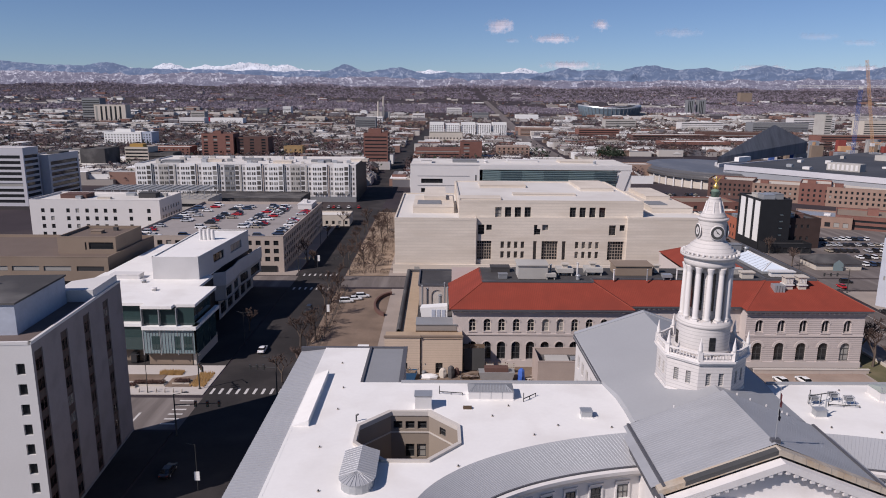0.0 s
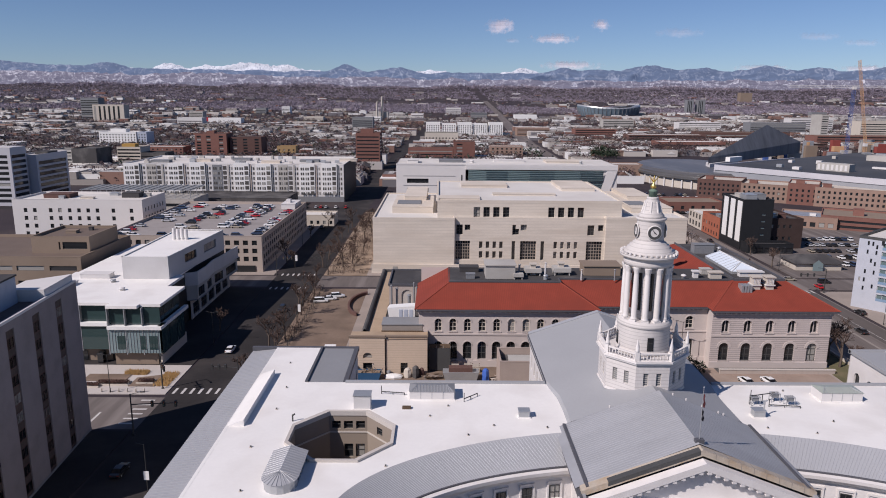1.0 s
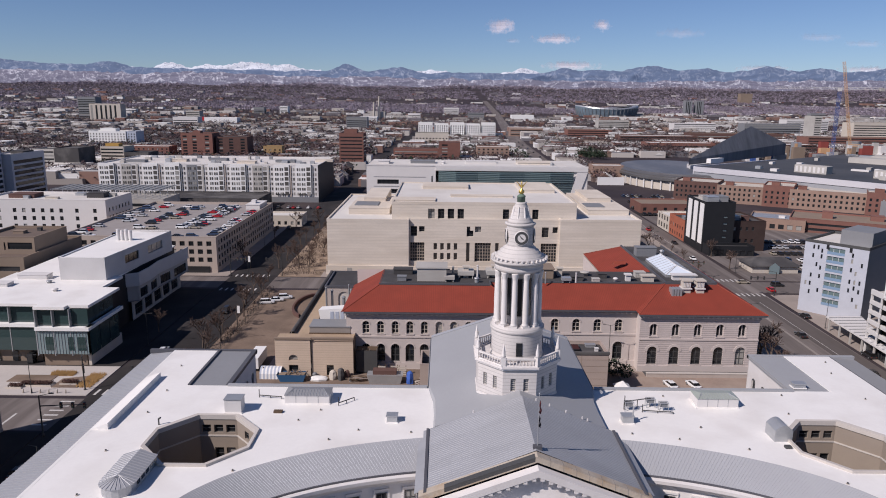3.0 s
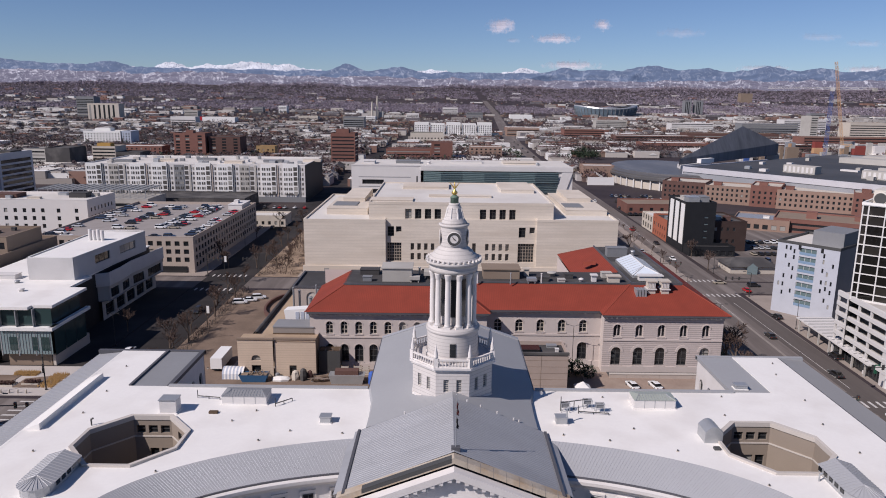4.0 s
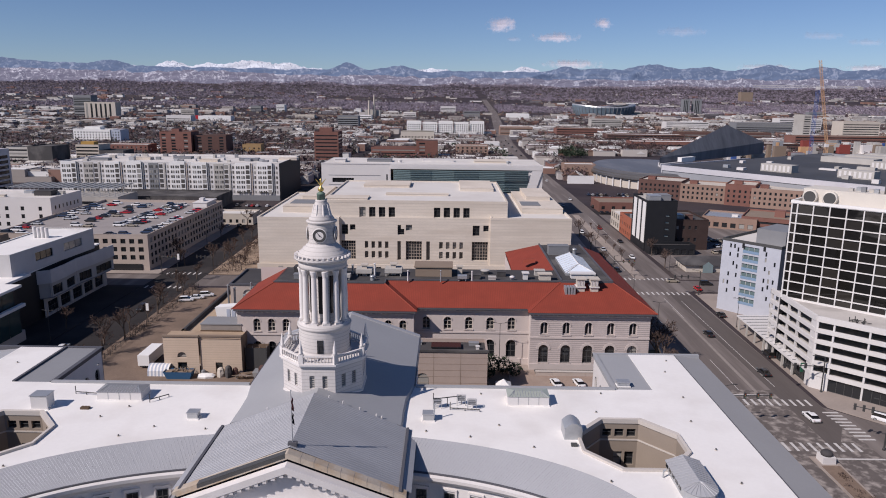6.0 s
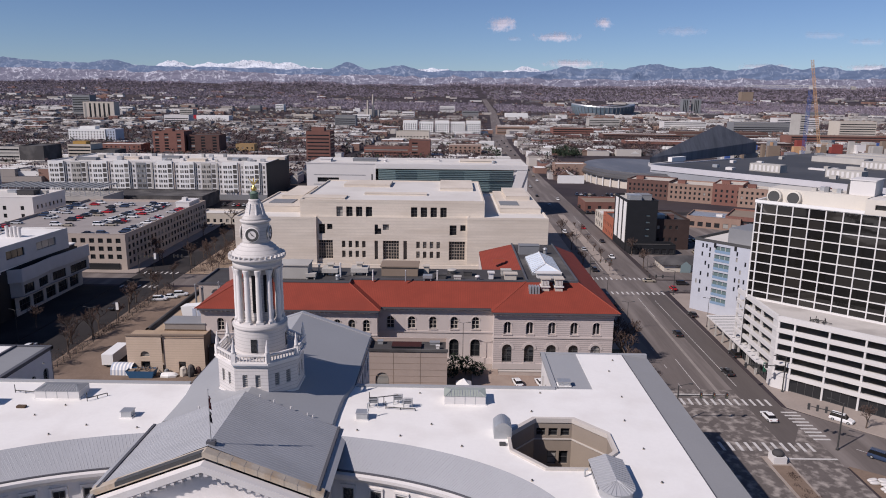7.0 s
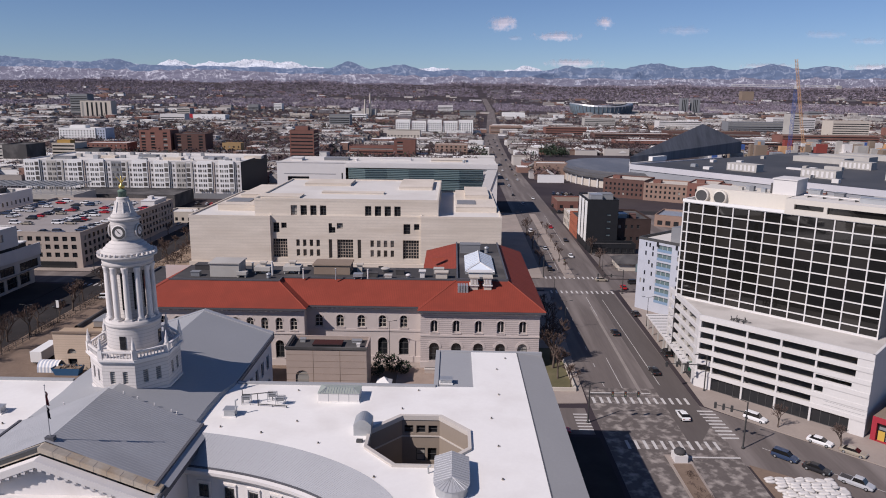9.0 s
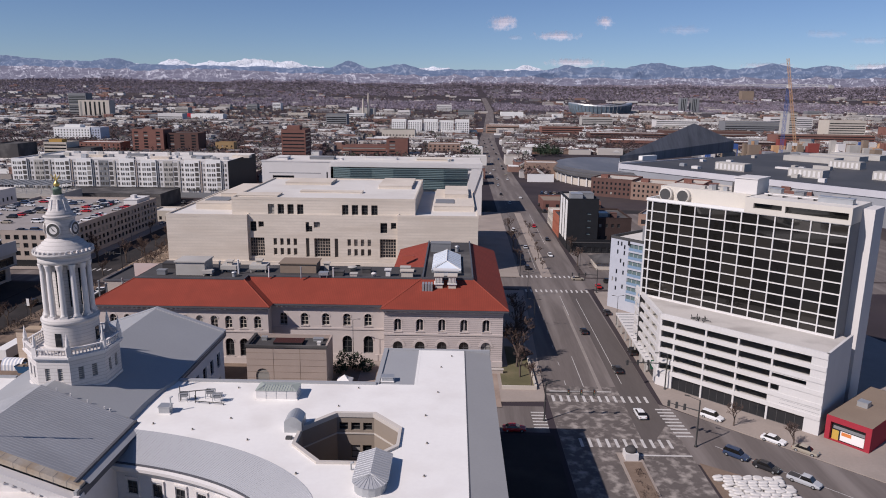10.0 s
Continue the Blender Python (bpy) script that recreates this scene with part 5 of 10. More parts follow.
# ---------------------------------------------------------------- courthouse
court = thing("courthouse", 42.5, 285, 0, "pale buff limestone courthouse with stepped flat roofs and recessed windows", "courthouse")


def cwall(x0, x1, y, z0, z1, holes, glz=(1, 2), mat="limestone", side=None):
    m = pose(x0, y, z0) if side is None else side
    hs = [(o[0] - x0, o[1] - x0, o[2] - z0, o[3] - z0) for o in holes] if side is None else holes
    facade(court, x1 - x0, z1 - z0, hs, mat, m, .9)
    for o in hs:
        w_ = o[1] - o[0]
        c_, r_ = (6, 6) if w_ > 4.5 else ((2, 3) if w_ > 1.8 else (1, 2))
        glaze(court, [o], m, .9, c_, r_, M["court_grid"] if w_ > 4.5 else "frame_dark", "glass_dark" if w_ > 1.8 else "glass_mid", "window", .2 if w_ > 4.5 else .12, True)


CM = 42.5
M["court_grid"] = surf("brown_stone_grille", (.30, .255, .215), .1)
cen = [(23.55 + k * 2.55, 24.85 + k * 2.55, z, z + 2.6) for k in range(4) for z in (5.8, 9.6)]
cen += [(51.75 + k * 2.55, 53.05 + k * 2.55, z, z + 2.6) for k in range(4) for z in (5.8, 9.6)]
cen += [(14.6, 20.1, 5.1, 12.4), (39.1, 45.2, 5.1, 12.4), (64.1, 70.2, 5.1, 12.4), (35.9, 37.2, 5.1, 12.4), (46.85, 48.2, 5.1, 12.4)]
# stepped corner openings, each beside a small square one
cen += [(14.9, 17.3, 14.8, 18.6), (18.05, 20.1, 16.5, 18.6), (36.0, 38.5, 14.8, 17.1), (36.0, 37.3, 17.1, 18.6), (39.1, 41.4, 16.5, 18.7), (64.3, 66.9, 14.7, 18.6), (68.3, 70.3, 16.4, 18.7)]
cwall(14.2, 70.9, 255.4, 0, 21.4, cen)
cwall(-16.4, 14.2, 254, 0, 21.2, [])
cwall(70.9, 101.2, 254, 0, 21.8, [(4 + 72, 6 + 72, .3, 3.4)])
for x, rz in ((14.2, 90), (70.9, -90)):
    facade(court, 1.4, 21.4, [], "limestone", pose(x, 254 if rz > 0 else 255.4, 0, 0, 0, rz))
up = [(x + k * 3.7, x + 2.4 + k * 3.7, 21.2, 25.0) for x in (21.4, 49.6) for k in range(4)]
cwall(7.7, 77.4, 257.4, 20.5, 27.4, up)
facade(court, 64, 6.9, [], "limestone", pose(7.7, 321.4, 20.5, 0, 0, -90))
facade(court, 64, 6.9, [], "limestone", pose(77.4, 257.4, 20.5, 0, 0, 90))
facade(court, 70, 6.9, [], "limestone", pose(77.4, 321.4, 20.5, 0, 0, 180))
hs = grid(6, 58, 8, 1.8, 5, 14, 2, 2.6)
m = pose(101.2, 254, 0, 0, 0, 90)
facade(court, 70, 21.8, hs, "limestone", m, .6)
glaze(court, hs, m, .6)
m = pose(-16.4, 324, 0, 0, 0, -90)
facade(court, 70, 21.2, hs, "limestone", m, .6)
glaze(court, hs, m, .6)
facade(court, 117.6, 21, [], "limestone", pose(101.2, 324, 0, 0, 0, 180))
bm = bmesh.new()
quad(bm, (-16.3, 254.1, 20.8), (14.2, 254.1, 20.8), (14.2, 323.9, 20.8), (-16.3, 323.9, 20.8))
quad(bm, (70.9, 254.1, 21.4), (101.1, 254.1, 21.4), (101.1, 323.9, 21.4), (70.9, 323.9, 21.4))
quad(bm, (14.2, 255.5, 21.0), (70.9, 255.5, 21.0), (70.9, 257.4, 21.0), (14.2, 257.4, 21.0))
part("lower_roof", bm, "limestone_roof", court, "pale roof")
bm = bmesh.new()
quad(bm, (7.8, 257.5, 27.0), (77.3, 257.5, 27.0), (77.3, 321.3, 27.0), (7.8, 321.3, 27.0))
part("upper_roof", bm, "limestone_roof", court, "pale roof")


def coping(parent, x0, x1, y0, y1, z, mat, w=.5, h=.35, name="coping"):
    bm = bmesh.new()
    box(bm, x0 - .05, x1 + .05, y0 - .05, y0 + w, z - .6, z + h)
    box(bm, x0 - .05, x1 + .05, y1 - w, y1 + .05, z - .6, z + h)
    box(bm, x0 - .05, x0 + w, y0 + w, y1 - w, z - .6, z + h)
    box(bm, x1 - w, x1 + .05, y0 + w, y1 - w, z - .6, z + h)
    part(name, bm, mat, parent)


coping(court, 7.7, 77.4, 257.4, 321.4, 27.2, "limestone")
coping(court, -16.4, 14.2, 254, 324, 21.0, "limestone")
coping(court, 70.9, 101.2, 254, 324, 21.6, "limestone")
for x0, x1, y0, y1, z, h in ((-10, 6, 268, 300, 20.8, 2.4), (-6, 3, 286, 318, 20.8, 4.0), (84, 100, 268, 318, 21.4, 2.0), (88, 98, 290, 318, 21.4, 3.6), (18, 38, 300, 316, 27, 1.0), (30, 55, 275, 279, 27, .6), (60, 74, 290, 318, 27, 1.2), (7.7, 24, 262, 270, 27, 0.5)):
    bm = bmesh.new()
    box(bm, x0, x1, y0, y1, z, z + h)
    box(bm, x0 - .1, x1 + .1, y0 - .1, y1 + .1, z + h, z + h + .2)
    part("roof_volume", bm, "limestone", court)
bm = bmesh.new()
box(bm, 84.5, 92, 274, 284, 23.42, 23.9)
box(bm, -8.5, 1, 274, 284, 23.22, 23.7)
part("roof_well", bm, "grey_panel", court)
bm = bmesh.new()
box(bm, -17, 102, 253.2, 254, 0, 3.6)
part("plinth", bm, "limestone", court)
for x in (-9, 28, 55, 88):
    bm = bmesh.new()
    box(bm, x, x + 1.8, 253.1, 253.3, .2, 2.8)
    part("plinth_door", bm, "glass_dark", court)

# ---------------------------------------------------------------- white building with a slanting glass wall behind the courthouse
det = thing("glass_front_building", 45, 400, 0, "white stone building with a long faceted green glass front", "public building")
hs = [(6, 18, 18.8, 21.3), (6, 18, 13.6, 16.0)]
m = pose(-15.8, 384.6, 0)
facade(det, 38.6, 29.2, hs, "white_panel", m, .8)
glaze(det, hs, m, .8, 5, 1)
bm = bmesh.new()
for z in (22.6, 17.3):
    box(bm, 4, 33, -.05, .05, z, z + .35)
part("wall_groove", bm, "grey_panel", det, "", m)
bm = bmesh.new()
box(bm, 36.2, 36.9, -.06, .05, 17.5, 23.5)
part("slit_window", bm, "glass_dark", det, "", m)
facade(det, 40, 29.2, grid(2, 38, 9, 2, 4, 26, 5, 2.4), "grey_panel", pose(107.5, 384.6, 0, 0, 0, 90), .4)
facade(det, 40, 29.2, [], "white_panel", pose(-15.8, 424.6, 0, 0, 0, -90), .4)
facade(det, 123, 29.2, [], "white_panel", pose(107.5, 424.6, 0, 0, 0, 180), .4)
bm = bmesh.new()
quad(bm, (-15.8, 384.6, 29.0), (107.4, 384.6, 29.0), (107.4, 424.5, 29.0), (-15.8, 424.5, 29.0))
part("roof", bm, "limestone_roof", det)
bm = bmesh.new()
box(bm, 22.8, 107.5, 384.0, 386, 26.6, 29.25)
box(bm, -15.9, 107.6, 384.4, 385, 29.0, 29.6)
part("roof_beam", bm, "white_panel", det)
bm = bmesh.new()
v = [bm.verts.new(p) for p in ((94.5, 384.2, 0), (98.6, 384.2, 0), (107.5, 384.2, 26.6), (101.6, 384.2, 26.6), (94.5, 386, 0), (98.6, 386, 0), (107.5, 386, 26.6), (101.6, 386, 26.6))]
for f in ((0, 1, 2, 3), (7, 6, 5, 4), (1, 5, 6, 2), (0, 3, 7, 4)):
    bm.faces.new([v[i] for i in f])
part("slanting_pier", bm, "white_panel", det)
facade(det, 9, 26.6, [], "white_panel", pose(98.6, 384.9, 0), .3)
M["pale_louvre"] = glass("pale_blue_green_louvre", (0.26, 0.34, 0.35), 0.2)
facet = [(24.4, 384.0), (34, 381.4), (46, 382.8), (58, 381.2), (72, 382.6), (86, 381.4), (99.5, 384.0)]
for i in range(6):
    (xa, ya), (xb, yb) = facet[i], facet[i + 1]
    for z0, z1, back in ((20.4, 26.3, 0), (14.5, 20.2, .9), (7, 14.2, .3), (0, 6.8, 1.0)):
        bm = bmesh.new()
        quad(bm, (xa, ya + back, z0), (xb, yb + back, z0), (xb, yb + back - .5, z1), (xa, ya + back - .5, z1))
        part("glass_panel", bm, "glass_det", det, "green glass")
        bm = bmesh.new()
        nb = 6
        for k in range(nb):
            z = z0 + (z1 - z0) * (k + .5) / nb
            b2 = back - .5 * (k + .5) / nb
            v = [bm.verts.new(p) for p in ((xa, ya + b2 - .35, z), (xb, yb + b2 - .35, z), (xb, yb + b2, z + .05), (xa, ya + b2, z + .05))]
            bm.faces.new(v)
        part("louvre", bm, M["pale_louvre"], det)
roof_units(det, [("box", 8, 400, 14, 8, 1.4, "grey_panel"), ("box", 40, 405, 18, 6, 1.2, "white_panel"), ("house", -10, 396, 6, 8, 1.6, "white_panel"), ("house", 70, 400, 20, 12, 1.0, "limestone"), ("fan", 26, 398, 2, 2, 1.6, "white_panel"), ("fan", 88, 394, 1.6, 1.6, 1.8, "steel")], 29.0)

# ---------------------------------------------------------------- hotel tower on its parking garage
garage = thing("parking_garage", 158, 150, 0, "white concrete parking garage with long open decks beside the avenue", "parking garage")
A, B, Cc, D, E_ = (140.4, 176), (139.9, 152.0), (165.4, 127.5), (176.5, 139.0), (160, 182)
GH = 16.7
DECKS = (4.25, 6.85, 9.45, 12.05, 14.65)
for k, (p, q) in enumerate([(A, B), (B, Cc), (Cc, D)]):
    w = math.hypot(q[0] - p[0], q[1] - p[1])
    m = pose(*p, 0, 0, 0, math.degrees(math.atan2(q[1] - p[1], q[0] - p[0])))
    hs = []
    bays = {0: [(.5, 4.4), (4.9, 9.6), (10.1, 14.8), (15.3, 21.6)], 1: [(.45, 3.5), (3.9, 10.65), (11.05, 17.8), (18.2, 24.9), (25.3, 32.4)], 2: []}[k]
    for j, (u0, u1) in enumerate(bays):
        if j or k == 0:
            hs.append((u0, u1, .15, 3.25))
        for f, z in enumerate(DECKS):
            if k == 1 and j == 4 and f < 3:
                # the last bay is closed below, but for a slot
                if f == 2:
                    hs.append((u0, u1 - .4, z + .35, z + 1.3))
                elif f == 1:
                    hs.append((u0, u0 + 1.7, z + .2, z + 1.5))
                continue
            hs.append((u0, u1, z, z + 1.55))
    facade(garage, w, GH + .75, hs, "garage_white", m, .5)
    if k < 2:
        for f in range(6):
            bm = bmesh.new()
            z0, z1 = (DECKS[f - 1] + 1.6 if f else 3.3, DECKS[f] - .05) if f < 5 else (DECKS[4] + 1.6, GH + .8)
            box(bm, .05, w - (.05 if k else .4), -.14, -.002, z0, z1)
            part("deck_parapet", bm, "garage_white", garage, "", m)
        glaze(garage, [o for o in hs if o[2] < 1], m, .5, 4, 1, "frame_dark", "glass_dark", "shopfront")
    for f in range(1, 4):
        if k == 1:
            bm = bmesh.new()
            box(bm, 27.4, w - .3, -.012, .004, 3.2 + f * .75, 3.25 + f * .75)
            part("panel_joint", bm, "grey_panel", garage, "", m)
for f, z in enumerate((.2, 3.75, 6.35, 8.95, 11.55, 14.15, GH)):
    bm = bmesh.new()
    prism(bm, [(A[0] + .6, A[1]), (B[0] + .75, B[1] + .2), (Cc[0] + .05, Cc[1] + .75), (D[0] - .6, D[1]), E_], z - .3, z)
    part("roof_deck" if f == 6 else "deck", bm, surf("stained_roof_deck", (.50, .47, .44), .1, .15, 2, .85, stain=.7, stain_col=(.31, .285, .265), stain_scale=.1, stretch=(1, 1.3, 1)) if f == 6 else "concrete", garage)
bm = bmesh.new()
for p, q in ((A, B), (B, Cc), (Cc, D)):
    dx, dy = q[0] - p[0], q[1] - p[1]
    ln = math.hypot(dx, dy)
    ox, oy = -dy / ln * .5, dx / ln * .5
    prism(bm, [p, q, (q[0] + ox, q[1] + oy), (p[0] + ox, p[1] + oy)], GH + .72, GH + .84)
part("coping", bm, "garage_white", garage)
# parked cars glimpsed in the decks are set with the other vehicles; pipes on the roof deck
random.seed(44)
for k in range(9):
    bm = bmesh.new()
    x, y = 146.2 + random.random() * 3.4, 150.8 - random.random() * 2.6
    tube(bm, (x, y, GH), (x + random.uniform(-.2, .2), y, GH + random.uniform(.6, 1.5)), .09, n=5)
    tube(bm, (x, y, GH + .35), (x + random.uniform(-1.6, 1.6), y + random.uniform(-1, 1), GH + .35), .09, n=5)
    part("pipe_stub", bm, "pole", garage)
# long flat canopy along the pavement
canopy = thing("canopy", 146, 180, 0, "long white concrete canopy over the pavement", "canopy")
bm = bmesh.new()
prism(bm, [(138.6, 157), (140.0, 157), (150.5, 194.5), (140.0, 194.5)], 3.7, 4.1)
part("roof", bm, "white_panel", canopy)
for k in range(14):
    y = 159 + k * 2.6
    bm = bmesh.new()
    tube(bm, (139.1 + k * .075, y, 4.15), (140.8 + k * .7, y + .4, 4.15), .12, n=4)
    part("roof_rib", bm, "grey_panel", canopy)
for k in range(7):
    bm = bmesh.new()
    box(bm, 139.2 + k * .15, 139.6 + k * .15, 159 + k * 5.6, 159.4 + k * 5.6, .1, 3.7)
    part("post", bm, "concrete", canopy)

M["hotel_white"] = surf("white_frame_paint", (.62, .605, .585), .06, .2, 4, .6)
M["cream"] = surf("cream_render", (.57, .535, .48), .06, .2, 3, .8)
hotel = thing("hotel_tower", 160, 160, 0, "white-framed hotel tower with a grid of dark bronze windows", "hotel")
HP = Vector((140.3, 169.6))
HW = 44.6
HR = math.degrees(math.atan2(-.6931, .7208))
hm = pose(HP.x, HP.y, GH, 0, 0, HR)
HH = 41.3 - GH
cw, ch = 3.63, 2.47
lines = [41.0 - GH - ch * k for k in range(10)] + [.35]
hs = []
for zt, zb in zip(lines, lines[1:]):
    hs.append((-.3, .72, zb + .12, zt - .12))
    hs += [(.9 + i * cw + .13, .9 + (i + 1) * cw - .13, zb + .12, zt - .12) for i in range(12)]
shift = hm @ pose(-.6, 0, 0)
facade(hotel, HW + .6, HH, [(o[0] + .6, o[1] + .6, o[2], o[3]) for o in hs], "hotel_white", shift, .4)
for o in hs:
    piece("window", window_mesh(o[1] - o[0], o[3] - o[2], 1, 1, "", "glass_hotel"), hotel, hm @ pose(o[0], .22, o[2]))
hd = 16.0
# end walls are coloured grey to stand for their shade
facade(hotel, hd, HH + GH, [], "grey_panel", hm @ pose(HW, 0, -GH, 0, 0, 90), .3)
facade(hotel, hd, HH + GH, [], "grey_panel", hm @ pose(-.6, hd, -GH, 0, 0, -90), .3)
facade(hotel, HW + .6, HH + GH, [], "white_panel", hm @ pose(HW, hd, -GH, 0, 0, 180), .3)
bm = bmesh.new()
quad(bm, (-.3, .3, HH - .4), (HW - .3, .3, HH - .4), (HW - .3, hd - .3, HH - .4), (-.3, hd - .3, HH - .4))
part("roof", bm, "limestone_roof", hotel, "", hm)
bm = bmesh.new()
box(bm, -.75, 23.2, -.15, .4, HH - .25, HH + .45)
box(bm, -.75, -.3, .4, hd, HH - .25, HH + .45)
box(bm, -.75, HW, hd - .4, hd, HH - .25, HH + .45)
part("parapet", bm, "white_paint", hotel, "", hm)
# attic storey over one half, with a recessed band behind its frame
hs = [(1.9, 7.9, 1.2, 2.35), (8.6, 20.9, .9, 2.35)]
facade(hotel, 21.5, 3.5, hs, M["cream"], hm @ pose(23.2, -.12, HH - .3), .9)
for o in hs:
    bm = bmesh.new()
    box(bm, o[0], o[1], .82, .9, o[2], o[3])
    part("attic_window", bm, "glass_hotel", hotel, "", hm @ pose(23.2, -.12, HH - .3))
facade(hotel, 14, 3.5, [], M["cream"], hm @ pose(HW + .1, -.12, HH - .3, 0, 0, 90), .3)
facade(hotel, 14, 3.5, [], M["cream"], hm @ pose(23.2, 13.88, HH - .3, 0, 0, -90), .3)
bm = bmesh.new()
quad(bm, (23.3, 0, HH + 3.1), (HW, 0, HH + 3.1), (HW, 13.8, HH + 3.1), (23.3, 13.8, HH + 3.1))
part("attic_roof", bm, "limestone_roof", hotel, "", hm)
bm = bmesh.new()
box(bm, .6, 23.1, 4.2, 13, HH - .4, HH + 3.2)
part("penthouse", bm, M["cream"], hotel, "", hm)
bm = bmesh.new()
box(bm, 18.2, 23.4, 5.5, 12.5, HH + 3.2, HH + 6.6)
box(bm, 18.0, 23.6, 5.3, 12.7, HH + 6.6, HH + 6.85)
part("lift_house", bm, "white_panel", hotel, "", hm)
bm = bmesh.new()
box(bm, 17.6, 18.2, 5.8, 8.2, HH + 3.2, HH + 5.6)
part("lift_house_door", bm, "tar", hotel, "", hm)
for xx in (2.4, 6.9):
    # round fan housings: a tall drum with a dark throat, leaning out of the penthouse
    bm = bmesh.new()
    lathe(bm, [(1.75, 0), (1.75, .9), (1.5, 1.1)], 16)
    hood = part("fan_housing", bm, M["cream"], hotel, "", hm @ pose(xx, 4.2, HH + 1.25, 90, 0, 0))
    bm = bmesh.new()
    lathe(bm, [(1.45, 1.0), (1.4, 1.13)], 16)
    part("fan_mouth", bm, "frame_dark", hotel, "dark fan opening", hm @ pose(xx, 4.2, HH + 1.25, 90, 0, 0))
for k in range(5):
    bm = bmesh.new()
    box(bm, 10 + k * 1.35, 11 + k * 1.35, 6 + (k % 2) * 1.4, 7.2 + (k % 2) * 1.4, HH + 3.2, HH + 3.9 + .25 * (k % 3))
    part("roof_unit", bm, ("concrete", "steel", "grey_panel")[k % 3], hotel, "", hm)
bm = bmesh.new()
tube(bm, (25, 6, HH + 3.6), (42, 6, HH + 3.6), .16, n=6)
part("roof_pipe", bm, "white_panel", hotel, "", hm)
bm = bmesh.new()
tube(bm, (25, 8.4, HH + 3.5), (36, 8.4, HH + 3.5), .12, n=6)
part("roof_pipe", bm, "concrete", hotel, "", hm)
for k in range(6):
    bm = bmesh.new()
    box(bm, 25.8 + k * 3.2, 26.0 + k * 3.2, 5.7, 8.7, HH + 3.1, HH + 3.5)
    part("pipe_stand", bm, "pole", hotel, "", hm)
for x0, x1, y0, y1, h, mt in ((24.6, 27.2, 9.8, 11.6, 1.3, "steel"), (36.5, 43.2, 5.0, 7.2, 1.1, "steel"), (38, 41, 9.2, 11.4, .9, "concrete"), (30, 32, 10, 12, 1.0, "grey_panel")):
    bm = bmesh.new()
    box(bm, x0, x1, y0, y1, HH + 3.1, HH + 3.1 + h)
    box(bm, x0 - .1, x1 + .1, y0 - .1, y1 + .1, HH + 3.1 + h, HH + 3.25 + h)
    part("roof_unit", bm, mt, hotel, "", hm)
# the tall white stair pier set back at the end
bm = bmesh.new()
box(bm, HW + .01, HW + 2.5, 7, 14.5, -GH, HH + 2.4)
part("end_pier", bm, "white_panel", hotel, "", hm)

# red-framed shop at the garage's end
shop = thing("corner_shop", 172, 128, 0, "low shop with red frame, brown roof and bright window posters", "shop")
SM = pose(166.3, 127.0, 0, 0, 0, -50)
hs = [(.9, 7.2, .2, 4.0)]
brr = surf("red_stucco", (0.33, 0.03, 0.045), .08)
facade(shop, 8.2, 5.2, hs, brr, SM, .9)
facade(shop, 22, 5.2, [], brr, SM @ pose(8.2, 0, 0, 0, 0, 90), .3)
facade(shop, 22, 5.2, [], "brick_brown", SM @ pose(0, 22, 0, 0, 0, -90), .3)
bm = bmesh.new()
quad(bm, (0, 0, 5.1), (8.2, 0, 5.1), (8.2, 22, 5.1), (0, 22, 5.1))
part("roof", bm, "tan_wall", shop, "", SM)
bm = bmesh.new()
box(bm, .9, 7.2, .85, .9, .2, 4.0)
part("shopfront", bm, "glass_dark", shop, "", SM)
for x0, x1, z0, z1, mt in ((2.6, 6.9, .4, 2.3, "white_paint"), (1.1, 2.3, .2, 2.2, surf("yellow_panel", (0.5, 0.33, .07))), (1.2, 6.9, 2.5, 3.1, "grey_panel")):
    bm = bmesh.new()
    box(bm, x0, x1, .78, .84, z0, z1)
    part("poster", bm, mt, shop, "", SM)
bm = bmesh.new()
box(bm, 2.8, 4.6, .74, .78, 1.5, 2.2)
part("poster", bm, surf("orange_print", (0.6, .2, .06)), shop, "", SM)
bm = bmesh.new()
box(bm, 2, 4, 9, 11, 5.1, 6.2)
part("air_handler", bm, "steel", shop, "", SM)

# ---------------------------------------------------------------- pale blue hotel, dark hotel
pale = thing("pale_hotel", 152, 222, 0, "pale blue-grey panelled hotel with blue glass bays", "hotel")
bays = [(6.8, 11.8, 3.9 + k * 2.72, 5.5 + k * 2.72) for k in range(7)]
random.seed(5)
slits = []
for k in range(7):
    for u in (1.2, 2.5, 3.8, 5.0, 13.8, 15.2, 16.6):
        if random.random() < .55:
            z = 3.4 + k * 2.72 + random.choice((0, .9))
            slits.append((u, u + .55, z, z + 1.35))
m = pose(141.4, 213, 0)
facade(pale, 18.4, 23.4, bays + slits, "hotel_blue", m, .35)
glaze(pale, bays, m, .35, 3, 1, "frame_white", "glass_det")
glaze(pale, slits, m, .2, 1, 1, "", "glass_dark")
for o in bays:
    bm = bmesh.new()
    box(bm, o[0], o[1], -.05, .02, o[2] - .5, o[2] + .35)
    part("balcony_panel", bm, "glass_blue", pale, "blue glass panel", m)
for u in (6.4, 13.0):
    bm = bmesh.new()
    box(bm, u, u + .8, -.04, .02, 21.2, 23.0)
    part("slit_panel", bm, "black_panel", pale, "", m)
slits2 = [(u, u + .5, 3.4 + k * 2.72, 4.8 + k * 2.72) for k in range(7) for u in (2, 6, 10, 14, 18)]
m2 = pose(141.4, 235, 0, 0, 0, -90)
facade(pale, 22, 23.4, slits2, "blue_grey", m2, .3)
glaze(pale, slits2, m2, .3, 1, 1, "", "glass_dark")
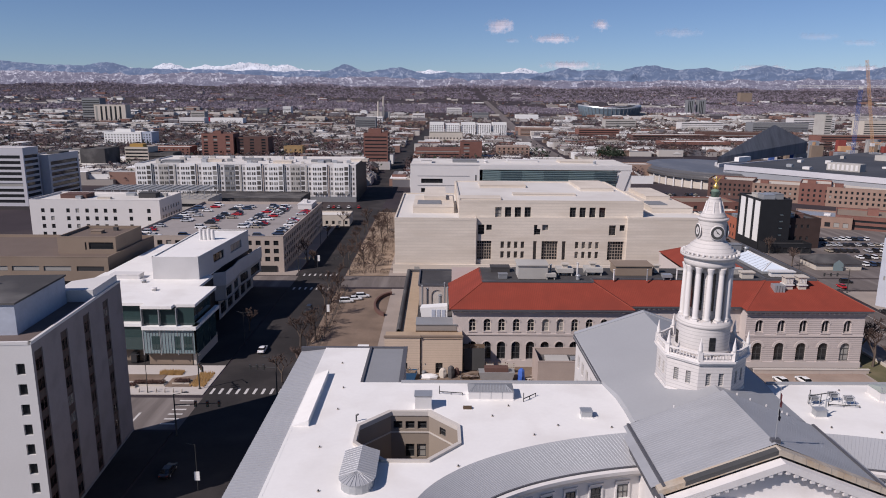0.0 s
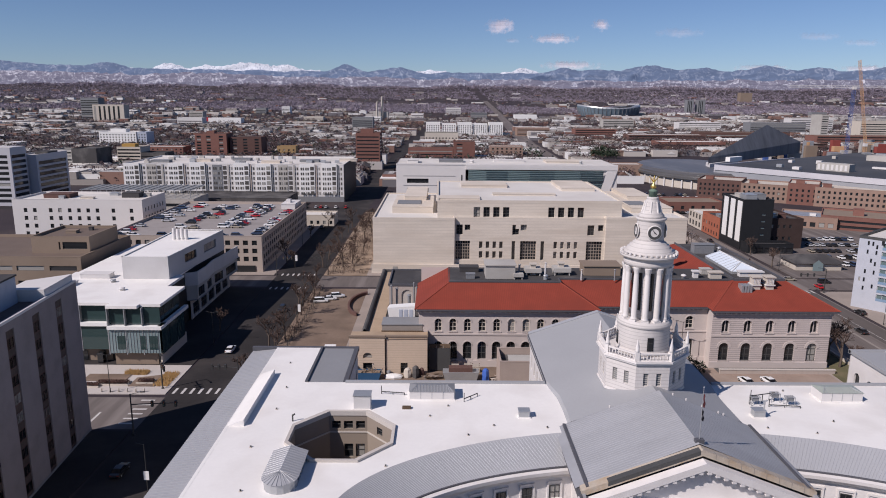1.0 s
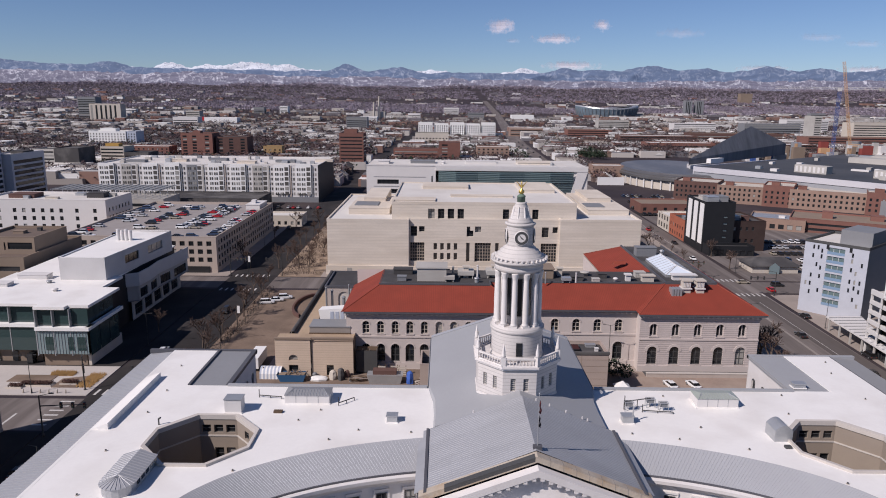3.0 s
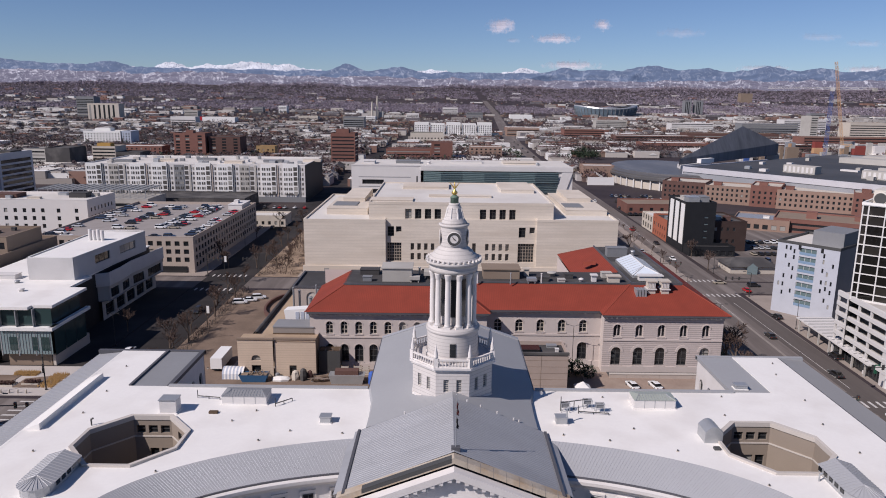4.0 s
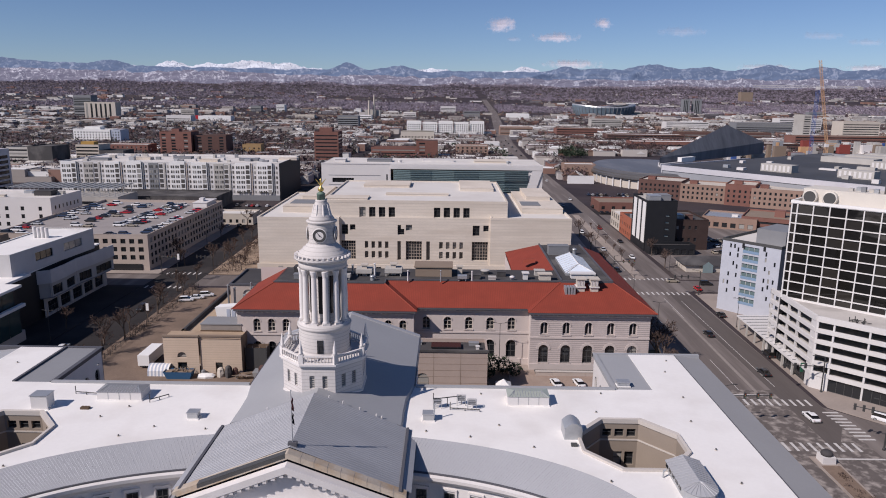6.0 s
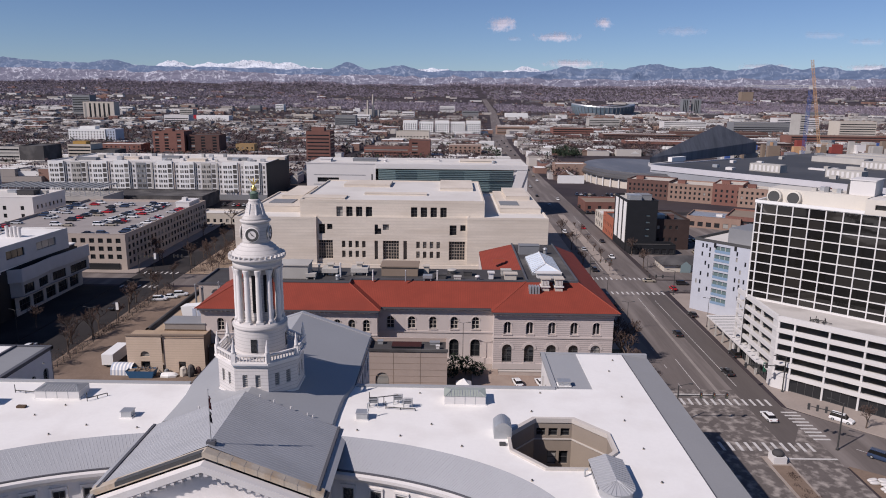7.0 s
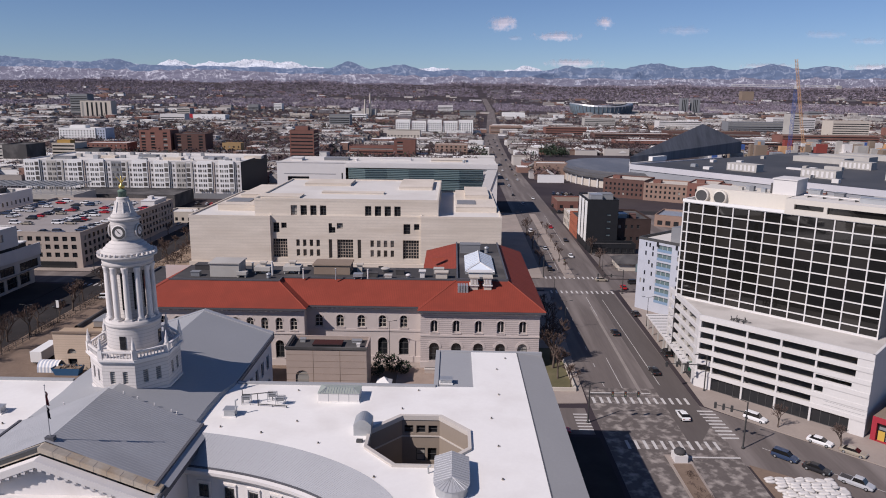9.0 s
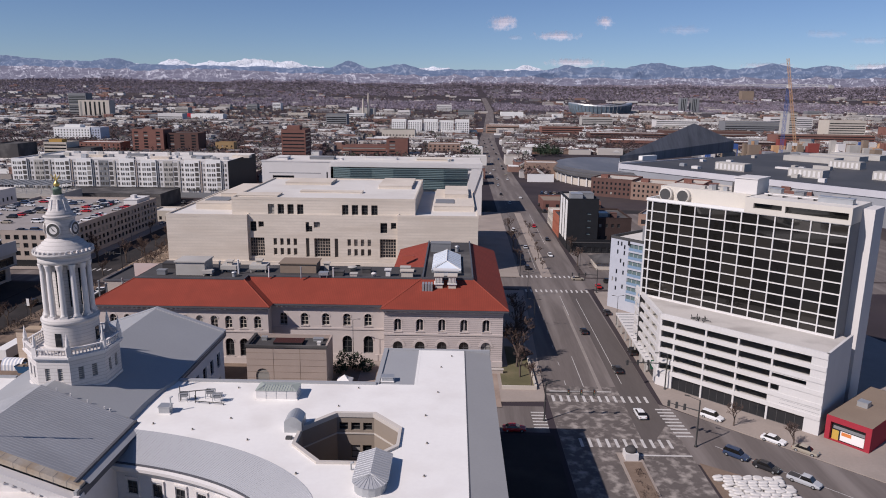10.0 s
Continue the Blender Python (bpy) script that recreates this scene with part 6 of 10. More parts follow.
facade(pale, 22, 23.4, [], "grey_panel", pose(159.8, 213, 0, 0, 0, 90))
facade(pale, 18.4, 23.4, [], "grey_panel", pose(159.8, 235, 0, 0, 0, 180))
bm = bmesh.new()
quad(bm, (141.4, 213, 22.6), (159.8, 213, 22.6), (159.8, 235, 22.6), (141.4, 235, 22.6))
part("roof", bm, "limestone_roof", pale)
coping(pale, 141.4, 159.8, 213, 235, 23.2, "frame_dark", .3, .25)
bm = bmesh.new()
box(bm, 150, 159, 217, 230, 22.6, 27.2)
part("penthouse", bm, "grey_panel", pale)
bm = bmesh.new()
box(bm, 141.6, 159.6, 213.02, 213.3, 0, 2.6)
part("shopfront", bm, "glass_dark", pale)

# the hotel stands askew to the street
pale.matrix_basis = pose(141.9, 214.3, 0, 0, 0, -50) @ pose(-141.4, -213, 0) @ pale.matrix_basis

dark = block("dark_hotel", 142.0, 155.5, 300, 323, 21.8, "black_panel", "charcoal hotel with white vertical panels", "hotel",
             {"front": [(8.6, 10.4, 6.5 + k * 3.0, 7.2 + k * 3.0) for k in range(4)], "right": grid(2, 21, 5, 1.4, 5, 19, 5, 1.3)}, "concrete", units=[(143.5, 301.5, 5, 6, 2.6, "steel"), (148, 305, 6, 7, 2.4, "grey_panel"), (151.5, 314, 3, 5, 1.4, "steel"), (145, 312, 4, 5, 1.6, "concrete")], pane="glass_pale")
for k in range(3):
    bm = bmesh.new()
    box(bm, 141.86, 141.98, 300.8 + k * 7.4, 305.6 + k * 7.4, 3.6, 21.6)
    part("white_panel", bm, "white_paint", dark)
dark2 = block("dark_hotel_wing", 155.7, 171, 303, 330, 13, surf("umber_brick", (0.055, 0.036, 0.032), .2, .4, 4), "lower dark brown wing of the hotel", "building", {"front": grid(1, 10.3, 4, 1.2, 4, 11, 2, 1.6)}, "tar", units=[(158, 310, 4, 5, 1.6, "steel"), (163, 308, 2.5, 3, 2, "brick_brown")])
pod = block("hotel_podium", 142.3, 162, 292, 299.8, 3.4, "black_panel", "low charcoal podium with fenced terrace", "podium", {"front": grid(1, 19, 6, 2.2, .6, 2.8, 1, 2.0)}, "tar", parapet=1.0)
low1 = block("orange_brick_shop", 142.2, 156, 324, 346, 9.4, surf("orange_brick", (.34, .115, .07), .1), "two-storey orange brick shop", "shop", {"left": grid(1.5, 20, 6, 1.5, 1, 6.6, 2, 1.8)}, "tar", units=[(144, 330, 4, 4, 1.4, "steel")])
low2 = block("cream_shop", 142.4, 157, 347, 366, 7.4, "conc_warm", "cream two-storey shop with arched windows", "shop", {"left": grid(1.5, 17, 4, 2.4, 1, 7.6, 2, 2.6), "front": grid(1, 14, 4, 1.6, 1, 7.5, 2, 1.8)}, "limestone_roof")
cafe = thing("low_pavilion", 158, 268, 0, "low grey-roofed pavilion with glass gable", "pavilion")
bm = bmesh.new()
box(bm, 148, 166, 262, 274, 0, 3.0)
part("wall", bm, "conc_warm", cafe)
bm = bmesh.new()
v = [bm.verts.new(p) for p in ((147, 261, 3), (167, 261, 3), (167, 275, 3), (147, 275, 3), (151, 268, 5.4), (163, 268, 5.4))]
for f in ((0, 1, 5, 4), (1, 2, 5), (2, 3, 4, 5), (3, 0, 4)):
    bm.faces.new([v[i] for i in f])
part("roof", bm, "tar", cafe)
bm = bmesh.new()
v = [bm.verts.new(p) for p in ((154, 260.6, .2), (158, 260.6, .2), (158, 260.6, 3.0), (156, 260.6, 4.6), (154, 260.6, 3.0))]
bm.faces.new(v)
part("glass_gable", bm, "glass_pale", cafe)

# ---------------------------------------------------------------- south side of the street
office = thing("office_tower", -70, 108, 0, "pale precast office tower with dark vertical window strips", "office tower")
OM = pose(-57.2, 92.3, 0, 0, 0, 94.7)
OL = 34.0
M["strip"] = surf("mottled_brown_spandrel", (0.075, 0.056, 0.05), .4, 1.0, 4, .6)
hs = [(.6 + k * 8.2, 3.0 + k * 8.2, .2, 29.0) for k in range(5)]
# street side toned darker than the front: its shade is in the colour
facade(office, OL, 30.4, [o for o in hs if o[1] < OL], surf("shade_mauve_precast", (0.25, 0.222, 0.222), .08, .2, 3, stain=.5, stain_col=(.185, .162, .16), stain_scale=.25), OM, .2)
for o in hs:
    if o[1] > OL:
        continue
    bm = bmesh.new()
    quad(bm, (o[0], .18, o[2]), (o[1], .18, o[2]), (o[1], .18, o[3]), (o[0], .18, o[3]))
    part("window_strip", bm, M["strip"], office, "", OM)
    wm = window_mesh(2.0, 1.9, 2, 1, "brick_brown", "glass_dark")
    for j in range(9):
        piece("window", wm, office, OM @ pose(o[0] + .2, .1, 1 + j * 3.1))
bm = bmesh.new()
box(bm, 0, OL, -.06, .02, -.2, .6)
part("plinth", bm, "grey_panel", office, "", OM)
FM = pose(-57.2, 92.3, 0, 0, 0, 4.7) @ pose(-30, 0, 0)
hs = [(u, u + 1.2, 1 + j * 3.1, 2.7 + j * 3.1) for j in range(9) for u in (17.0, 27.6)]
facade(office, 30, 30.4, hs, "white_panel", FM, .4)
glaze(office, hs, FM, .4, 1, 1)
# the plan narrows: a short far side and an unseen back wall, slanted to fit the cast shadow
facade(office, 12, 30.4, [], "white_panel", FM @ pose(0, 12, 0, 0, 0, -90))
facade(office, 37.2, 30.4, [], "white_panel", FM @ pose(30, OL, 0, 0, 0, 216.25))
bm = bmesh.new()
quad(bm, (0, 0, 29.9), (30, 0, 29.9), (30, OL, 29.9), (0, 12, 29.9))
# gravel darkened to carry the shadow of the penthouse
part("roof", bm, surf("shadow_toned_gravel", (.14, .11, .1), .15, .3, 3), office, "", FM)
bm = bmesh.new()
prism(bm, [(6, 5.5), (25.5, 5.5), (25.5, 22), (16, 22), (6, 14)], 29.9, 34.6)
# blue-grey puts the shade of the penthouse's side into its colour
part("penthouse", bm, surf("shade_blue_render", (.40, .43, .49), .12, .3, 2, .8, stain=.4, stain_col=(.3, .32, .38), stain_scale=.4), office, "", FM)
bm = bmesh.new()
prism(bm, [(5.8, 5.3), (25.7, 5.3), (25.7, 22.2), (15.8, 22.2), (5.8, 14.2)], 34.6, 34.9)
part("penthouse_roof", bm, "tar", office, "", FM)
bm = bmesh.new()
prism(bm, [(23.6, 22.5), (29.7, 22.5), (29.7, 33.4), (23.6, 28.9)], 29.9, 32.0)
part("parapet_screen", bm, "white_panel", office, "", FM)
bm = bmesh.new()
box(bm, 29.6, 30.05, -.05, OL, 30.3, 30.75)
box(bm, 0, 30, -.05, .4, 30.3, 30.75)
part("coping", bm, "white_panel", office, "", FM)
bm = bmesh.new()
tube(bm, (14, 12, 34.9), (14, 12, 36.0), .5, n=10)
tube(bm, (17, 16, 34.9), (17, 16, 35.9), .35, n=8)
part("flue", bm, "steel", office, "", FM)

# glass-cornered museum-like building
gb = thing("glass_corner_building", -75, 195, 0, "white-roofed building with dark green glass corner and pale glass panels", "office building")
gs = [(-95, -71.3, 161.6, 15.4), (-71.3, -58.8, 159.0, 15.4)]
for (x0, x1, y, z) in gs:
    n = 3
    for f, (z0, z1) in enumerate(((10.6, 14.9), (3.6, 9.6))):
        for k in range(n):
            a, b_ = x0 + (x1 - x0) * k / n, x0 + (x1 - x0) * (k + 1) / n
            bm = bmesh.new()
            quad(bm, (a + .1, y + (.9 if f == 0 else 0), z0), (b_ - .1, y + (.9 if f == 0 else 0), z0), (b_ - .1, y + (.9 if f == 0 else 0), z1), (a + .1, y + (.9 if f == 0 else 0), z1))
            part("glass_panel", bm, "glass_green" if (f == 0 or x0 < -80) else "glass_pale", gb, "green glass")
            bm = bmesh.new()
            box(bm, a - .1, a + .1, y - .08, y + 1.0, z0 - .4, z1 + .1)
            part("mullion", bm, "steel", gb)
    bm = bmesh.new()
    box(bm, x0, x1 + (.6 if x0 > -80 else 0), y - .6, y + 3, 9.7, 10.5)
    part("ledge", bm, "white_paint", gb)
    bm = bmesh.new()
    box(bm, x0 + .5, x1 - 1.5, y + 1.5, y + 1.9, 0, 3.6)
    part("stone_base", bm, "tan_wall", gb)
    bm = bmesh.new()
    prism(bm, [(x0, y - .3), (-63.8, y - .3), (-63.8, y + 1.4), (x1, y + 1.4), (x1, 177), (-63.4, 177), (-63.4, 189), (x0, 189)] if x0 > -80 else [(x0, y - .3), (x1, y - .3), (x1, y + 30), (x0, y + 30)], 14.9, 15.6)
    part("roof_slab", bm, "membrane", gb, "white roof")
for k in range(7):
    bm = bmesh.new()
    box(bm, -94 + k * 4.6, -92.6 + k * 4.6, 161.0 if k > 3 else 162.8, 162.9, .3, 2.8)
    part("base_opening", bm, "glass_dark", gb)
for k in range(3):
    bm = bmesh.new()
    box(bm, (-69.2, -63.6, -61.4)[k], (-67.2, -62.4, -59.5)[k], 158.9, 159.02, 4.6, 8.0)
    part("window", bm, "glass_green", gb)
bm = bmesh.new()
for k in range(17):
    box(bm, -71.2 + k * .74, -71.16 + k * .74, 158.9, 159.0, 3.6, 9.6)
part("panel_joint", bm, "steel", gb)
for f, (z0, z1) in enumerate(((10.6, 14.9), (3.0, 9.6))):
    for k in range(3):
        bm = bmesh.new()
        xx = -58.8 if f else -59.9
        quad(bm, (xx, 160 + k * 5, z0), (xx, 164.8 + k * 5, z0), (xx, 164.8 + k * 5, z1), (xx, 160 + k * 5, z1))
        part("glass_panel", bm, "glass_green" if k < 3 or f else "black_panel", gb)
bm = bmesh.new()
box(bm, -59.4, -58.3, 159, 177, 9.7, 10.5)
part("ledge", bm, "white_paint", gb)
bm = bmesh.new()
box(bm, -60, -59.3, 160.5, 177, 0, 3.0)
part("stone_base", bm, "conc_warm", gb)
bm = bmesh.new()
box(bm, -94.8, -60.2, 163.4, 176.8, 0, 14.9)
box(bm, -94.8, -65.4, 176.8, 232, 0, 14.9)
part("core", bm, "black_panel", gb)
bm = bmesh.new()
box(bm, -95, -65, 189.02, 232, 14.9, 15.3)
part("roof_slab", bm, "membrane", gb, "white roof")
UF, UR, UB, UL = (-78.2, 184.0), (-65.6, 184.0), (-62.8, 224.0), (-78.2, 224.0)
for (p, q, hs) in ((UF, UR, []), (UR, UB, [(10.5, 18.5, 2.4, 4.9), (24, 33.5, 2.4, 4.9)]), (UB, UL, []), (UL, UF, [])):
    w = math.hypot(q[0] - p[0], q[1] - p[1])
    m = pose(*p, 15.3, 0, 0, math.degrees(math.atan2(q[1] - p[1], q[0] - p[0])))
    facade(gb, w, 6.6, hs, "zinc_panel", m, .4)
    glaze(gb, hs, m, .4, 3, 1)
bm = bmesh.new()
quad(bm, *[(x, y, 21.7) for x, y in (UF, UR, UB, UL)])
part("upper_roof", bm, "membrane", gb, "white roof")
bm = bmesh.new()
for p, q in ((UF, UR), (UR, UB), (UB, UL), (UL, UF)):
    dx, dy = q[0] - p[0], q[1] - p[1]
    ln = math.hypot(dx, dy)
    ox, oy = -dy / ln * .35, dx / ln * .35
    prism(bm, [p, q, (q[0] + ox, q[1] + oy), (p[0] + ox, p[1] + oy)], 21.88, 22.0)
part("coping", bm, "white_paint", gb)
for k in range(4):
    bm = bmesh.new()
    tube(bm, (-73.2 + k * 1.25, 209, 21.7), (-73.2 + k * 1.25, 209, 25.2 - .3 * (k % 2)), .52, n=12)
    part("flue", bm, "white_panel", gb)
# terrace wing along the street: a folded parapet over a wall, both coloured down for shade
EDGEX = [(-65.4, 194.6), (-62.3, 196.6), (-62.0, 204), (-62.6, 212), (-61.6, 221), (-61.0, 233)]
for (p, q) in zip(EDGEX, EDGEX[1:]):
    w = math.hypot(q[0] - p[0], q[1] - p[1])
    m = pose(*p, 0, 0, 0, math.degrees(math.atan2(q[1] - p[1], q[0] - p[0])))
    bm = bmesh.new()
    box(bm, -.05, w + .05, 0, .35, 10.6, 14.6)
    part("folded_parapet", bm, "zinc_panel", gb, "", m)
    hs = [(1.2, w - 1.4, 6.6, 9.4)] if w > 6 else []
    facade(gb, w, 4.4, [(o[0], o[1], o[2] - 6.2, o[3] - 6.2) for o in hs], "concrete", m @ pose(0, .5, 6.2), .3)
    glaze(gb, [(o[0], o[1], o[2] - 6.2, o[3] - 6.2) for o in hs], m @ pose(0, .5, 6.2), .3, 3, 1)
hs = [(2 + k * 7, 7.4 + k * 7, 1.0, 4.6) for k in range(5)]
facade(gb, 38, 6.2, hs, "concrete", pose(-64.6, 195.5, 0, 0, 0, 90), .4)
glaze(gb, hs, pose(-64.6, 195.5, 0, 0, 0, 90), .4, 3, 2)
bm = bmesh.new()
prism(bm, [(-65.2, 195), (-62.5, 197), (-62.3, 204), (-62.9, 212), (-61.9, 221), (-61.3, 233), (-65.4, 233)], 11.6, 12.0)
prism(bm, [(-65.2, 195), (-62.5, 197), (-62.3, 204), (-62.9, 212), (-61.9, 221), (-61.3, 233), (-65.4, 233)], 6.0, 6.25)
part("terrace", bm, "grey_panel", gb)
roof_units(gb, [("box", -92, 176, 4, 3, .8, "white_panel"), ("box", -90, 184, 8, 3, 1.2, "white_panel"), ("fan", -74, 172, 1.2, 1.2, .8, "white_panel"), ("fan", -80, 180, 1.2, 1.2, .8, "steel")], 15.6)

M["tan_roof"] = surf("brown_gravel_roof", (0.15, 0.115, 0.095), .12, .2, 3)
M["teal_panel"] = surf("pale_teal_panel", (.3, .33, .33), .05)
# tan stepped building
tan = block("tan_building", -165, -99, 202, 236, 16.8, "tan_wall", "stepped tan concrete building with dark strip openings", "building",
            {"front": [(u, u + 8.2, z, z + 1.5) for u in (7.5, 17.5, 27.5, 37, 46.5, 56.4) for z in (4.0, 8.6, 13.2)], "right": []}, M["tan_roof"])
tan2 = block("tan_building_upper", -118, -100, 210, 229, 21.4, "tan_wall", "upper tan concrete block with roof units", "building", {"front": [(9.6, 17.2, 18.2, 20.4), (8.4, 8.9, 18.0, 20.4)]}, M["tan_roof"], units=[(-112, 219, 3.4, 2.4, .8, "tan_wall"), (-107, 224, 1.2, 1.2, 1.0, "tar")])

# white block with square windows
white = block("white_block", -185.5, -126.6, 311, 338, 18.2, surf("white_render", (0.61, 0.585, 0.565), .05, .2, 3, .8), "white rendered block with small square windows", "apartment building",
              {"front": [(c, c + 1.6, z, z + 1.9) for c in (5, 9.2, 16.4, 20.6, 25, 29.2, 33.4, 37.6, 44.8, 53) for z in (2.2, 5.8, 9.4, 13.0)], "right": grid(3, 24, 7, 1.3, 2.2, 15, 4, 1.9)}, "limestone_roof", units=[(-176, 320, 12, 8, 1.8, "brick_brown"), (-141, 323, 8, 6, 2.2, "tar"), (-158, 318, 6, 2, .8, "conc_warm"), (-168, 318, 2.4, 2, 1.3, "steel"), (-150, 330, 4, 3, 1.2, "steel"), (-133, 328, 3, 2.4, 1.4, "concrete")])

# parking building with cars on its roof
pk = {"front": grid(1.6, 57, 17, 1.9, 4.2, 12.2, 3, 1.8), "right": grid(2.2, 86, 25, 1.9, 1.8, 12.2, 4, 1.8)}
PZ = 12.9
parking = block("parking_building", -117, -58.2, 254, 342, PZ, surf("pinkish_beige_precast", (0.41, 0.345, 0.30), .08, .2, 3, .85), "beige parking building with square openings and cars on its roof", "parking building", pk, surf("pinkish_deck", (0.30, 0.272, 0.26), .12, .1, 1.5, .9, stain=.5, stain_col=(.2, .18, .17), stain_scale=.1), parapet=1.0)
bm = bmesh.new()
box(bm, -67, -60.5, 326, 340, PZ, PZ + 2.2)
box(bm, -67.2, -60.3, 325.8, 340.2, PZ + 2.2, PZ + 2.45)
box(bm, -65.4, -63.4, 330, 333, PZ + 2.4, PZ + 4)
part("stair_house", bm, "white_panel", parking)
bm = bmesh.new()
box(bm, -84, -61, 253.6, 254.0, .2, 2.6)
part("shopfront", bm, "glass_dark", parking)

# long white and grey apartment block
apt = block("apartment_block", -192, -52.5, 438, 500, 23, "white_panel", "long white and grey apartment block with balconies", "apartment building",
            {}, "limestone_roof", units=[(-180 + k * 24, 452 + (k % 3) * 9, 12, 6, 1.5, "limestone" if k % 2 else "grey_panel") for k in range(6)])
random.seed(9)
for c in range(10):
    x = -191 + c * 13.85
    if c % 3 == 1:
        bm = bmesh.new()
        box(bm, x, x + 6.2, 437.8, 438.05, 3.5, 23.2)
        part("wall_panel", bm, "concrete" if c % 2 else "grey_panel", apt)
    else:
        bm = bmesh.new()
        box(bm, x, x + 9.5, 437.2, 438.05, 5.5, 23.9 + .7 * (c % 2))
        part("bay", bm, "white_paint", apt)
    y = 437.15 if c % 3 != 1 else 437.75
    for f in range(6):
        z = 4.6 + f * 3.1
        for u, w in ((.6, .9), (1.9, .9), (3.6, .9), (4.9, .9), (6.7, 2.3), (10.2, 1.0), (11.8, 1.0)):
            yy = y if (u < 9 and (c % 3 != 1 or u < 5)) else 437.95
            if u + w > 9.5 and u < 9:
                continue
            piece("balcony" if w > 2 else "window", window_mesh(w, 2.3 if w > 2 else 1.7, 1, 1, "", "glass_mid"), apt, pose(x + u, yy - .12, z))
for c in range(28):
    bm = bmesh.new()
    x = -188 + c * 4.7 + random.uniform(-1, 1)
    yy = random.uniform(444, 492)
    box(bm, x, x + random.uniform(1.5, 4), yy, yy + random.uniform(1.5, 4), 23, 23.6 + random.uniform(.6, 1.8))
    part("roof_unit", bm, random.choice(("steel", "grey_panel", "white_panel", "concrete")), apt)
for c in range(10):
    x = -191 + c * 13.85 + 9.6
    bm = bmesh.new()
    box(bm, x, x + 1.1, 437.6, 438.05, 3.5, 23.3)
    part("wall_panel", bm, ("grey_panel", "concrete", "tan_pale")[c % 3], apt)
bm = bmesh.new()
box(bm, -192, -52.5, 437.7, 438.05, 0, 3.4)
part("ground_storey", bm, "grey_panel", apt)
for f in range(6):
    for k in range(12):
        piece("window", window_mesh(1.8, 2.0, 1, 1, "", "glass_dark"), apt, pose(-52.44, 441 + k * 4.9, 4.4 + f * 3.1, 0, 0, 90) @ pose(0, -.1, 0))
# black sheet over the north end carries that side's shade
bm = bmesh.new()
box(bm, -52.45, -52.3, 438, 500, 0, 23.6)
part("wall_panel", bm, "black_panel", apt)
low = block("low_shop", -66, -46, 352, 366, 5, "conc_warm", "single-storey cream shop beside a lot", "shop", {"front": grid(1, 19, 6, 1.4, 1, 3, 1, 1.8)}, "limestone_roof")
dk = block("dark_low_building", -150, -80, 398, 428, 7, "tar", "low dark flat-roofed shed", "building", {}, "tar")
dk2 = block("mid_parking", -190, -125, 372, 396, 10, "concrete", "grey parking structure with pergola frames", "parking building", {"front": [(2, 62, 6.5, 8.2)]}, "concrete")
M["office_pale"] = surf("pale_lavender_panel", (0.46, 0.455, 0.48), .06, .2, 3, .7)
off1 = block("striped_office", -320, -246, 412, 428, 34, "office_pale", "pale office with dark window bands", "office building", {"front": [(1, 72, 2 + k * 3.3, 3.9 + k * 3.3) for k in range(9)], "right": [(1, 15, 2 + k * 3.3, 3.9 + k * 3.3) for k in range(9)]}, "limestone_roof", units=[(-300, 415, 22, 10, 4, "office_pale")])
off2 = block("grey_office", -254, -241.3, 430, 466, 28.5, "office_pale", "blue-grey office with small windows", "office building", {"front": [(2.2, 4.8, 3 + k * 3.4, 4.6 + k * 3.4) for k in range(7)], "right": [(2, 34, 2.4 + k * 3.4, 4.6 + k * 3.4) for k in range(7)]}, "limestone_roof", units=[(-250, 444, 8, 12, 1.6, "tar")])

# steel pergola frames over the middle parking deck
perg = thing("steel_pergola", -160, 396, 10, "grey steel lattice pergola on a parking deck", "pergola")
bm = bmesh.new()
box(bm, -.12, .12, -.12, .12, 0, 5.0)
pm_ = meshed("post", bm, "steel")
for i in range(8):
    for j in range(3):
        piece("post", pm_, perg, pose(-186 + i * 8.4, 374 + j * 10, 10.2))
for j in range(11):
    bm = bmesh.new()
    box(bm, -187, -126, 373.6 + j * 2.1, 373.9 + j * 2.1, 15.2, 15.5)
    part("beam", bm, "steel", perg)
for i in range(15):
    bm = bmesh.new()
    box(bm, -186.2 + i * 4.2, -185.9 + i * 4.2, 373, 396, 15.5, 15.75)
    part("cross_beam", bm, "grey_panel", perg)


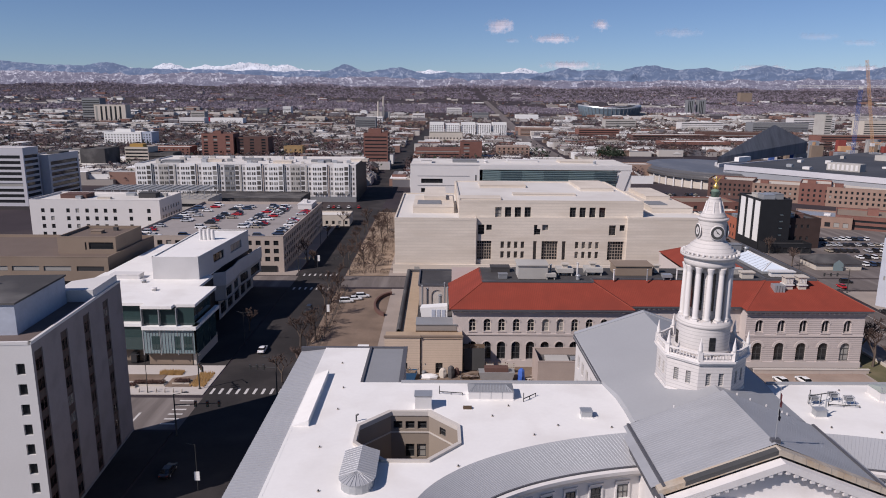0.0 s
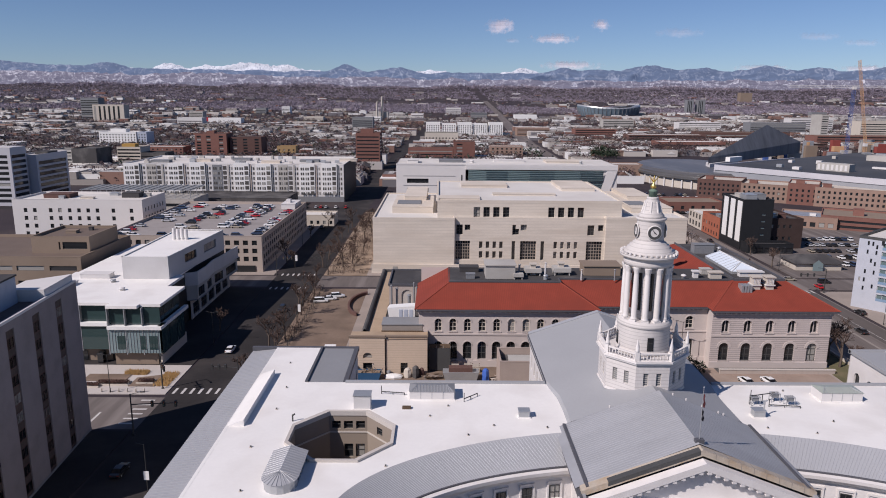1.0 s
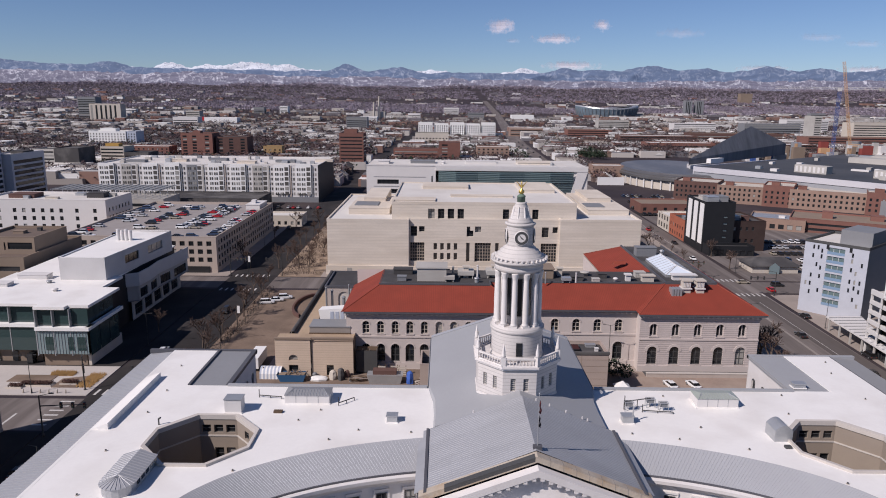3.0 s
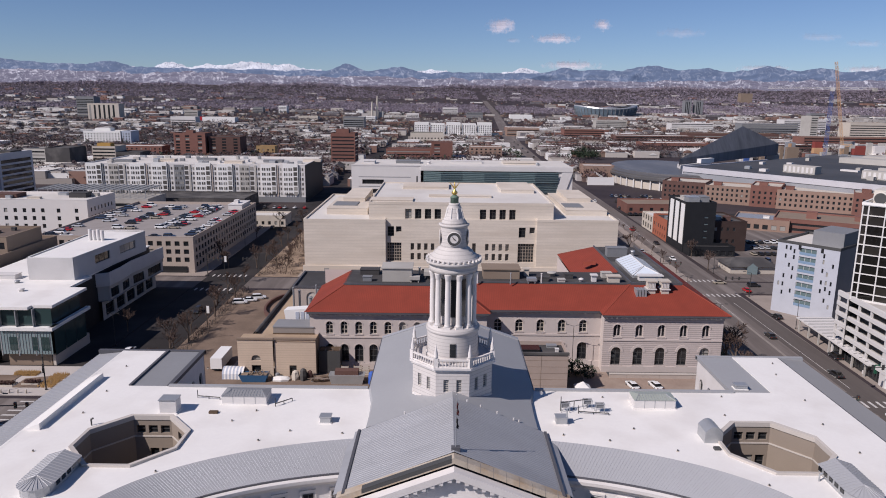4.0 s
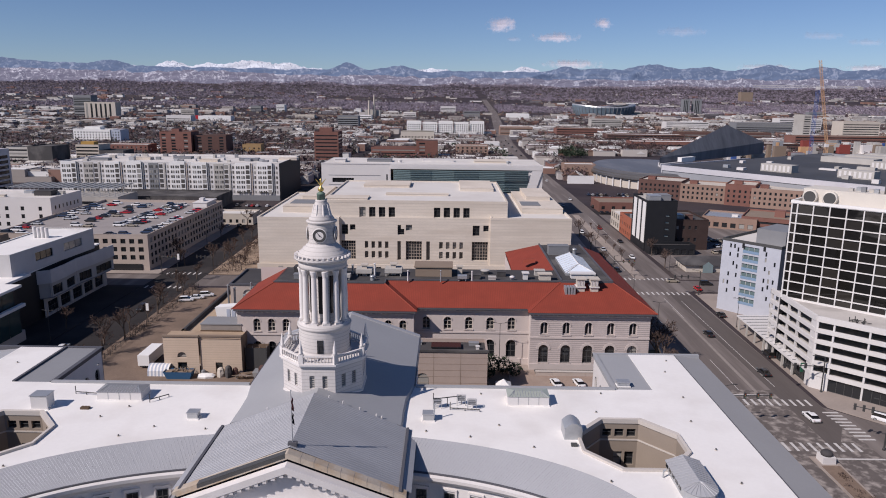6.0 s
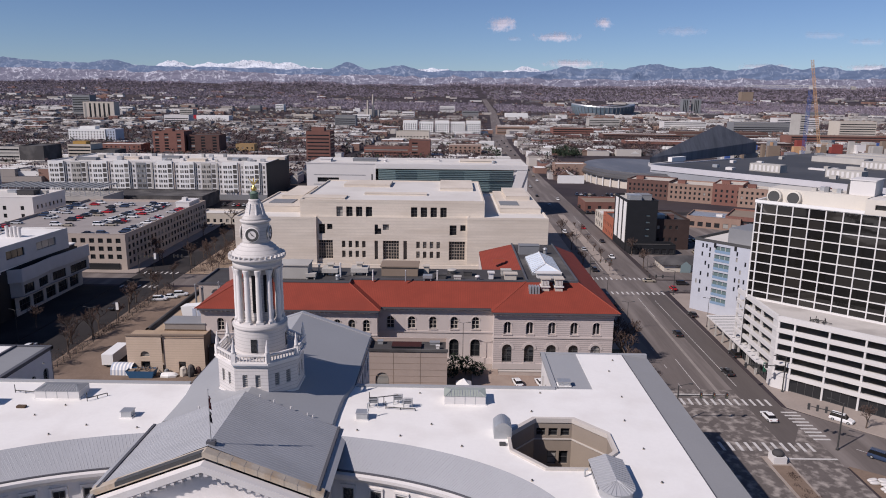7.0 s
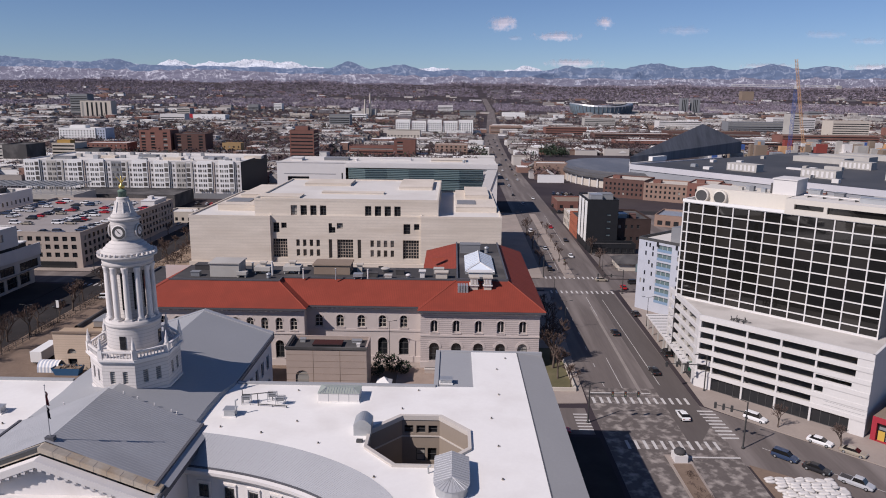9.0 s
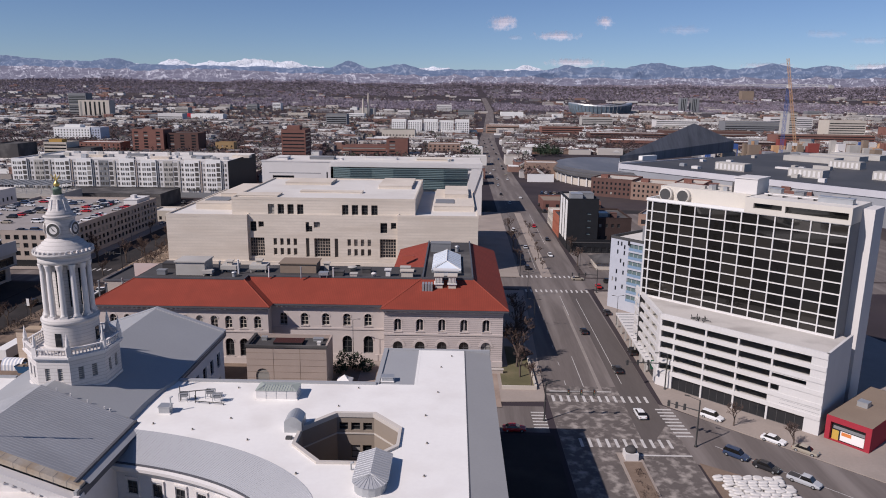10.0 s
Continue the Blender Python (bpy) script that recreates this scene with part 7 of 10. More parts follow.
# ---------------------------------------------------------------- fittings on the civic roof
def barrel(x0, x1, y0, y1, h):
    e = thing("barrel_penthouse", (x0 + x1) / 2, (y0 + y1) / 2, RZ, "grey ribbed metal roof penthouse with rounded end", "roof penthouse", "roof penthouses")
    w = (x1 - x0) / 2
    cx = (x0 + x1) / 2
    plan = [(x1, y0 + w), (x1, y1), (x0, y1), (x0, y0 + w)] + [(cx - w * math.cos(math.pi * k / 8), y0 + w - w * math.sin(math.pi * k / 8)) for k in range(1, 8)]
    bm = bmesh.new()
    prism(bm, plan, RZ, RZ + h * .62)
    part("wall", bm, "steel", e)
    top = [(cx + (x - cx) * 1.12, y if y > y0 + w else y0 + w + (y - y0 - w) * 1.12) for x, y in plan]
    bm = bmesh.new()
    ridge = [bm.verts.new((cx, y1 + .2, RZ + h)), bm.verts.new((cx, y0 + w, RZ + h))]
    rim = [bm.verts.new((x, y, RZ + h * .62)) for x, y in top]
    bm.faces.new((rim[0], rim[1], ridge[0], ridge[1]))
    bm.faces.new((rim[2], rim[3], ridge[1], ridge[0]))
    bm.faces.new((rim[1], rim[2], ridge[0]))
    n = len(rim)
    for k in range(3, n):
        bm.faces.new((rim[k], rim[(k + 1) % n], ridge[1]))
    bmesh.ops.recalc_face_normals(bm, faces=bm.faces)
    part("roof", bm, "seam_grey", e)
    bm = bmesh.new()
    for k in range(12):
        y = y0 + w + (y1 - y0 - w) * k / 11
        for s in (-1, 1):
            tube(bm, (cx + s * w * 1.12, y, RZ + h * .62 + .04), (cx, y, RZ + h + .02), .03, n=4)
    for k in range(13):
        a = math.pi * k / 12
        tube(bm, (cx - w * 1.11 * math.cos(a), y0 + w - w * 1.11 * math.sin(a), RZ + h * .62 + .04), (cx, y0 + w, RZ + h + .02), .03, n=4)
    tagged(part("roof_rib", bm, "seam_grey", e), kind="stuff")
    for k in range(5):
        for s in (x0 - .03, x1 + .03):
            bm = bmesh.new()
            box(bm, s - .03, s + .03, y0 + w + .4 + k * 1.15, y0 + w + 1.1 + k * 1.15, RZ + .45, RZ + h * .5)
            part("louvre", bm, "glass_dark", e)
    return e


barrel(-10.7, -7.0, 67.71, 75.23, 1.9)
barrel(81.2, 84.9, 67.71, 75.23, 1.9)


def roof_box(name, x0, x1, y0, y1, h, mat, label, top=None, peak=0.0, cat="roof unit"):
    e = thing(name, (x0 + x1) / 2, (y0 + y1) / 2, RZ, label, cat)
    bm = bmesh.new()
    box(bm, x0, x1, y0, y1, RZ + .12, RZ + h)
    part("casing", bm, mat, e)
    bm = bmesh.new()
    box(bm, x0 - .15, x1 + .15, y0 - .15, y1 + .15, RZ, RZ + .14)
    part("curb", bm, "membrane", e)
    bm = bmesh.new()
    if peak:
        i = min(x1 - x0, y1 - y0) / 3
        v = [bm.verts.new(p) for p in ((x0 - .1, y0 - .1, RZ + h), (x1 + .1, y0 - .1, RZ + h), (x1 + .1, y1 + .1, RZ + h), (x0 - .1, y1 + .1, RZ + h), (x0 + i, (y0 + y1) / 2, RZ + h + peak), (x1 - i, (y0 + y1) / 2, RZ + h + peak))]
        for f in ((0, 1, 5, 4), (1, 2, 5), (2, 3, 4, 5), (3, 0, 4)):
            bm.faces.new([v[k] for k in f])
    else:
        box(bm, x0 - .1, x1 + .1, y0 - .1, y1 + .1, RZ + h, RZ + h + .1)
    part("cover", bm, top or mat, e)
    if peak:
        for k in range(1, 4):
            bm = bmesh.new()
            xx = x0 + (x1 - x0) * k / 4
            box(bm, xx - .04, xx + .04, y0 - .02, y0 + .04, RZ + .14, RZ + h)
            part("casing_joint", bm, "grey_roof", e)
        bm = bmesh.new()
        for k in range(15):
            xx = x0 + (x1 - x0) * (k + .5) / 15
            zz = RZ + h + .02
            tube(bm, (xx, y0 - .05, zz), (min(max(xx, x0 + i), x1 - i), (y0 + y1) / 2, zz + peak), .04, n=4)
        part("glazing_bar", bm, "steel", e)
    return e


roof_box("air_handler", -3.1, -.8, 88.89, 90.69, 2.0, "white_panel", "pale grey box air handler on a white roof", "steel")
roof_box("ridge_skylight", 4.5, 10.9, 92.19, 95.19, 1.3, "white_panel", "long white skylight with grey ribbed glass", "stub_grey", .4, "skylight")
roof_box("roof_vent", 19.6, 21.0, 86.55, 87.75, .9, "steel", "small grey louvred roof vent", cat="roof vent")
roof_box("ridge_skylight", 63.7, 69.6, 92.19, 95.19, 1.4, "white_panel", "long white skylight with greenish ribbed glass", "lid_green", .3, "skylight")
roof_box("roof_vent", 51.7, 53.2, 86.94, 88.14, 1.0, "steel", "small grey louvred roof vent", cat="roof vent")
roof_box("roof_vent", 81.2, 83.0, 99.3, 100.5, .7, "steel", "small grey box vent", cat="roof vent")
rv = thing("rounded_penthouse", 71.3, 83.9, RZ, "grey metal roof hatch with curved top", "roof penthouse")
bm = bmesh.new()
arc = [(70.2 + 2.3 * k / 8, 1.5 + .75 * math.sin(math.pi * k / 8)) for k in range(9)]
lo0, lo1 = [bm.verts.new((x, 82.3, RZ + z)) for x, z in arc], [bm.verts.new((x, 85.0, RZ + z)) for x, z in arc]
b0, b1 = [bm.verts.new((x, 82.3, RZ)) for x in (70.2, 72.5)], [bm.verts.new((x, 85.0, RZ)) for x in (70.2, 72.5)]
for k in range(8):
    bm.faces.new((lo0[k], lo0[k + 1], lo1[k + 1], lo1[k]))
bm.faces.new([b0[0], b0[1]] + lo0[::-1])
bm.faces.new([b1[1], b1[0]] + lo1)
bm.faces.new((b0[0], lo0[0], lo1[0], b1[0]))
bm.faces.new((b0[1], b1[1], lo1[8], lo0[8]))
bmesh.ops.recalc_face_normals(bm, faces=bm.faces)
part("casing", bm, "steel", rv)
for (x, y) in ((53.6, 91.2), (57.0, 92.4), (58.5, 91.1)):
    e = thing("pipe_frame", x, y, RZ, "grey steel equipment frame on roof", "equipment", "roof frames")
    for a in (-.6, .6):
        for b_ in (-.4, .4):
            bm = bmesh.new()
            tube(bm, (x + a, y + b_, RZ), (x + a, y + b_, RZ + 1.3), .05, n=5)
            part("leg", bm, "steel", e)
    for a in (-.6, .6):
        bm = bmesh.new()
        tube(bm, (x + a, y - .4, RZ + 1.3), (x + a, y + .4, RZ + 1.3), .05, n=5)
        part("rail", bm, "steel", e)
        bm = bmesh.new()
        tube(bm, (x - .6, y + a * .66, RZ + 1.3), (x + .6, y + a * .66, RZ + 1.3), .05, n=5)
        part("rail", bm, "steel", e)
    bm = bmesh.new()
    box(bm, x - .5, x + .5, y - .3, y + .3, RZ + .7, RZ + 1.25)
    part("unit", bm, "grey_panel", e)
for (x0, y0, x1, y1, h) in ((.3, 94.3, 3.7, 93.8, .35), (12.3, 91.7, 14.3, 93.6, .45), (53, 91.3, 57, 92.5, 1.3), (55.4, 90.6, 59.6, 90.1, .3)):
    e = thing("roof_pipe", x0, y0, RZ, "thin dark conduit run on short stands", "pipe", "roof pipes")
    bm = bmesh.new()
    tube(bm, (x0, y0, RZ + h), (x1, y1, RZ + h), .07, n=6)
    for f in (0, .5, 1):
        tube(bm, (x0 + (x1 - x0) * f, y0 + (y1 - y0) * f, RZ), (x0 + (x1 - x0) * f, y0 + (y1 - y0) * f, RZ + h + (.9 if f == 0 else 0)), .06, n=5)
    part("run", bm, "pole", e)
for (x, y, w, col, lab) in ((71.2, 80.7, .8, "frame_dark", "small black roof hatch on the white roof"), (4.2, 89.4, 1.2, "wood_brown", "weathered brown timber sleeper on the white roof")):
    e = thing("roof_hatch" if w < 1 else "timber_sleeper", x, y, RZ, lab, "roof hatch" if w < 1 else "timber")
    bm = bmesh.new()
    box(bm, x - w / 2, x + w / 2, y - .3, y + .3, RZ, RZ + .3)
    bmesh.ops.bevel(bm, geom=bm.edges[:], offset=.05, segments=1)
    part("block", bm, col, e)
drain = None
random.seed(3)
for (x, y) in ((-15.5, 106.0), (-14, 96.2), (-13.8, 88.9), (-14.5, 78.2), (-2, 105.5), (7.5, 87.0), (10, 90.2), (16, 84.3), (23, 83.8), (12.5, 81.6), (2.5, 73.8), (-13, 68.4), (52.2, 84.0), (58, 82.6), (66, 80.1), (88.5, 87.9), (89, 80.1), (89, 72.3), (90, 95.7), (90.3, 105.5), (92, 110.4), (78, 96.7), (62, 86.0), (76, 90.4), (74, 72.3), (48.5, 94.8), (60, 96.0)):
    if drain is None:
        drain = thing("roof_drain", x, y, RZ, "small dark roof drain vent", "roof vent", "roof drains")
        bm = bmesh.new()
        lathe(bm, [(.06, 0), (.06, .14), (.12, .16), (.1, .22), (.03, .24)], 8)
        part("cap", bm, "frame_dark", drain, "", pose(x, y, RZ))
        bm = bmesh.new()
        lathe(bm, [(.2, .005), (.18, .03)], 10)
        part("patch", bm, "conc_warm", drain, "", pose(x, y, RZ))
    else:
        copy_thing(drain, pose(x, y, RZ, 0, 0, random.random() * 300))
for (x, y) in ((-10.8, 85.3), (80.3, 73.4), (53.2, 87.5)):
    e = thing("roof_flue", x, y, RZ, "dark bent flue pipe on the roof", "pipe")
    bm = bmesh.new()
    hh = 2.3 if x > 50 and x < 60 else .95
    tube(bm, (x, y, RZ), (x, y, RZ + hh), .1, n=8)
    tube(bm, (x, y, RZ + hh - .1), (x + .3, y, RZ + hh + .1), .12, n=8)
    part("pipe", bm, "frame_dark" if x < 0 else "steel", e)
fl = thing("flagpole", CX + .2, 70.5, 27.6, "thin white flagpole with a limp furled flag", "flagpole")
bm = bmesh.new()
tube(bm, (CX + .2, 70.5, 27.0), (CX + .2, 70.5, 33.8), .055, .035, 8)
lathe(bm, [(.02, 33.8), (.1, 33.9), (.02, 34.0)], 8, (CX + .2, 70.5))
part("pole", bm, "steel", fl)
for col, za, zb, lab in (("flag_red", 33.2, 31.6, "limp red and white flag"), ("flag_dark", 31.3, 30.0, "limp dark flag")):
    bm = bmesh.new()
    n = 7
    rows_ = [[bm.verts.new((CX + .26 + u * (.07 + .1 * k / n) + .05 * math.sin(k * 1.7), 70.5 + .12 * math.sin(u * 9 + k), za + (zb - za) * k / n - .12 * u)) for u in (0, .25, .5, .75, 1, 1.25, 1.5)] for k in range(n + 1)]
    for ra, rb in zip(rows_, rows_[1:]):
        for q in range(6):
            bm.faces.new((ra[q], ra[q + 1], rb[q + 1], rb[q]))
    bmesh.ops.solidify(bm, geom=bm.faces[:], thickness=.02)
    part("flag", bm, surf(col, (.28, .1, .11) if col == "flag_red" else (.03, .03, .045), .5, 3, 9), fl, lab)
bm = bmesh.new()
box(bm, CX - .3, CX + .7, 70.2, 70.8, 27.0, 27.75)
part("base", bm, "dark_trim", fl)


# ---------------------------------------------------------------- vehicles
def car_model(name, paint, label, kind="sedan", cat="car", near=True):
    """A parked car along x, nose to +x, standing at z 0."""
    e = thing(name, 0, 0, 0, label, cat, "cars")
    L, W = (4.7, 1.82) if kind != "pickup" else (5.6, 1.95)
    hb = .92 if kind == "sedan" else 1.02
    ht = 1.43 if kind == "sedan" else 1.75
    bm = bmesh.new()
    secs = [(-L / 2, .45, .72, .82), (-L / 2 + .15, .3, hb - .02, .95), (-L / 4, .25, hb, 1), (L / 6, .25, hb, 1), (L / 2 - .9, .25, hb - .06, .98), (L / 2 - .12, .32, .72, .9), (L / 2, .42, .62, .78)]
    rings = []
    for x, z0, z1, f in secs:
        w = W / 2 * f
        rings.append([bm.verts.new(p) for p in ((x, -w * .94, z0), (x, -w, (z0 + z1) / 2), (x, -w * .93, z1), (x, w * .93, z1), (x, w, (z0 + z1) / 2), (x, w * .94, z0))])
    for a, b_ in zip(rings, rings[1:]):
        for i in range(6):
            bm.faces.new((a[i], b_[i], b_[(i + 1) % 6], a[(i + 1) % 6]))
    bm.faces.new(rings[0])
    bm.faces.new(rings[-1][::-1])
    bmesh.ops.recalc_face_normals(bm, faces=bm.faces)
    part("body", bm, paint, e)
    x0, x1, x2, x3 = {"sedan": (-L / 2 + .55, -L / 2 + 1.25, .35, 1.15), "suv": (-L / 2 + .12, -L / 2 + .4, .5, 1.2), "pickup": (-.55, -.35, 1.0, 1.6)}[kind]
    bm = bmesh.new()
    v = [bm.verts.new(p) for p in ((x0, -W * .45, hb - .03), (x3, -W * .45, hb - .03), (x2, -W * .36, ht - .06), (x1, -W * .36, ht - .06), (x0, W * .45, hb - .03), (x3, W * .45, hb - .03), (x2, W * .36, ht - .06), (x1, W * .36, ht - .06))]
    for f in ((0, 1, 2, 3), (7, 6, 5, 4), (1, 5, 6, 2), (0, 3, 7, 4), (3, 2, 6, 7)):
        bm.faces.new([v[i] for i in f])
    part("glazing", bm, "glass_hotel", e)
    bm = bmesh.new()
    v = [bm.verts.new(p) for p in ((x1 - .05, -W * .37, ht - .08), (x2 + .03, -W * .37, ht - .08), (x2 - .1, -W * .3, ht), (x1 + .1, -W * .3, ht), (x1 - .05, W * .37, ht - .08), (x2 + .03, W * .37, ht - .08), (x2 - .1, W * .3, ht), (x1 + .1, W * .3, ht))]
    for f in ((0, 1, 2, 3), (7, 6, 5, 4), (1, 5, 6, 2), (0, 3, 7, 4), (3, 2, 6, 7)):
        bm.faces.new([v[i] for i in f])
    part("roof", bm, paint, e)
    if kind == "pickup":
        bm = bmesh.new()
        box(bm, -L / 2 + .2, -.75, -W * .4, W * .4, hb - .02, hb + .012)
        part("bed", bm, "tar", e)
    bm = bmesh.new()
    lathe(bm, [(.33, -.1), (.33, .1), (.2, .12)], 10)
    wh = meshed("wheel", bm, "rubber")
    bm = bmesh.new()
    lathe(bm, [(.2, .121), (.18, .13), (.05, .145)], 8)
    hubm = meshed("hubcap", bm, "steel")
    for sx in (-1, 1):
        for sy in (-1, 1):
            w_ob = piece("wheel", wh, e, pose(sx * L * .31, sy * (W / 2 - .1), .33, -90 * sy, 0, 0))
            if near:
                hb_ = new("hubcap", hubm)
                hb_.parent = w_ob
    for sy in (-1, 1) if near else ():
        bm = bmesh.new()
        box(bm, L / 2 - .16, L / 2 - .03, sy * .62 - .2, sy * .62 + .2, .6, .74)
        part("headlight", bm, "glass_pale", e)
        bm = bmesh.new()
        box(bm, -L / 2 - .0, -L / 2 + .1, sy * .62 - .18, sy * .62 + .18, .62, .78)
        part("tail_light", bm, "tile_red", e)
    return e


CP = {k: surf("car_paint_" + k, c, .02, rough=.28, spec=.6) for k, c in (("white", (.72, .72, .72)), ("silver", (.42, .43, .45)), ("black", (.02, .02, .023)), ("red", (.42, .015, .02)), ("blue", (.03, .05, .10)), ("tan", (.34, .3, .24)))}
KINDS = (("white", "sedan"), ("silver", "sedan"), ("black", "suv"), ("red", "sedan"), ("blue", "suv"), ("white", "suv"), ("silver", "pickup"), ("black", "sedan"), ("tan", "sedan"))
WORDS = {"sedan": "saloon car", "suv": "sport utility car", "pickup": "pickup truck"}
models = [car_model("car", CP[c], "%s painted %s on the asphalt" % (c, WORDS[k]), k, "car" if k != "pickup" else "truck", near) for near in (True, False) for c, k in KINDS]
first_used = [False] * len(models)


def park(k, x, y, z=0.03, turn=0.0):
    if y > 240:
        k += len(KINDS)
    m = pose(x, y, z, 0, 0, turn)
    if not first_used[k]:
        first_used[k] = True
        models[k].matrix_basis = m
        return models[k]
    return copy_thing(models[k], m)


# avenue and diagonal street
park(0, 132.0, 135.3, .03, 92)
park(7, 132.8, 159.6, .03, 92)
park(7, 129.6, 187.8, .03, 90)
park(5, 146.9, 134.6, .03, -45)
park(0, 155.4, 124.9, .03, -45)
park(8, 159.7, 120.9, .03, -45)
park(4, 145.7, 118.8, .03, -45)
park(7, 149.5, 114.5, .03, -45)
park(6, 154.1, 110.0, .03, -45)
park(3, 104.8, 127.6, .03, 0)
park(0, 80.5, 151.0, .2, 100)
park(0, 85.9, 151.1, .2, 100)
for k, x, y, t in ((2, 121, 262, 90), (0, 133, 285, -90), (1, 124, 300, 90), (7, 136, 318, -90), (5, 122, 340, 90), (3, 133.6, 352, -90), (7, 140.2, 206, 90), (2, 139.5, 172, 90), (1, 127, 430, 90), (0, 136, 455, -90), (7, 124, 470, 90), (8, 138, 246.5, 0), (2, 149, 243, 0), (1, 125, 520, 90), (0, 135, 560, -90), (5, 123, 600, 90), (2, 137, 640, -90), (0, 128, 690, 90), (3, 143.6, 236.5, 90)):
    park(k, x, y, .03, t)
random.seed(90)
for k in range(16):
    y_ = 560 + k * 36
    park(random.choice((0, 1, 2, 7, 4, 8)), (126.5, 135.5)[k % 2] + (y_ - 560) * .018, y_, .05, 90)
# lot beside the street: three white patrol-like cars
for k, x, y, t in ((5, -29.6, 214.5, 10), (0, -27.2, 217.3, 10), (5, -25.0, 220.3, 12), (0, -45.5, 170, 90), (7, -47, 110, 90), (1, -46.6, 84, 70), (2, -40, 205, -90)):
    park(k, x, y, .14, t)
for k, x, y, t in ((5, 71.5, 141.5, 0), (0, 77.5, 141.8, 0), (2, 84.5, 142.0, 0), (7, 91, 142, 0), (1, 66, 143.5, 90)):
    park(k, x, y, .18, t)
# roof of the parking building
random.seed(21)
for x, ya, yb, share in ((-62.0, 262, 322, .62), (-73.5, 276, 336, .72), (-79.2, 276, 336, .8), (-90.5, 274, 338, .35), (-96.0, 272, 338, .3), (-107, 276, 338, .25), (-113.5, 258, 340, .3)):
    y = ya
    while y < yb:
        if random.random() < share:
            park(random.choice((0, 1, 2, 0, 5, 3, 4, 8, 1, 7, 5)), x + random.uniform(-.3, .3), y, PZ + .02, random.choice((0, 180)) + random.uniform(-2, 2))
        y += 2.75
for k in range(9):
    if random.random() < .8:
        park(random.choice((0, 2, 7, 4, 8)), -113 + k * 5.6, 257.2, PZ + .02, random.uniform(-2, 2))
# lot behind the dark hotel, and street-side lots
for row in range(5):
    for i in range(12):
        if random.random() < .8:
            park(random.choice((0, 1, 2, 7, 5, 4, 8, 7)), 172 + i * 2.9, 270 + row * 13, .2, 90)
for row in range(3):
    for i in range(8):
        if random.random() < .7:
            park(random.choice((0, 1, 2, 7, 5, 3)), 145 + i * 3, 400 + row * 12, .2, 90)
for row in range(4):
    for i in range(12):
        if random.random() < .75:
            park(random.choice((0, 1, 2, 7, 5, 4, 8)), 150 + i * 3, 438 + row * 14, .03, 90)
for i in range(9):
    if random.random() < .75:
        park(random.choice((0, 1, 2, 7, 5, 3)), -75 + i * 3, 345, .2, 90)
        park(random.choice((0, 1, 2, 7, 5, 3)), -72 + i * 3, 412, .2, 90)

for k, e in enumerate(models):
    if not first_used[k]:
        for o in (*e.children_recursive, e):
            bpy.data.objects.remove(o)
# ---------------------------------------------------------------- yard behind the civic building
tr = thing("site_trailer", -18.5, 161, 0, "white box trailer on bare earth", "trailer")
bm = bmesh.new()
box(bm, -20.2, -17.4, 157.5, 166, .9, 3.6)
part("body", bm, "white_paint", tr)
bm = bmesh.new()
box(bm, -20.0, -17.6, 158, 165.6, .45, .9)
part("chassis", bm, "pole", tr)
tent = thing("striped_tent", -13.2, 154.8, 0, "blue and white striped tunnel tent", "tent")
for k in range(12):
    bm = bmesh.new()
    x0, x1 = -16.0 + k * .42, -15.58 + k * .42
    n = 8
    a = [(y, z) for y, z in [(154.8 - 1.9 * math.cos(math.pi * i / n), .2 + 2.5 * math.sin(math.pi * i / n) ** .7) for i in range(n + 1)]]
    for (ya, za), (yb, zb) in zip(a, a[1:]):
        quad(bm, (x0, ya, za), (x0, yb, zb), (x1, yb, zb), (x1, ya, za))
    part("stripe", bm, "white_paint" if k % 2 else "blue_grey", tent)
dump = thing("skip_container", -8, 152.4, 0, "blue steel skip full of debris", "skip")
bm = bmesh.new()
v = [bm.verts.new(p) for p in ((-10.8, 151.4, .2), (-5.4, 151.4, .2), (-5.4, 153.6, .2), (-10.8, 153.6, .2), (-11.6, 151.2, 2.0), (-4.8, 151.2, 2.0), (-4.8, 153.8, 2.0), (-11.6, 153.8, 2.0))]
for f in ((0, 3, 2, 1), (0, 1, 5, 4), (1, 2, 6, 5), (2, 3, 7, 6), (3, 0, 4, 7)):
    bm.faces.new([v[i] for i in f])
part("shell", bm, surf("blue_steel", (.035, .10, .2), .1, rough=.5), dump)
bm = bmesh.new()
for k in range(22):
    x, y = random.uniform(-11, -5.2), random.uniform(151.6, 153.4)
    tube(bm, (x, y, 1.6), (x + random.uniform(-1, 1), y + random.uniform(-.5, .5), 2.2 + random.random() * .4), .12, n=4)
box(bm, -11.2, -5.2, 151.5, 153.5, 1.2, 1.8)
part("debris", bm, "tan_wall", dump)


def clutter(x, y, w, d_, h, mat, name, label):
    e = thing(name, x, y, K, label, "site clutter")
    bm = bmesh.new()
    n = 7
    rings = []
    for j, f in ((0, 1.0), (1, 1.02), (2, .8), (3, .35)):
        rings.append([bm.verts.new((x + w / 2 * f * math.cos(2 * math.pi * i / n + .3) * random.uniform(.85, 1.1), y + d_ / 2 * f * math.sin(2 * math.pi * i / n + .3) * random.uniform(.85, 1.1), K + h * (0, .45, .85, 1)[j])) for i in range(n)])
    for a, b_ in zip(rings, rings[1:]):
        for i in range(n):
            bm.faces.new((a[i], a[(i + 1) % n], b_[(i + 1) % n], b_[i]))
    bm.faces.new(rings[-1])
    part("cover", bm, mat, e)


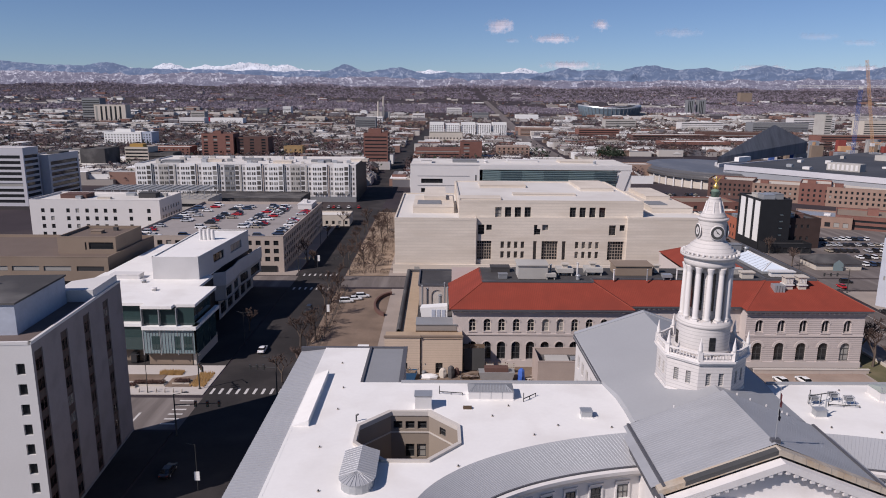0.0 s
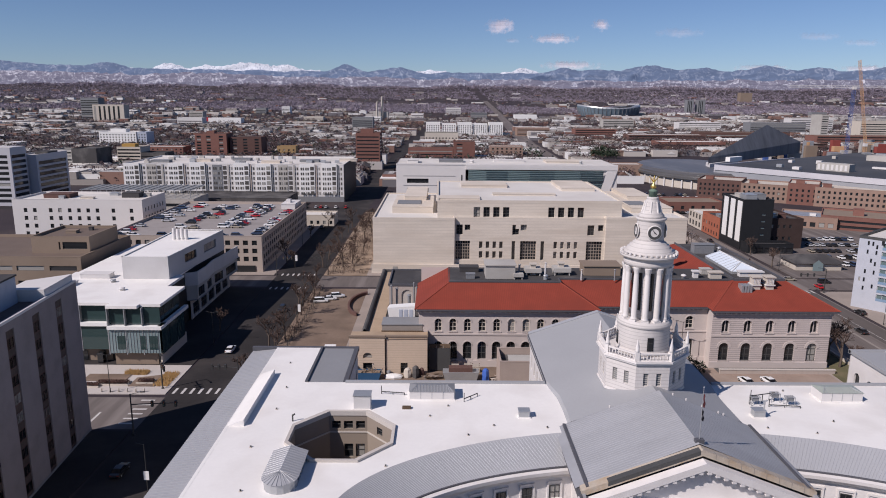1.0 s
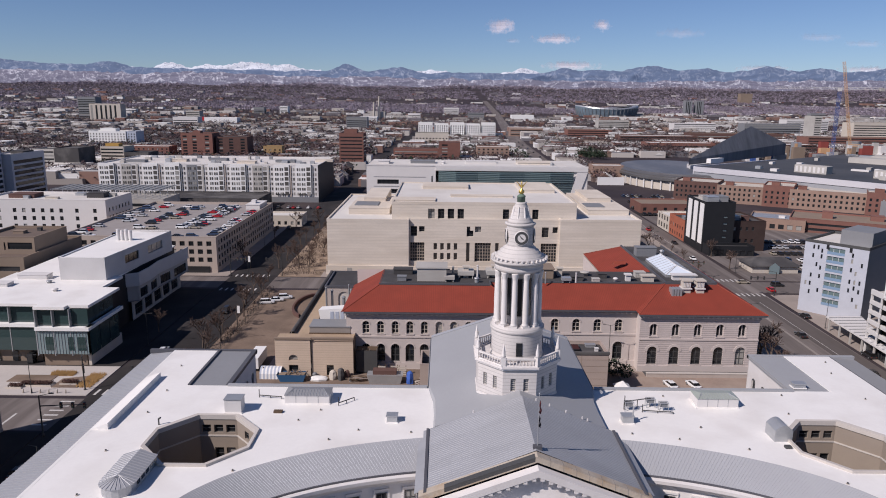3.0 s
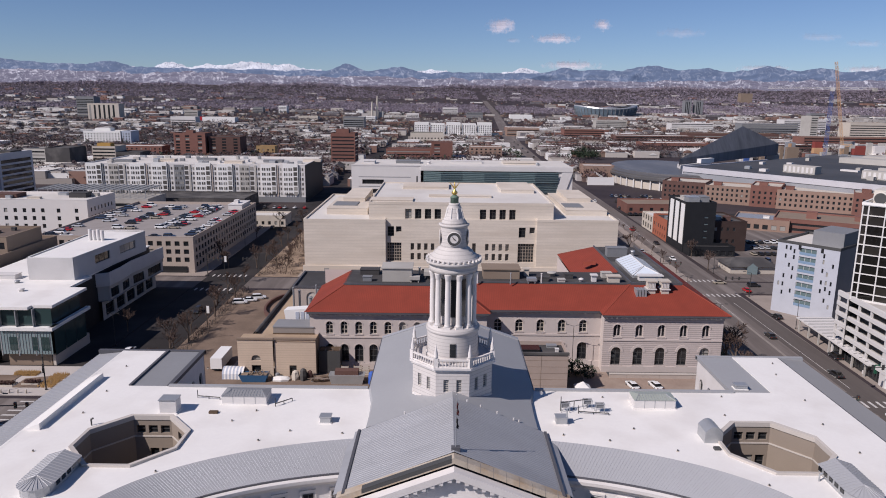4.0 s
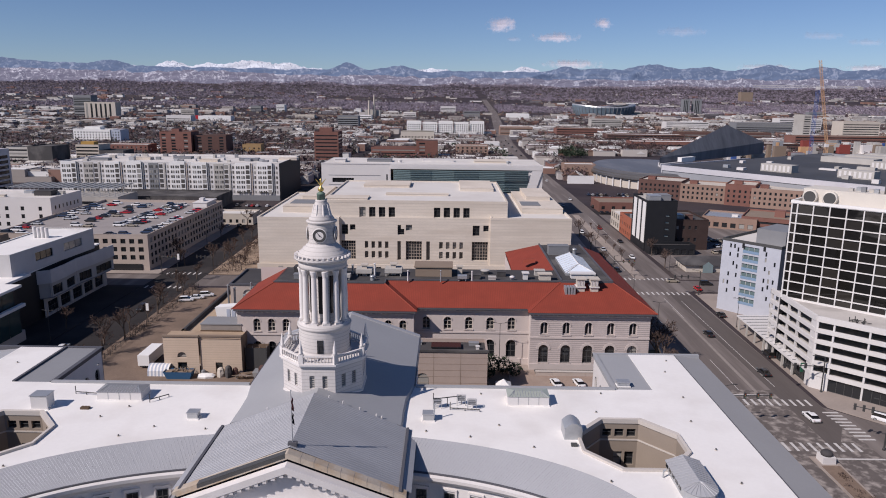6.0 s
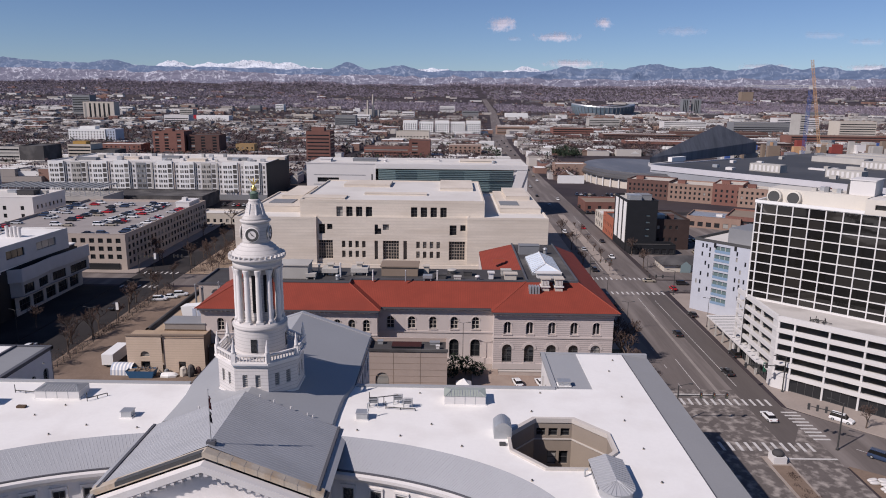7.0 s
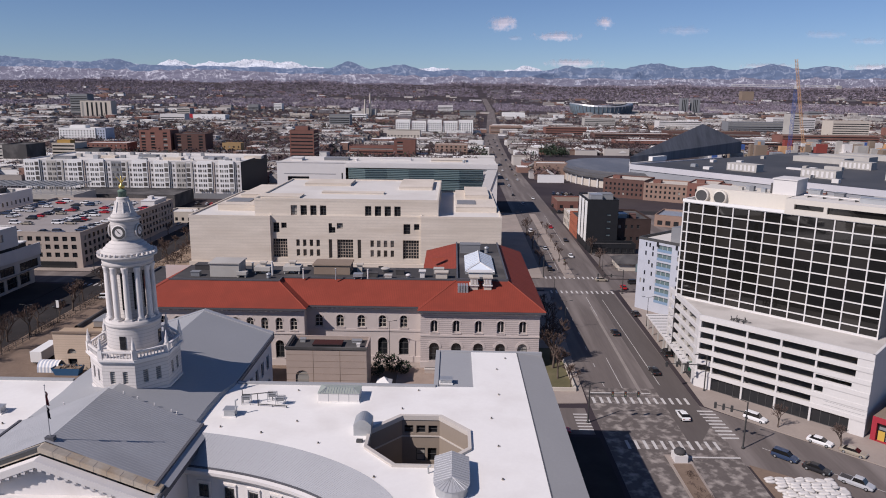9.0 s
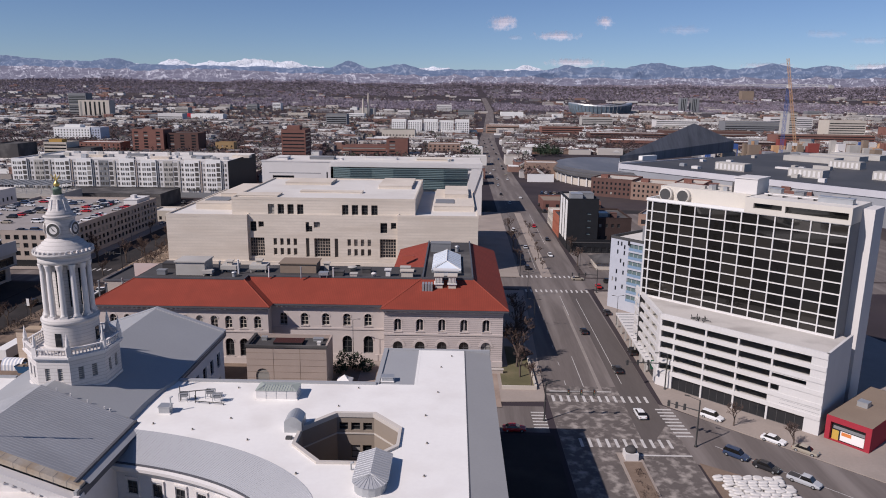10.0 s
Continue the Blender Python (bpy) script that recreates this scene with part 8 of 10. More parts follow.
def shrub(x, y, w, h, label):
    rnd = random.Random(int(x * 7 + y))
    e = thing("shrub", x, y, K, label, "shrub", "shrubs")
    bm = bmesh.new()
    for k in range(320):
        v = Vector((rnd.gauss(0, 1), rnd.gauss(0, 1), rnd.gauss(0, 1))).normalized() * rnd.uniform(.6, 1.05)
        p = Vector((x + v.x * w / 2, y + v.y * w / 2, K + h * .5 + v.z * h * .5))
        s_ = w * .09
        a, b_ = [Vector((rnd.gauss(0, 1), rnd.gauss(0, 1), rnd.gauss(0, 1))).normalized() * s_ for _ in range(2)]
        bm.faces.new([bm.verts.new(q) for q in (p + a, p + b_, p - a * .5 - b_ * .5)])
    part("foliage", bm, "evergreen", e)


clutter(-2, 152.8, 4.5, 2.2, 1.0, "white_paint", "sheeted_pallets", "white sheeted pallets in the yard")
clutter(1.3, 153.6, 2.0, 2.0, 2.2, "conc_warm", "sheeted_pallets", "pale sheeted pallets in the yard")
clutter(3.2, 153.4, 1.8, 2.2, 2.8, "tar", "sheeted_machine", "black sheeted machine in the yard")
clutter(4.6, 154.2, 1.4, 1.6, 2.0, "brick_brown", "sheeted_pallets", "brown sheeted pallets in the yard")
clutter(19.6, 151.5, 1.8, 1.8, 3.0, surf("blue_sheet", (.05, .12, .42)), "sheeted_machine", "blue sheeted machine in the yard")
clutter(7.4, 152.9, 4.4, 2.4, 1.1, "dirt", "earth_heap", "heap of brown earth and rubble")
clutter(-3.2, 154.6, 1.3, 1.3, 1.2, "grey_panel", "sheeted_pallets", "grey sheeted pallets in the yard")


def board_heap(x, y, w, d_, n, mat, label, seed):
    """Loose boards and poles thrown across each other."""
    rnd = random.Random(seed)
    e = thing("board_heap", x, y, K, label, "site clutter", "board heaps")
    for k in range(n):
        bm = bmesh.new()
        box(bm, -w / 2 * rnd.uniform(.5, 1), w / 2 * rnd.uniform(.5, 1), -.12, .12, -.05, .05)
        part("board", bm, mat[k % len(mat)], e, "", pose(x + rnd.uniform(-.3, .3) * w, y + rnd.uniform(-.5, .5) * d_, K + .1 + .09 * k, rnd.uniform(-9, 9), rnd.uniform(-14, 14), rnd.uniform(-40, 40)))


board_heap(7.0, 152.6, 4.0, 2.0, 14, ["tan_wall", "wood_brown", "tan_pale"], "heap of brown and pale boards", 4)
board_heap(22.3, 150.6, 3.0, 2.2, 16, ["tan_pale", "conc_warm", "wood_brown"], "heap of pale timber offcuts", 5)
board_heap(24.8, 149.6, 2.6, 1.6, 10, ["wood_brown", "tan_wall"], "heap of dark timber offcuts", 6)
for (x, y, mat, lab) in ((5.6, 152.2, "steel", "galvanised drum on bare earth"), (9.9, 153.8, "wood_brown", "rusty brown drum on bare earth"), (24.4, 151.8, "white_paint", "white drum on bare earth"), (26.0, 151.4, "steel", "galvanised drum on bare earth")):
    e = thing("drum", x, y, K, lab, "drum", "drums in the yard")
    bm = bmesh.new()
    lathe(bm, [(.3, 0), (.32, .03), (.3, .3), (.32, .33), (.3, .6), (.32, .88), (.28, .9), (0, .88)], 12)
    part("shell", bm, mat, e, "", pose(x, y, K))
# dark netted scaffold between the annex and the arcade
sc = thing("netted_scaffold", 9, 158, K, "scaffold wrapped in black netting against the wall", "scaffold")
for x in (6.3, 8.0, 9.7, 11.4):
    for y in (157.2, 160.2):
        bm = bmesh.new()
        tube(bm, (x, y, K), (x, y, 6.6), .05, n=5)
        part("standard", bm, "steel", sc)
for x0, x1, y0, y1 in ((6.3, 11.4, 157.14, 157.18), (6.24, 6.28, 157.2, 160.2), (11.42, 11.46, 157.2, 160.2)):
    bm = bmesh.new()
    box(bm, x0, x1, y0, y1, .4, 6.0)
    part("netting", bm, "frame_dark", sc)
for z in (2.2, 4.2, 6.0):
    bm = bmesh.new()
    box(bm, 6.3, 11.4, 157.3, 160.0, z, z + .08)
    part("deck", bm, "wood_brown", sc)
for (x, y) in ((12.6, 156.4), (15.6, 156.6), (17.6, 156.2)):
    e = thing("window_crate", x, y, K, "pale slatted crate stood on end", "crate", "crates")
    for k in range(5):
        bm = bmesh.new()
        box(bm, x - .9, x + .9, y - .05, y + .05, K + .1 + k * .45, K + .4 + k * .45)
        part("slat", bm, "conc_warm", e)
    for dx in (-.8, .8):
        bm = bmesh.new()
        box(bm, x + dx - .08, x + dx + .08, y + .05, y + .6, K, K + 2.3)
        part("post", bm, "wood_brown", e)
for (x, y, w, h) in ((66.0, 157.0, 4.0, 5.2), (68.8, 157.6, 4.2, 4.6), (71.4, 156.6, 3.6, 3.2), (65.0, 154.8, 3.0, 3.4)):
    shrub(x, y, w, h, "dark evergreen shrub against the wall")
# small white kiosk with a pitched canopy, and two cars drawn up beside it
ki = thing("canopy_kiosk", 67.8, 145.6, K, "small white pyramid-roofed canopy on four posts", "canopy")
for a in (-1.5, 1.5):
    for b_ in (-1.5, 1.5):
        bm = bmesh.new()
        tube(bm, (67.8 + a, 145.6 + b_, K), (67.8 + a, 145.6 + b_, 2.4), .06, n=6)
        part("post", bm, "steel", ki)
bm = bmesh.new()
lathe(bm, [(2.5, 2.2), (2.45, 2.45), (1.2, 3.0), (.05, 3.8)], 4, (67.8, 145.6), math.pi / 4, False)
part("canopy", bm, "white_paint", ki)
bm = bmesh.new()
box(bm, 66.8, 68.8, 145.2, 146.4, K, 1.2)
part("counter", bm, "frame_dark", ki)
tank = thing("steel_tank", 14, 152, 0, "long grey open steel container", "container")
bm = bmesh.new()
v = [bm.verts.new(p) for p in ((10.2, 150.8, .2), (17.4, 150.8, .2), (17.4, 153.2, .2), (10.2, 153.2, .2), (9.6, 150.6, 2.4), (18, 150.6, 2.4), (18, 153.4, 2.4), (9.6, 153.4, 2.4))]
for f in ((0, 3, 2, 1), (0, 1, 5, 4), (1, 2, 6, 5), (2, 3, 7, 6), (3, 0, 4, 7), (4, 5, 6, 7)):
    bm.faces.new([v[i] for i in f])
part("shell", bm, "steel", tank)
bm = bmesh.new()
box(bm, 11, 16.5, 151, 153, 2.4, 3.4)
part("load", bm, "brick_brown", tank)
slab("yard_paving", [(70.2, 138), (103, 138), (103, 160), (70.2, 160)], K, K + .03, surf("stained_yard", (.29, .22, .18), .2, .2, 2, .9, stain=.6, stain_col=(.36, .29, .24), stain_scale=.15), "brown stained yard in front of the stone building", "ground")
slab("yard_earth", [(-16, 143.2), (70, 143.2), (70, 160), (-16, 160)], K, K + .03, "dirt", "brown earth yard with building materials", "ground")
aw = thing("areaway_wall", 90, 156.6, K, "low pale stone wall before the basement windows", "wall")
for k in range(7):
    bm = bmesh.new()
    box(bm, 76.5 + k * 4, 80.46 + k * 4, 156.4, 156.9, K, 1.15)
    part("stone", bm, "tan_pale", aw)
bm = bmesh.new()
box(bm, 76.4, 104.6, 156.3, 157.0, 1.15, 1.35)
part("coping", bm, "court_trim", aw)
# flat dark sheet gives the shade between wall and plinth
slab("areaway_floor", [(76.5, 157.0), (104.4, 157.0), (104.4, 160.3), (76.5, 160.3)], K + .03, K + .06, "tar", "flat dark strip painted as shade behind the low wall", "ground")
# white sacks heaped on the corner
sacks = thing("sack_heap", 144, 100, K, "heap of white bulk sacks on bare earth", "sacks")
bm = bmesh.new()
rr = [[bm.verts.new((.92 * f * math.copysign(abs(math.cos(a)) ** .6, math.cos(a)), .42 * f * math.copysign(abs(math.sin(a)) ** .6, math.sin(a)), z)) for a in [2 * math.pi * i / 10 + .3 for i in range(10)]] for f, z in ((.75, 0), (1, .15), (1, .32), (.7, .48))]
for a, b_ in zip(rr, rr[1:]):
    for i in range(10):
        bm.faces.new((a[i], a[(i + 1) % 10], b_[(i + 1) % 10], b_[i])).smooth = True
bm.faces.new(rr[-1])
sm = meshed("sack", bm, surf("white_sack_cloth", (.56, .54, .52), .1, .6, 5, .8))
random.seed(8)
for lay, (u0, u1, v0, v1) in enumerate(((-5.2, 5.4, -6.2, 5.6), (-4.4, 4.6, -5.4, 4.8), (-3.0, 3.9, -4.4, 3.0))):
    v = v0
    while v < v1:
        u = u0 + random.uniform(-.5, .7)
        while u < u1 + random.uniform(-.9, .6):
            if random.random() < .9:
                piece("sack", sm, sacks, pose(145.4 + u - v * .12, 105.8 + v, K + lay * .4, random.uniform(-7, 7), random.uniform(-7, 7), random.uniform(-13, 13)))
            u += 1.75
        v += .95
# round bollard-like kiosk at the median's end
kio = thing("median_planter", 125.6, 117.5, 0, "white concrete pier with dark rounded top on the median", "planter")
bm = bmesh.new()
box(bm, 124.4, 126.8, 116.3, 118.7, .2, 1.5)
part("pier", bm, "white_panel", kio)
bm = bmesh.new()
lathe(bm, [(1.0, 1.5), (1.1, 1.9), (.8, 2.3), (.2, 2.4)], 14, (125.6, 117.5))
part("cap", bm, "tar", kio)


# ---------------------------------------------------------------- street furniture
def signal(x, y, arm, turn, h=6.4):
    e = thing("traffic_signal", x, y, 0, "dark traffic signal pole with a long arm", "traffic signal", "traffic signals")
    m = pose(x, y, 0, 0, 0, turn)
    bm = bmesh.new()
    lathe(bm, [(.3, 0), (.28, .4), (.16, .5), (.12, h + 2.2)], 8)
    part("pole", bm, "pole", e, "", m)
    bm = bmesh.new()
    tube(bm, (0, 0, h), (arm, 0, h + .3), .12, .07, 6)
    part("arm", bm, "pole", e, "", m)
    for f in (.45, .7, .95):
        bm = bmesh.new()
        box(bm, arm * f - .22, arm * f + .22, -.2, .2, h - .45, h + .75)
        hd_ = part("signal_head", bm, "pole", e, "", m)
        for q_, c_ in ((.5, "tile_red"), (.15, "marking_y"), (-.2, "patina")):
            bm = bmesh.new()
            lathe(bm, [(.13, 0), (.12, .03)], 8)
            ln_ = part("lens", bm, c_, e, "", m @ pose(arm * f, -.2, h + q_, 90, 0, 0))
            attach(ln_, hd_, m @ pose(arm * f, -.2, h + q_, 90, 0, 0))
    bm = bmesh.new()
    tube(bm, (0, 0, h + 2.1), (2.2, 0, h + 2.6), .06, .05, 5)
    box(bm, 2.0, 2.9, -.14, .14, h + 2.52, h + 2.66)
    part("street_light", bm, "pole", e, "", m)


signal(111.4, 132.2, 10.5, 0)
signal(139.4, 122.4, 6, 150, 7.5)
signal(141.3, 149.1, 9.5, 180)
signal(-50.8, 124.2, 9, 2)
signal(-53.7, 146, 5, -60)
signal(-35.6, 143.2, 6, 180)
signal(117.2, 251.5, 8, 0)
signal(141.5, 229.5, 9, 180)
signal(-33, 250.5, 6, 180)
signal(-52, 250.0, 6, 0)


def lamp(x, y, turn=0, h=9):
    e = thing("street_lamp", x, y, 0, "slender dark street lamp with two arms", "street lamp", "street lamps")
    m = pose(x, y, 0, 0, 0, turn)
    bm = bmesh.new()
    lathe(bm, [(.16, 0), (.14, .6), (.09, .7), (.06, h)], 7)
    part("pole", bm, "pole", e, "", m)
    for s in (-1, 1):
        bm = bmesh.new()
        tube(bm, (0, 0, h - .1), (s * 1.2, 0, h + .2), .04, n=5)
        box(bm, s * 1.5 - .35, s * 1.5 + .35, -.12, .12, h + .14, h + .26)
        part("lamp_head", bm, "pole", e, "", m)


for x, y in ((67.8, 159.4), (140.5, 195), (115.6, 190), (141.5, 262), (120.5, 300), (142.6, 340), (-33, 178), (-51.5, 175), (-33.4, 205), (-35.6, 262), (-52.2, 300), (-36, 330), (117, 222), (-64.5, 143.8)):
    lamp(x, y, random.uniform(-10, 10), 12.3 if y == 159.4 else 9)
for x, y, zt in ((-44, 245, 9), (-32, 190, 7)):
    e = thing("banner_pole", x, y, 0, "pole with a small white banner", "banner")
    bm = bmesh.new()
    tube(bm, (x, y, 0), (x, y, zt), .08, n=6)
    part("pole", bm, "pole", e)
    bm = bmesh.new()
    box(bm, x + .1, x + .9, y - .02, y + .02, zt - 2.4, zt - .2)
    part("banner", bm, "white_paint", e)
gsn = thing("green_kiosk", 140.4, 156.4, 0, "dark green signboard beside the canopy", "sign")
bm = bmesh.new()
box(bm, 139.8, 141.4, 156, 156.4, 2.2, 4.4)
part("board", bm, surf("green_board", (.02, .10, .06)), gsn)
bm = bmesh.new()
box(bm, 140.4, 140.6, 156.1, 156.3, 0, 2.2)
part("post", bm, "pole", gsn)
e = thing("sign_post", -40, 104.7, K, "slim post with a plain white sign", "sign")
bm = bmesh.new()
tube(bm, (-40, 104.7, 0), (-40, 104.7, 8.5), .09, .06, 6)
tube(bm, (-40, 104.7, 8.4), (-41.4, 104.7, 8.7), .05, n=5)
part("post", bm, "pole", e)
bm = bmesh.new()
box(bm, -40.45, -39.55, 104.6, 104.65, 2.0, 3.6)
part("board", bm, "white_paint", e)
# fence along the lot
fence = thing("lot_fence", -31.5, 190, 0, "low dark fence along the earth lot", "fence")
bm = bmesh.new()
box(bm, -.05, .05, -.05, .05, 0, 1.7)
pm = meshed("post", bm, "pole")
for k in range(30):
    piece("post", pm, fence, pose(-31.2, 146 + k * 2.9, .1))
for z in (.6, 1.1, 1.6):
    bm = bmesh.new()
    box(bm, -31.23, -31.17, 146, 230, z, z + .06)
    part("rail", bm, "pole", fence)
bm = bmesh.new()
box(bm, 103.6, 111.6, 147.4, 147.8, K, 1.0)
box(bm, 111.2, 111.7, 147.8, 176, K, .9)
tagged(new("lawn_wall", meshed("lawn_wall", bm, "conc_warm")), "low pale stone wall round the lawn", "wall")
# plaza hedges, bollards and dry grass
random.seed(61)
for x0, x1, y0, y1 in ((-69.5, -62.5, 147.6, 149.2), (-60.5, -57.2, 148.6, 150.2), (-71.5, -68.6, 146.4, 147.6)):
    e = thing("low_hedge", (x0 + x1) / 2, y0, K, "low dark clipped hedge in a plaza bed", "hedge", "plaza hedges")
    bm = bmesh.new()
    for k in range(int(260 * (x1 - x0))):
        p = Vector((random.uniform(x0, x1), random.uniform(y0, y1), K + .1 + .75 * random.random() ** .5))
        a, b_ = [Vector((random.gauss(0, 1), random.gauss(0, 1), random.gauss(0, 1))).normalized() * .16 for _ in range(2)]
        bm.faces.new([bm.verts.new(q) for q in (p + a, p + b_, p - a * .5 - b_ * .5)])
    part("foliage", bm, "brick_brown", e)
    bm = bmesh.new()
    box(bm, x0 - .3, x1 + .3, y0 - .3, y0 - .05, K, K + .35)
    box(bm, x0 - .3, x1 + .3, y1 + .05, y1 + .3, K, K + .35)
    part("kerb", bm, "conc_warm", e)
for x0, x1, y0, y1 in ((-66, -60.5, 153.6, 156), (-56.4, -53, 147, 155)):
    e = thing("dry_grass", (x0 + x1) / 2, y0, K, "dry golden ornamental grass in a plaza bed", "grass", "dry grasses")
    bm = bmesh.new()
    for k in range(900):
        p = Vector((random.uniform(x0, x1), random.uniform(y0, y1), K))
        s_ = random.uniform(.4, .9)
        t_ = p + Vector((random.uniform(-.25, .25), random.uniform(-.25, .25), s_))
        bm.faces.new([bm.verts.new(q) for q in (p - Vector((.07, 0, 0)), p + Vector((.07, 0, 0)), t_)])
    part("blades", bm, surf("dry_grass_blades", (.36, .22, .09), .2), e)
bm = bmesh.new()
lathe(bm, [(.16, 0), (.16, .8), (.1, .92)], 8)
bol = meshed("shaft", bm, "conc_warm")
for k in range(6):
    e = thing("bollard", -66.5 + k * 1.9, 144, K, "short pale concrete bollard at the kerb", "bollard", "bollards")
    piece("shaft", bol, e, pose(-66.5 + k * 1.9, 144.0, K))
# round planter ring in the lot
bm = bmesh.new()
n = 24
ri, ro = 5.2, 5.8
for i in range(n):
    a0, a1 = math.pi * .55 + .85 * math.pi * i / n, math.pi * .55 + .85 * math.pi * (i + 1) / n
    P = lambda r, a, z: (-14.6 + r * math.cos(a), 212 + r * 2.2 * math.sin(a), z)
    quad(bm, P(ri, a0, 1.1), P(ro, a0, 1.1), P(ro, a1, 1.1), P(ri, a1, 1.1))
    quad(bm, P(ri, a0, .1), P(ri, a0, 1.1), P(ri, a1, 1.1), P(ri, a1, .1))
    quad(bm, P(ro, a0, .1), P(ro, a1, .1), P(ro, a1, 1.1), P(ro, a0, 1.1))
tagged(new("curved_wall", meshed("curved_wall", bm, "brick_brown")), "low curved brown wall in the earth lot", "wall")


# ---------------------------------------------------------------- trees
def bare_tree(name, seed, h, label):
    rnd = random.Random(seed)
    e = thing(name, 0, 0, 0, label, "tree", "street trees")
    trunk, crown = bmesh.new(), bmesh.new()

    def grow(p, d, ln, r, lvl):
        q = p + d * ln
        tube(trunk if lvl < 2 else crown, p, q, r, r * .68, 5 if lvl < 2 else 3)
        if lvl >= 5:
            return
        for k in range(3 if lvl < 4 else 2):
            ax = Vector((rnd.uniform(-1, 1), rnd.uniform(-1, 1), rnd.uniform(-.2, .7))).normalized()
            nd = (d * rnd.uniform(.6, 1.1) + ax * rnd.uniform(.5, .95)).normalized()
            if nd.z < -.05:
                nd.z = abs(nd.z) * .4
            grow(p + (q - p) * rnd.uniform(.65, 1), nd.normalized(), ln * rnd.uniform(.62, .82), max(r * .64, .055), lvl + 1)

    grow(Vector((0, 0, 0)), Vector((rnd.uniform(-.06, .06), rnd.uniform(-.06, .06), 1)).normalized(), h * .27, h * .024, 0)
    part("trunk", trunk, "bark", e)
    part("crown", crown, "twig", e)
    return e


def conifer(name, seed, h, label):
    rnd = random.Random(seed)
    e = thing(name, 0, 0, 0, label, "tree", "evergreens")
    bm = bmesh.new()
    tube(bm, (0, 0, 0), (0, 0, h * .9), h * .02, h * .005, 5)
    part("trunk", bm, "bark", e)
    bm = bmesh.new()
    for k in range(260):
        z = h * (.1 + .9 * rnd.random() ** 1.2)
        r = h * .26 * (1.04 - z / h) * rnd.uniform(.55, 1.1)
        a = rnd.uniform(0, 6.283)
        p = Vector((r * math.cos(a), r * math.sin(a), z))
        s = h * .06 * rnd.uniform(.6, 1.3)
        u = Vector((rnd.gauss(0, 1), rnd.gauss(0, 1), rnd.gauss(0, .4))).normalized() * s
        w = Vector((rnd.gauss(0, 1), rnd.gauss(0, 1), rnd.gauss(0, .6))).normalized() * s
        bm.faces.new([bm.verts.new(q) for q in (p + u, p + w, p - u * .6 - w * .6)])
    part("crown", bm, "evergreen", e)
    return e


tm = [bare_tree("bare_tree", 40 + k, h, "leafless street tree with fine grey-brown twigs") for k, h in enumerate((11.5, 10.0, 12.5))]
spots = [(-36.4, 173.7), (-34.8, 185.1), (-33.3, 200.7), (-36.2, 212), (-37, 226), (-36.8, 262), (-36.5, 275), (-37, 290), (-36.6, 303), (-37.2, 318), (-36.2, 334), (-36.4, 350), (-33.0, 158), (-36, 150), (-29, 262), (-28.5, 280), (-29, 300), (-27, 320),
         (108.6, 167), (108.4, 154.5), (109.6, 180), (110.5, 192), (111.4, 205), (150.2, 131.4), (158, 122.4), (127, 262), (127.5, 280), (128, 298), (128.6, 316), (129, 334), (129.4, 352), (-53.2, 186),
         (-33.2, 166), (-33.4, 179), (-33.0, 193), (-32.6, 220), (-36, 242), (-24, 256), (-26, 268), (-24, 290), (-30, 312), (-25, 334), (-31, 352), (-28, 372), (-52.6, 270), (-52.4, 320), (141.6, 268), (142.6, 290), (118, 270), (118.6, 300), (119, 330), (-48, 262), (-49, 352), (-30, 338), (108.2, 161), (110.5, 148.5)]
random.seed(12)
for i, (x, y) in enumerate(spots):
    k = i % 3
    s = random.uniform(.75, 1.15) * (.55 if 126 < x < 130 else (1.35 if 108 < x < 109 else (.55 if 145 < x < 160 else 1)))
    if i < 3:
        tm[k].matrix_basis = pose(x, y, K, 0, 0, random.random() * 360)
    else:
        t_ = copy_thing(tm[k], pose(x, y, K, 0, 0, random.random() * 360))
        t_.scale = (s, s, s)


# ---------------------------------------------------------------- middle distance
def bands(w, n, h0, step, wh=1.5, m=1.0):
    return [(m, w - m, h0 + k * step, h0 + k * step + wh) for k in range(n)]


def cells(w, n, rows, h0=3.0, step=3.3, ww=1.6, wh=1.7):
    return grid(1.6, w - 1.6, n, ww, h0, h0 + (rows - 1) * step + wh, rows, wh)


block("brick_tower", -70, -47.5, 648, 672, 33, "brick_red", "tall dark red brick office block", "office building", {"front": bands(22.5, 9, 3, 3.3, 1.2), "right": bands(24, 9, 3, 3.3, 1.2)}, "tar", units=[(-66, 654, 12, 10, 4, "brick_red")])
block("brick_slab", -24, 22, 711, 728, 15, "brick_red", "low red brick office with window bands", "office building", {"front": bands(46, 4, 2.5, 3.2, 1.3)}, "tar")
block("brick_stair_tower", 22.2, 44, 709, 730, 22, "brick_red", "red brick tower with stacked balconies", "office building", {"front": [(3, 9, 3 + k * 3.2, 4.6 + k * 3.2) for k in range(6)]}, "tar")
block("brown_block", -247, -214, 727, 750, 27.5, "brick_red", "brown brick apartment tower with recessed balconies", "apartment building", {"front": [(u, u + 4.4, 3 + k * 3, 4.9 + k * 3) for k in range(8) for u in (2, 12, 25)]}, "tar", units=[(-236, 732, 8, 8, 3, "brick_red")])
block("brown_block_two", -212, -179, 731, 755, 24, "brick_brown", "dark brown apartment tower with balconies", "apartment building", {"front": [(u, u + 4.4, 3 + k * 3, 4.9 + k * 3) for k in range(7) for u in (3, 14, 26)]}, "tar")
block("white_midrise", -433, -385, 905, 930, 20, "white_paint", "white mid-rise apartment building", "apartment building", {"front": cells(48, 12, 5)}, "limestone_roof", units=[(-420, 910, 20, 12, 4, "white_paint")])
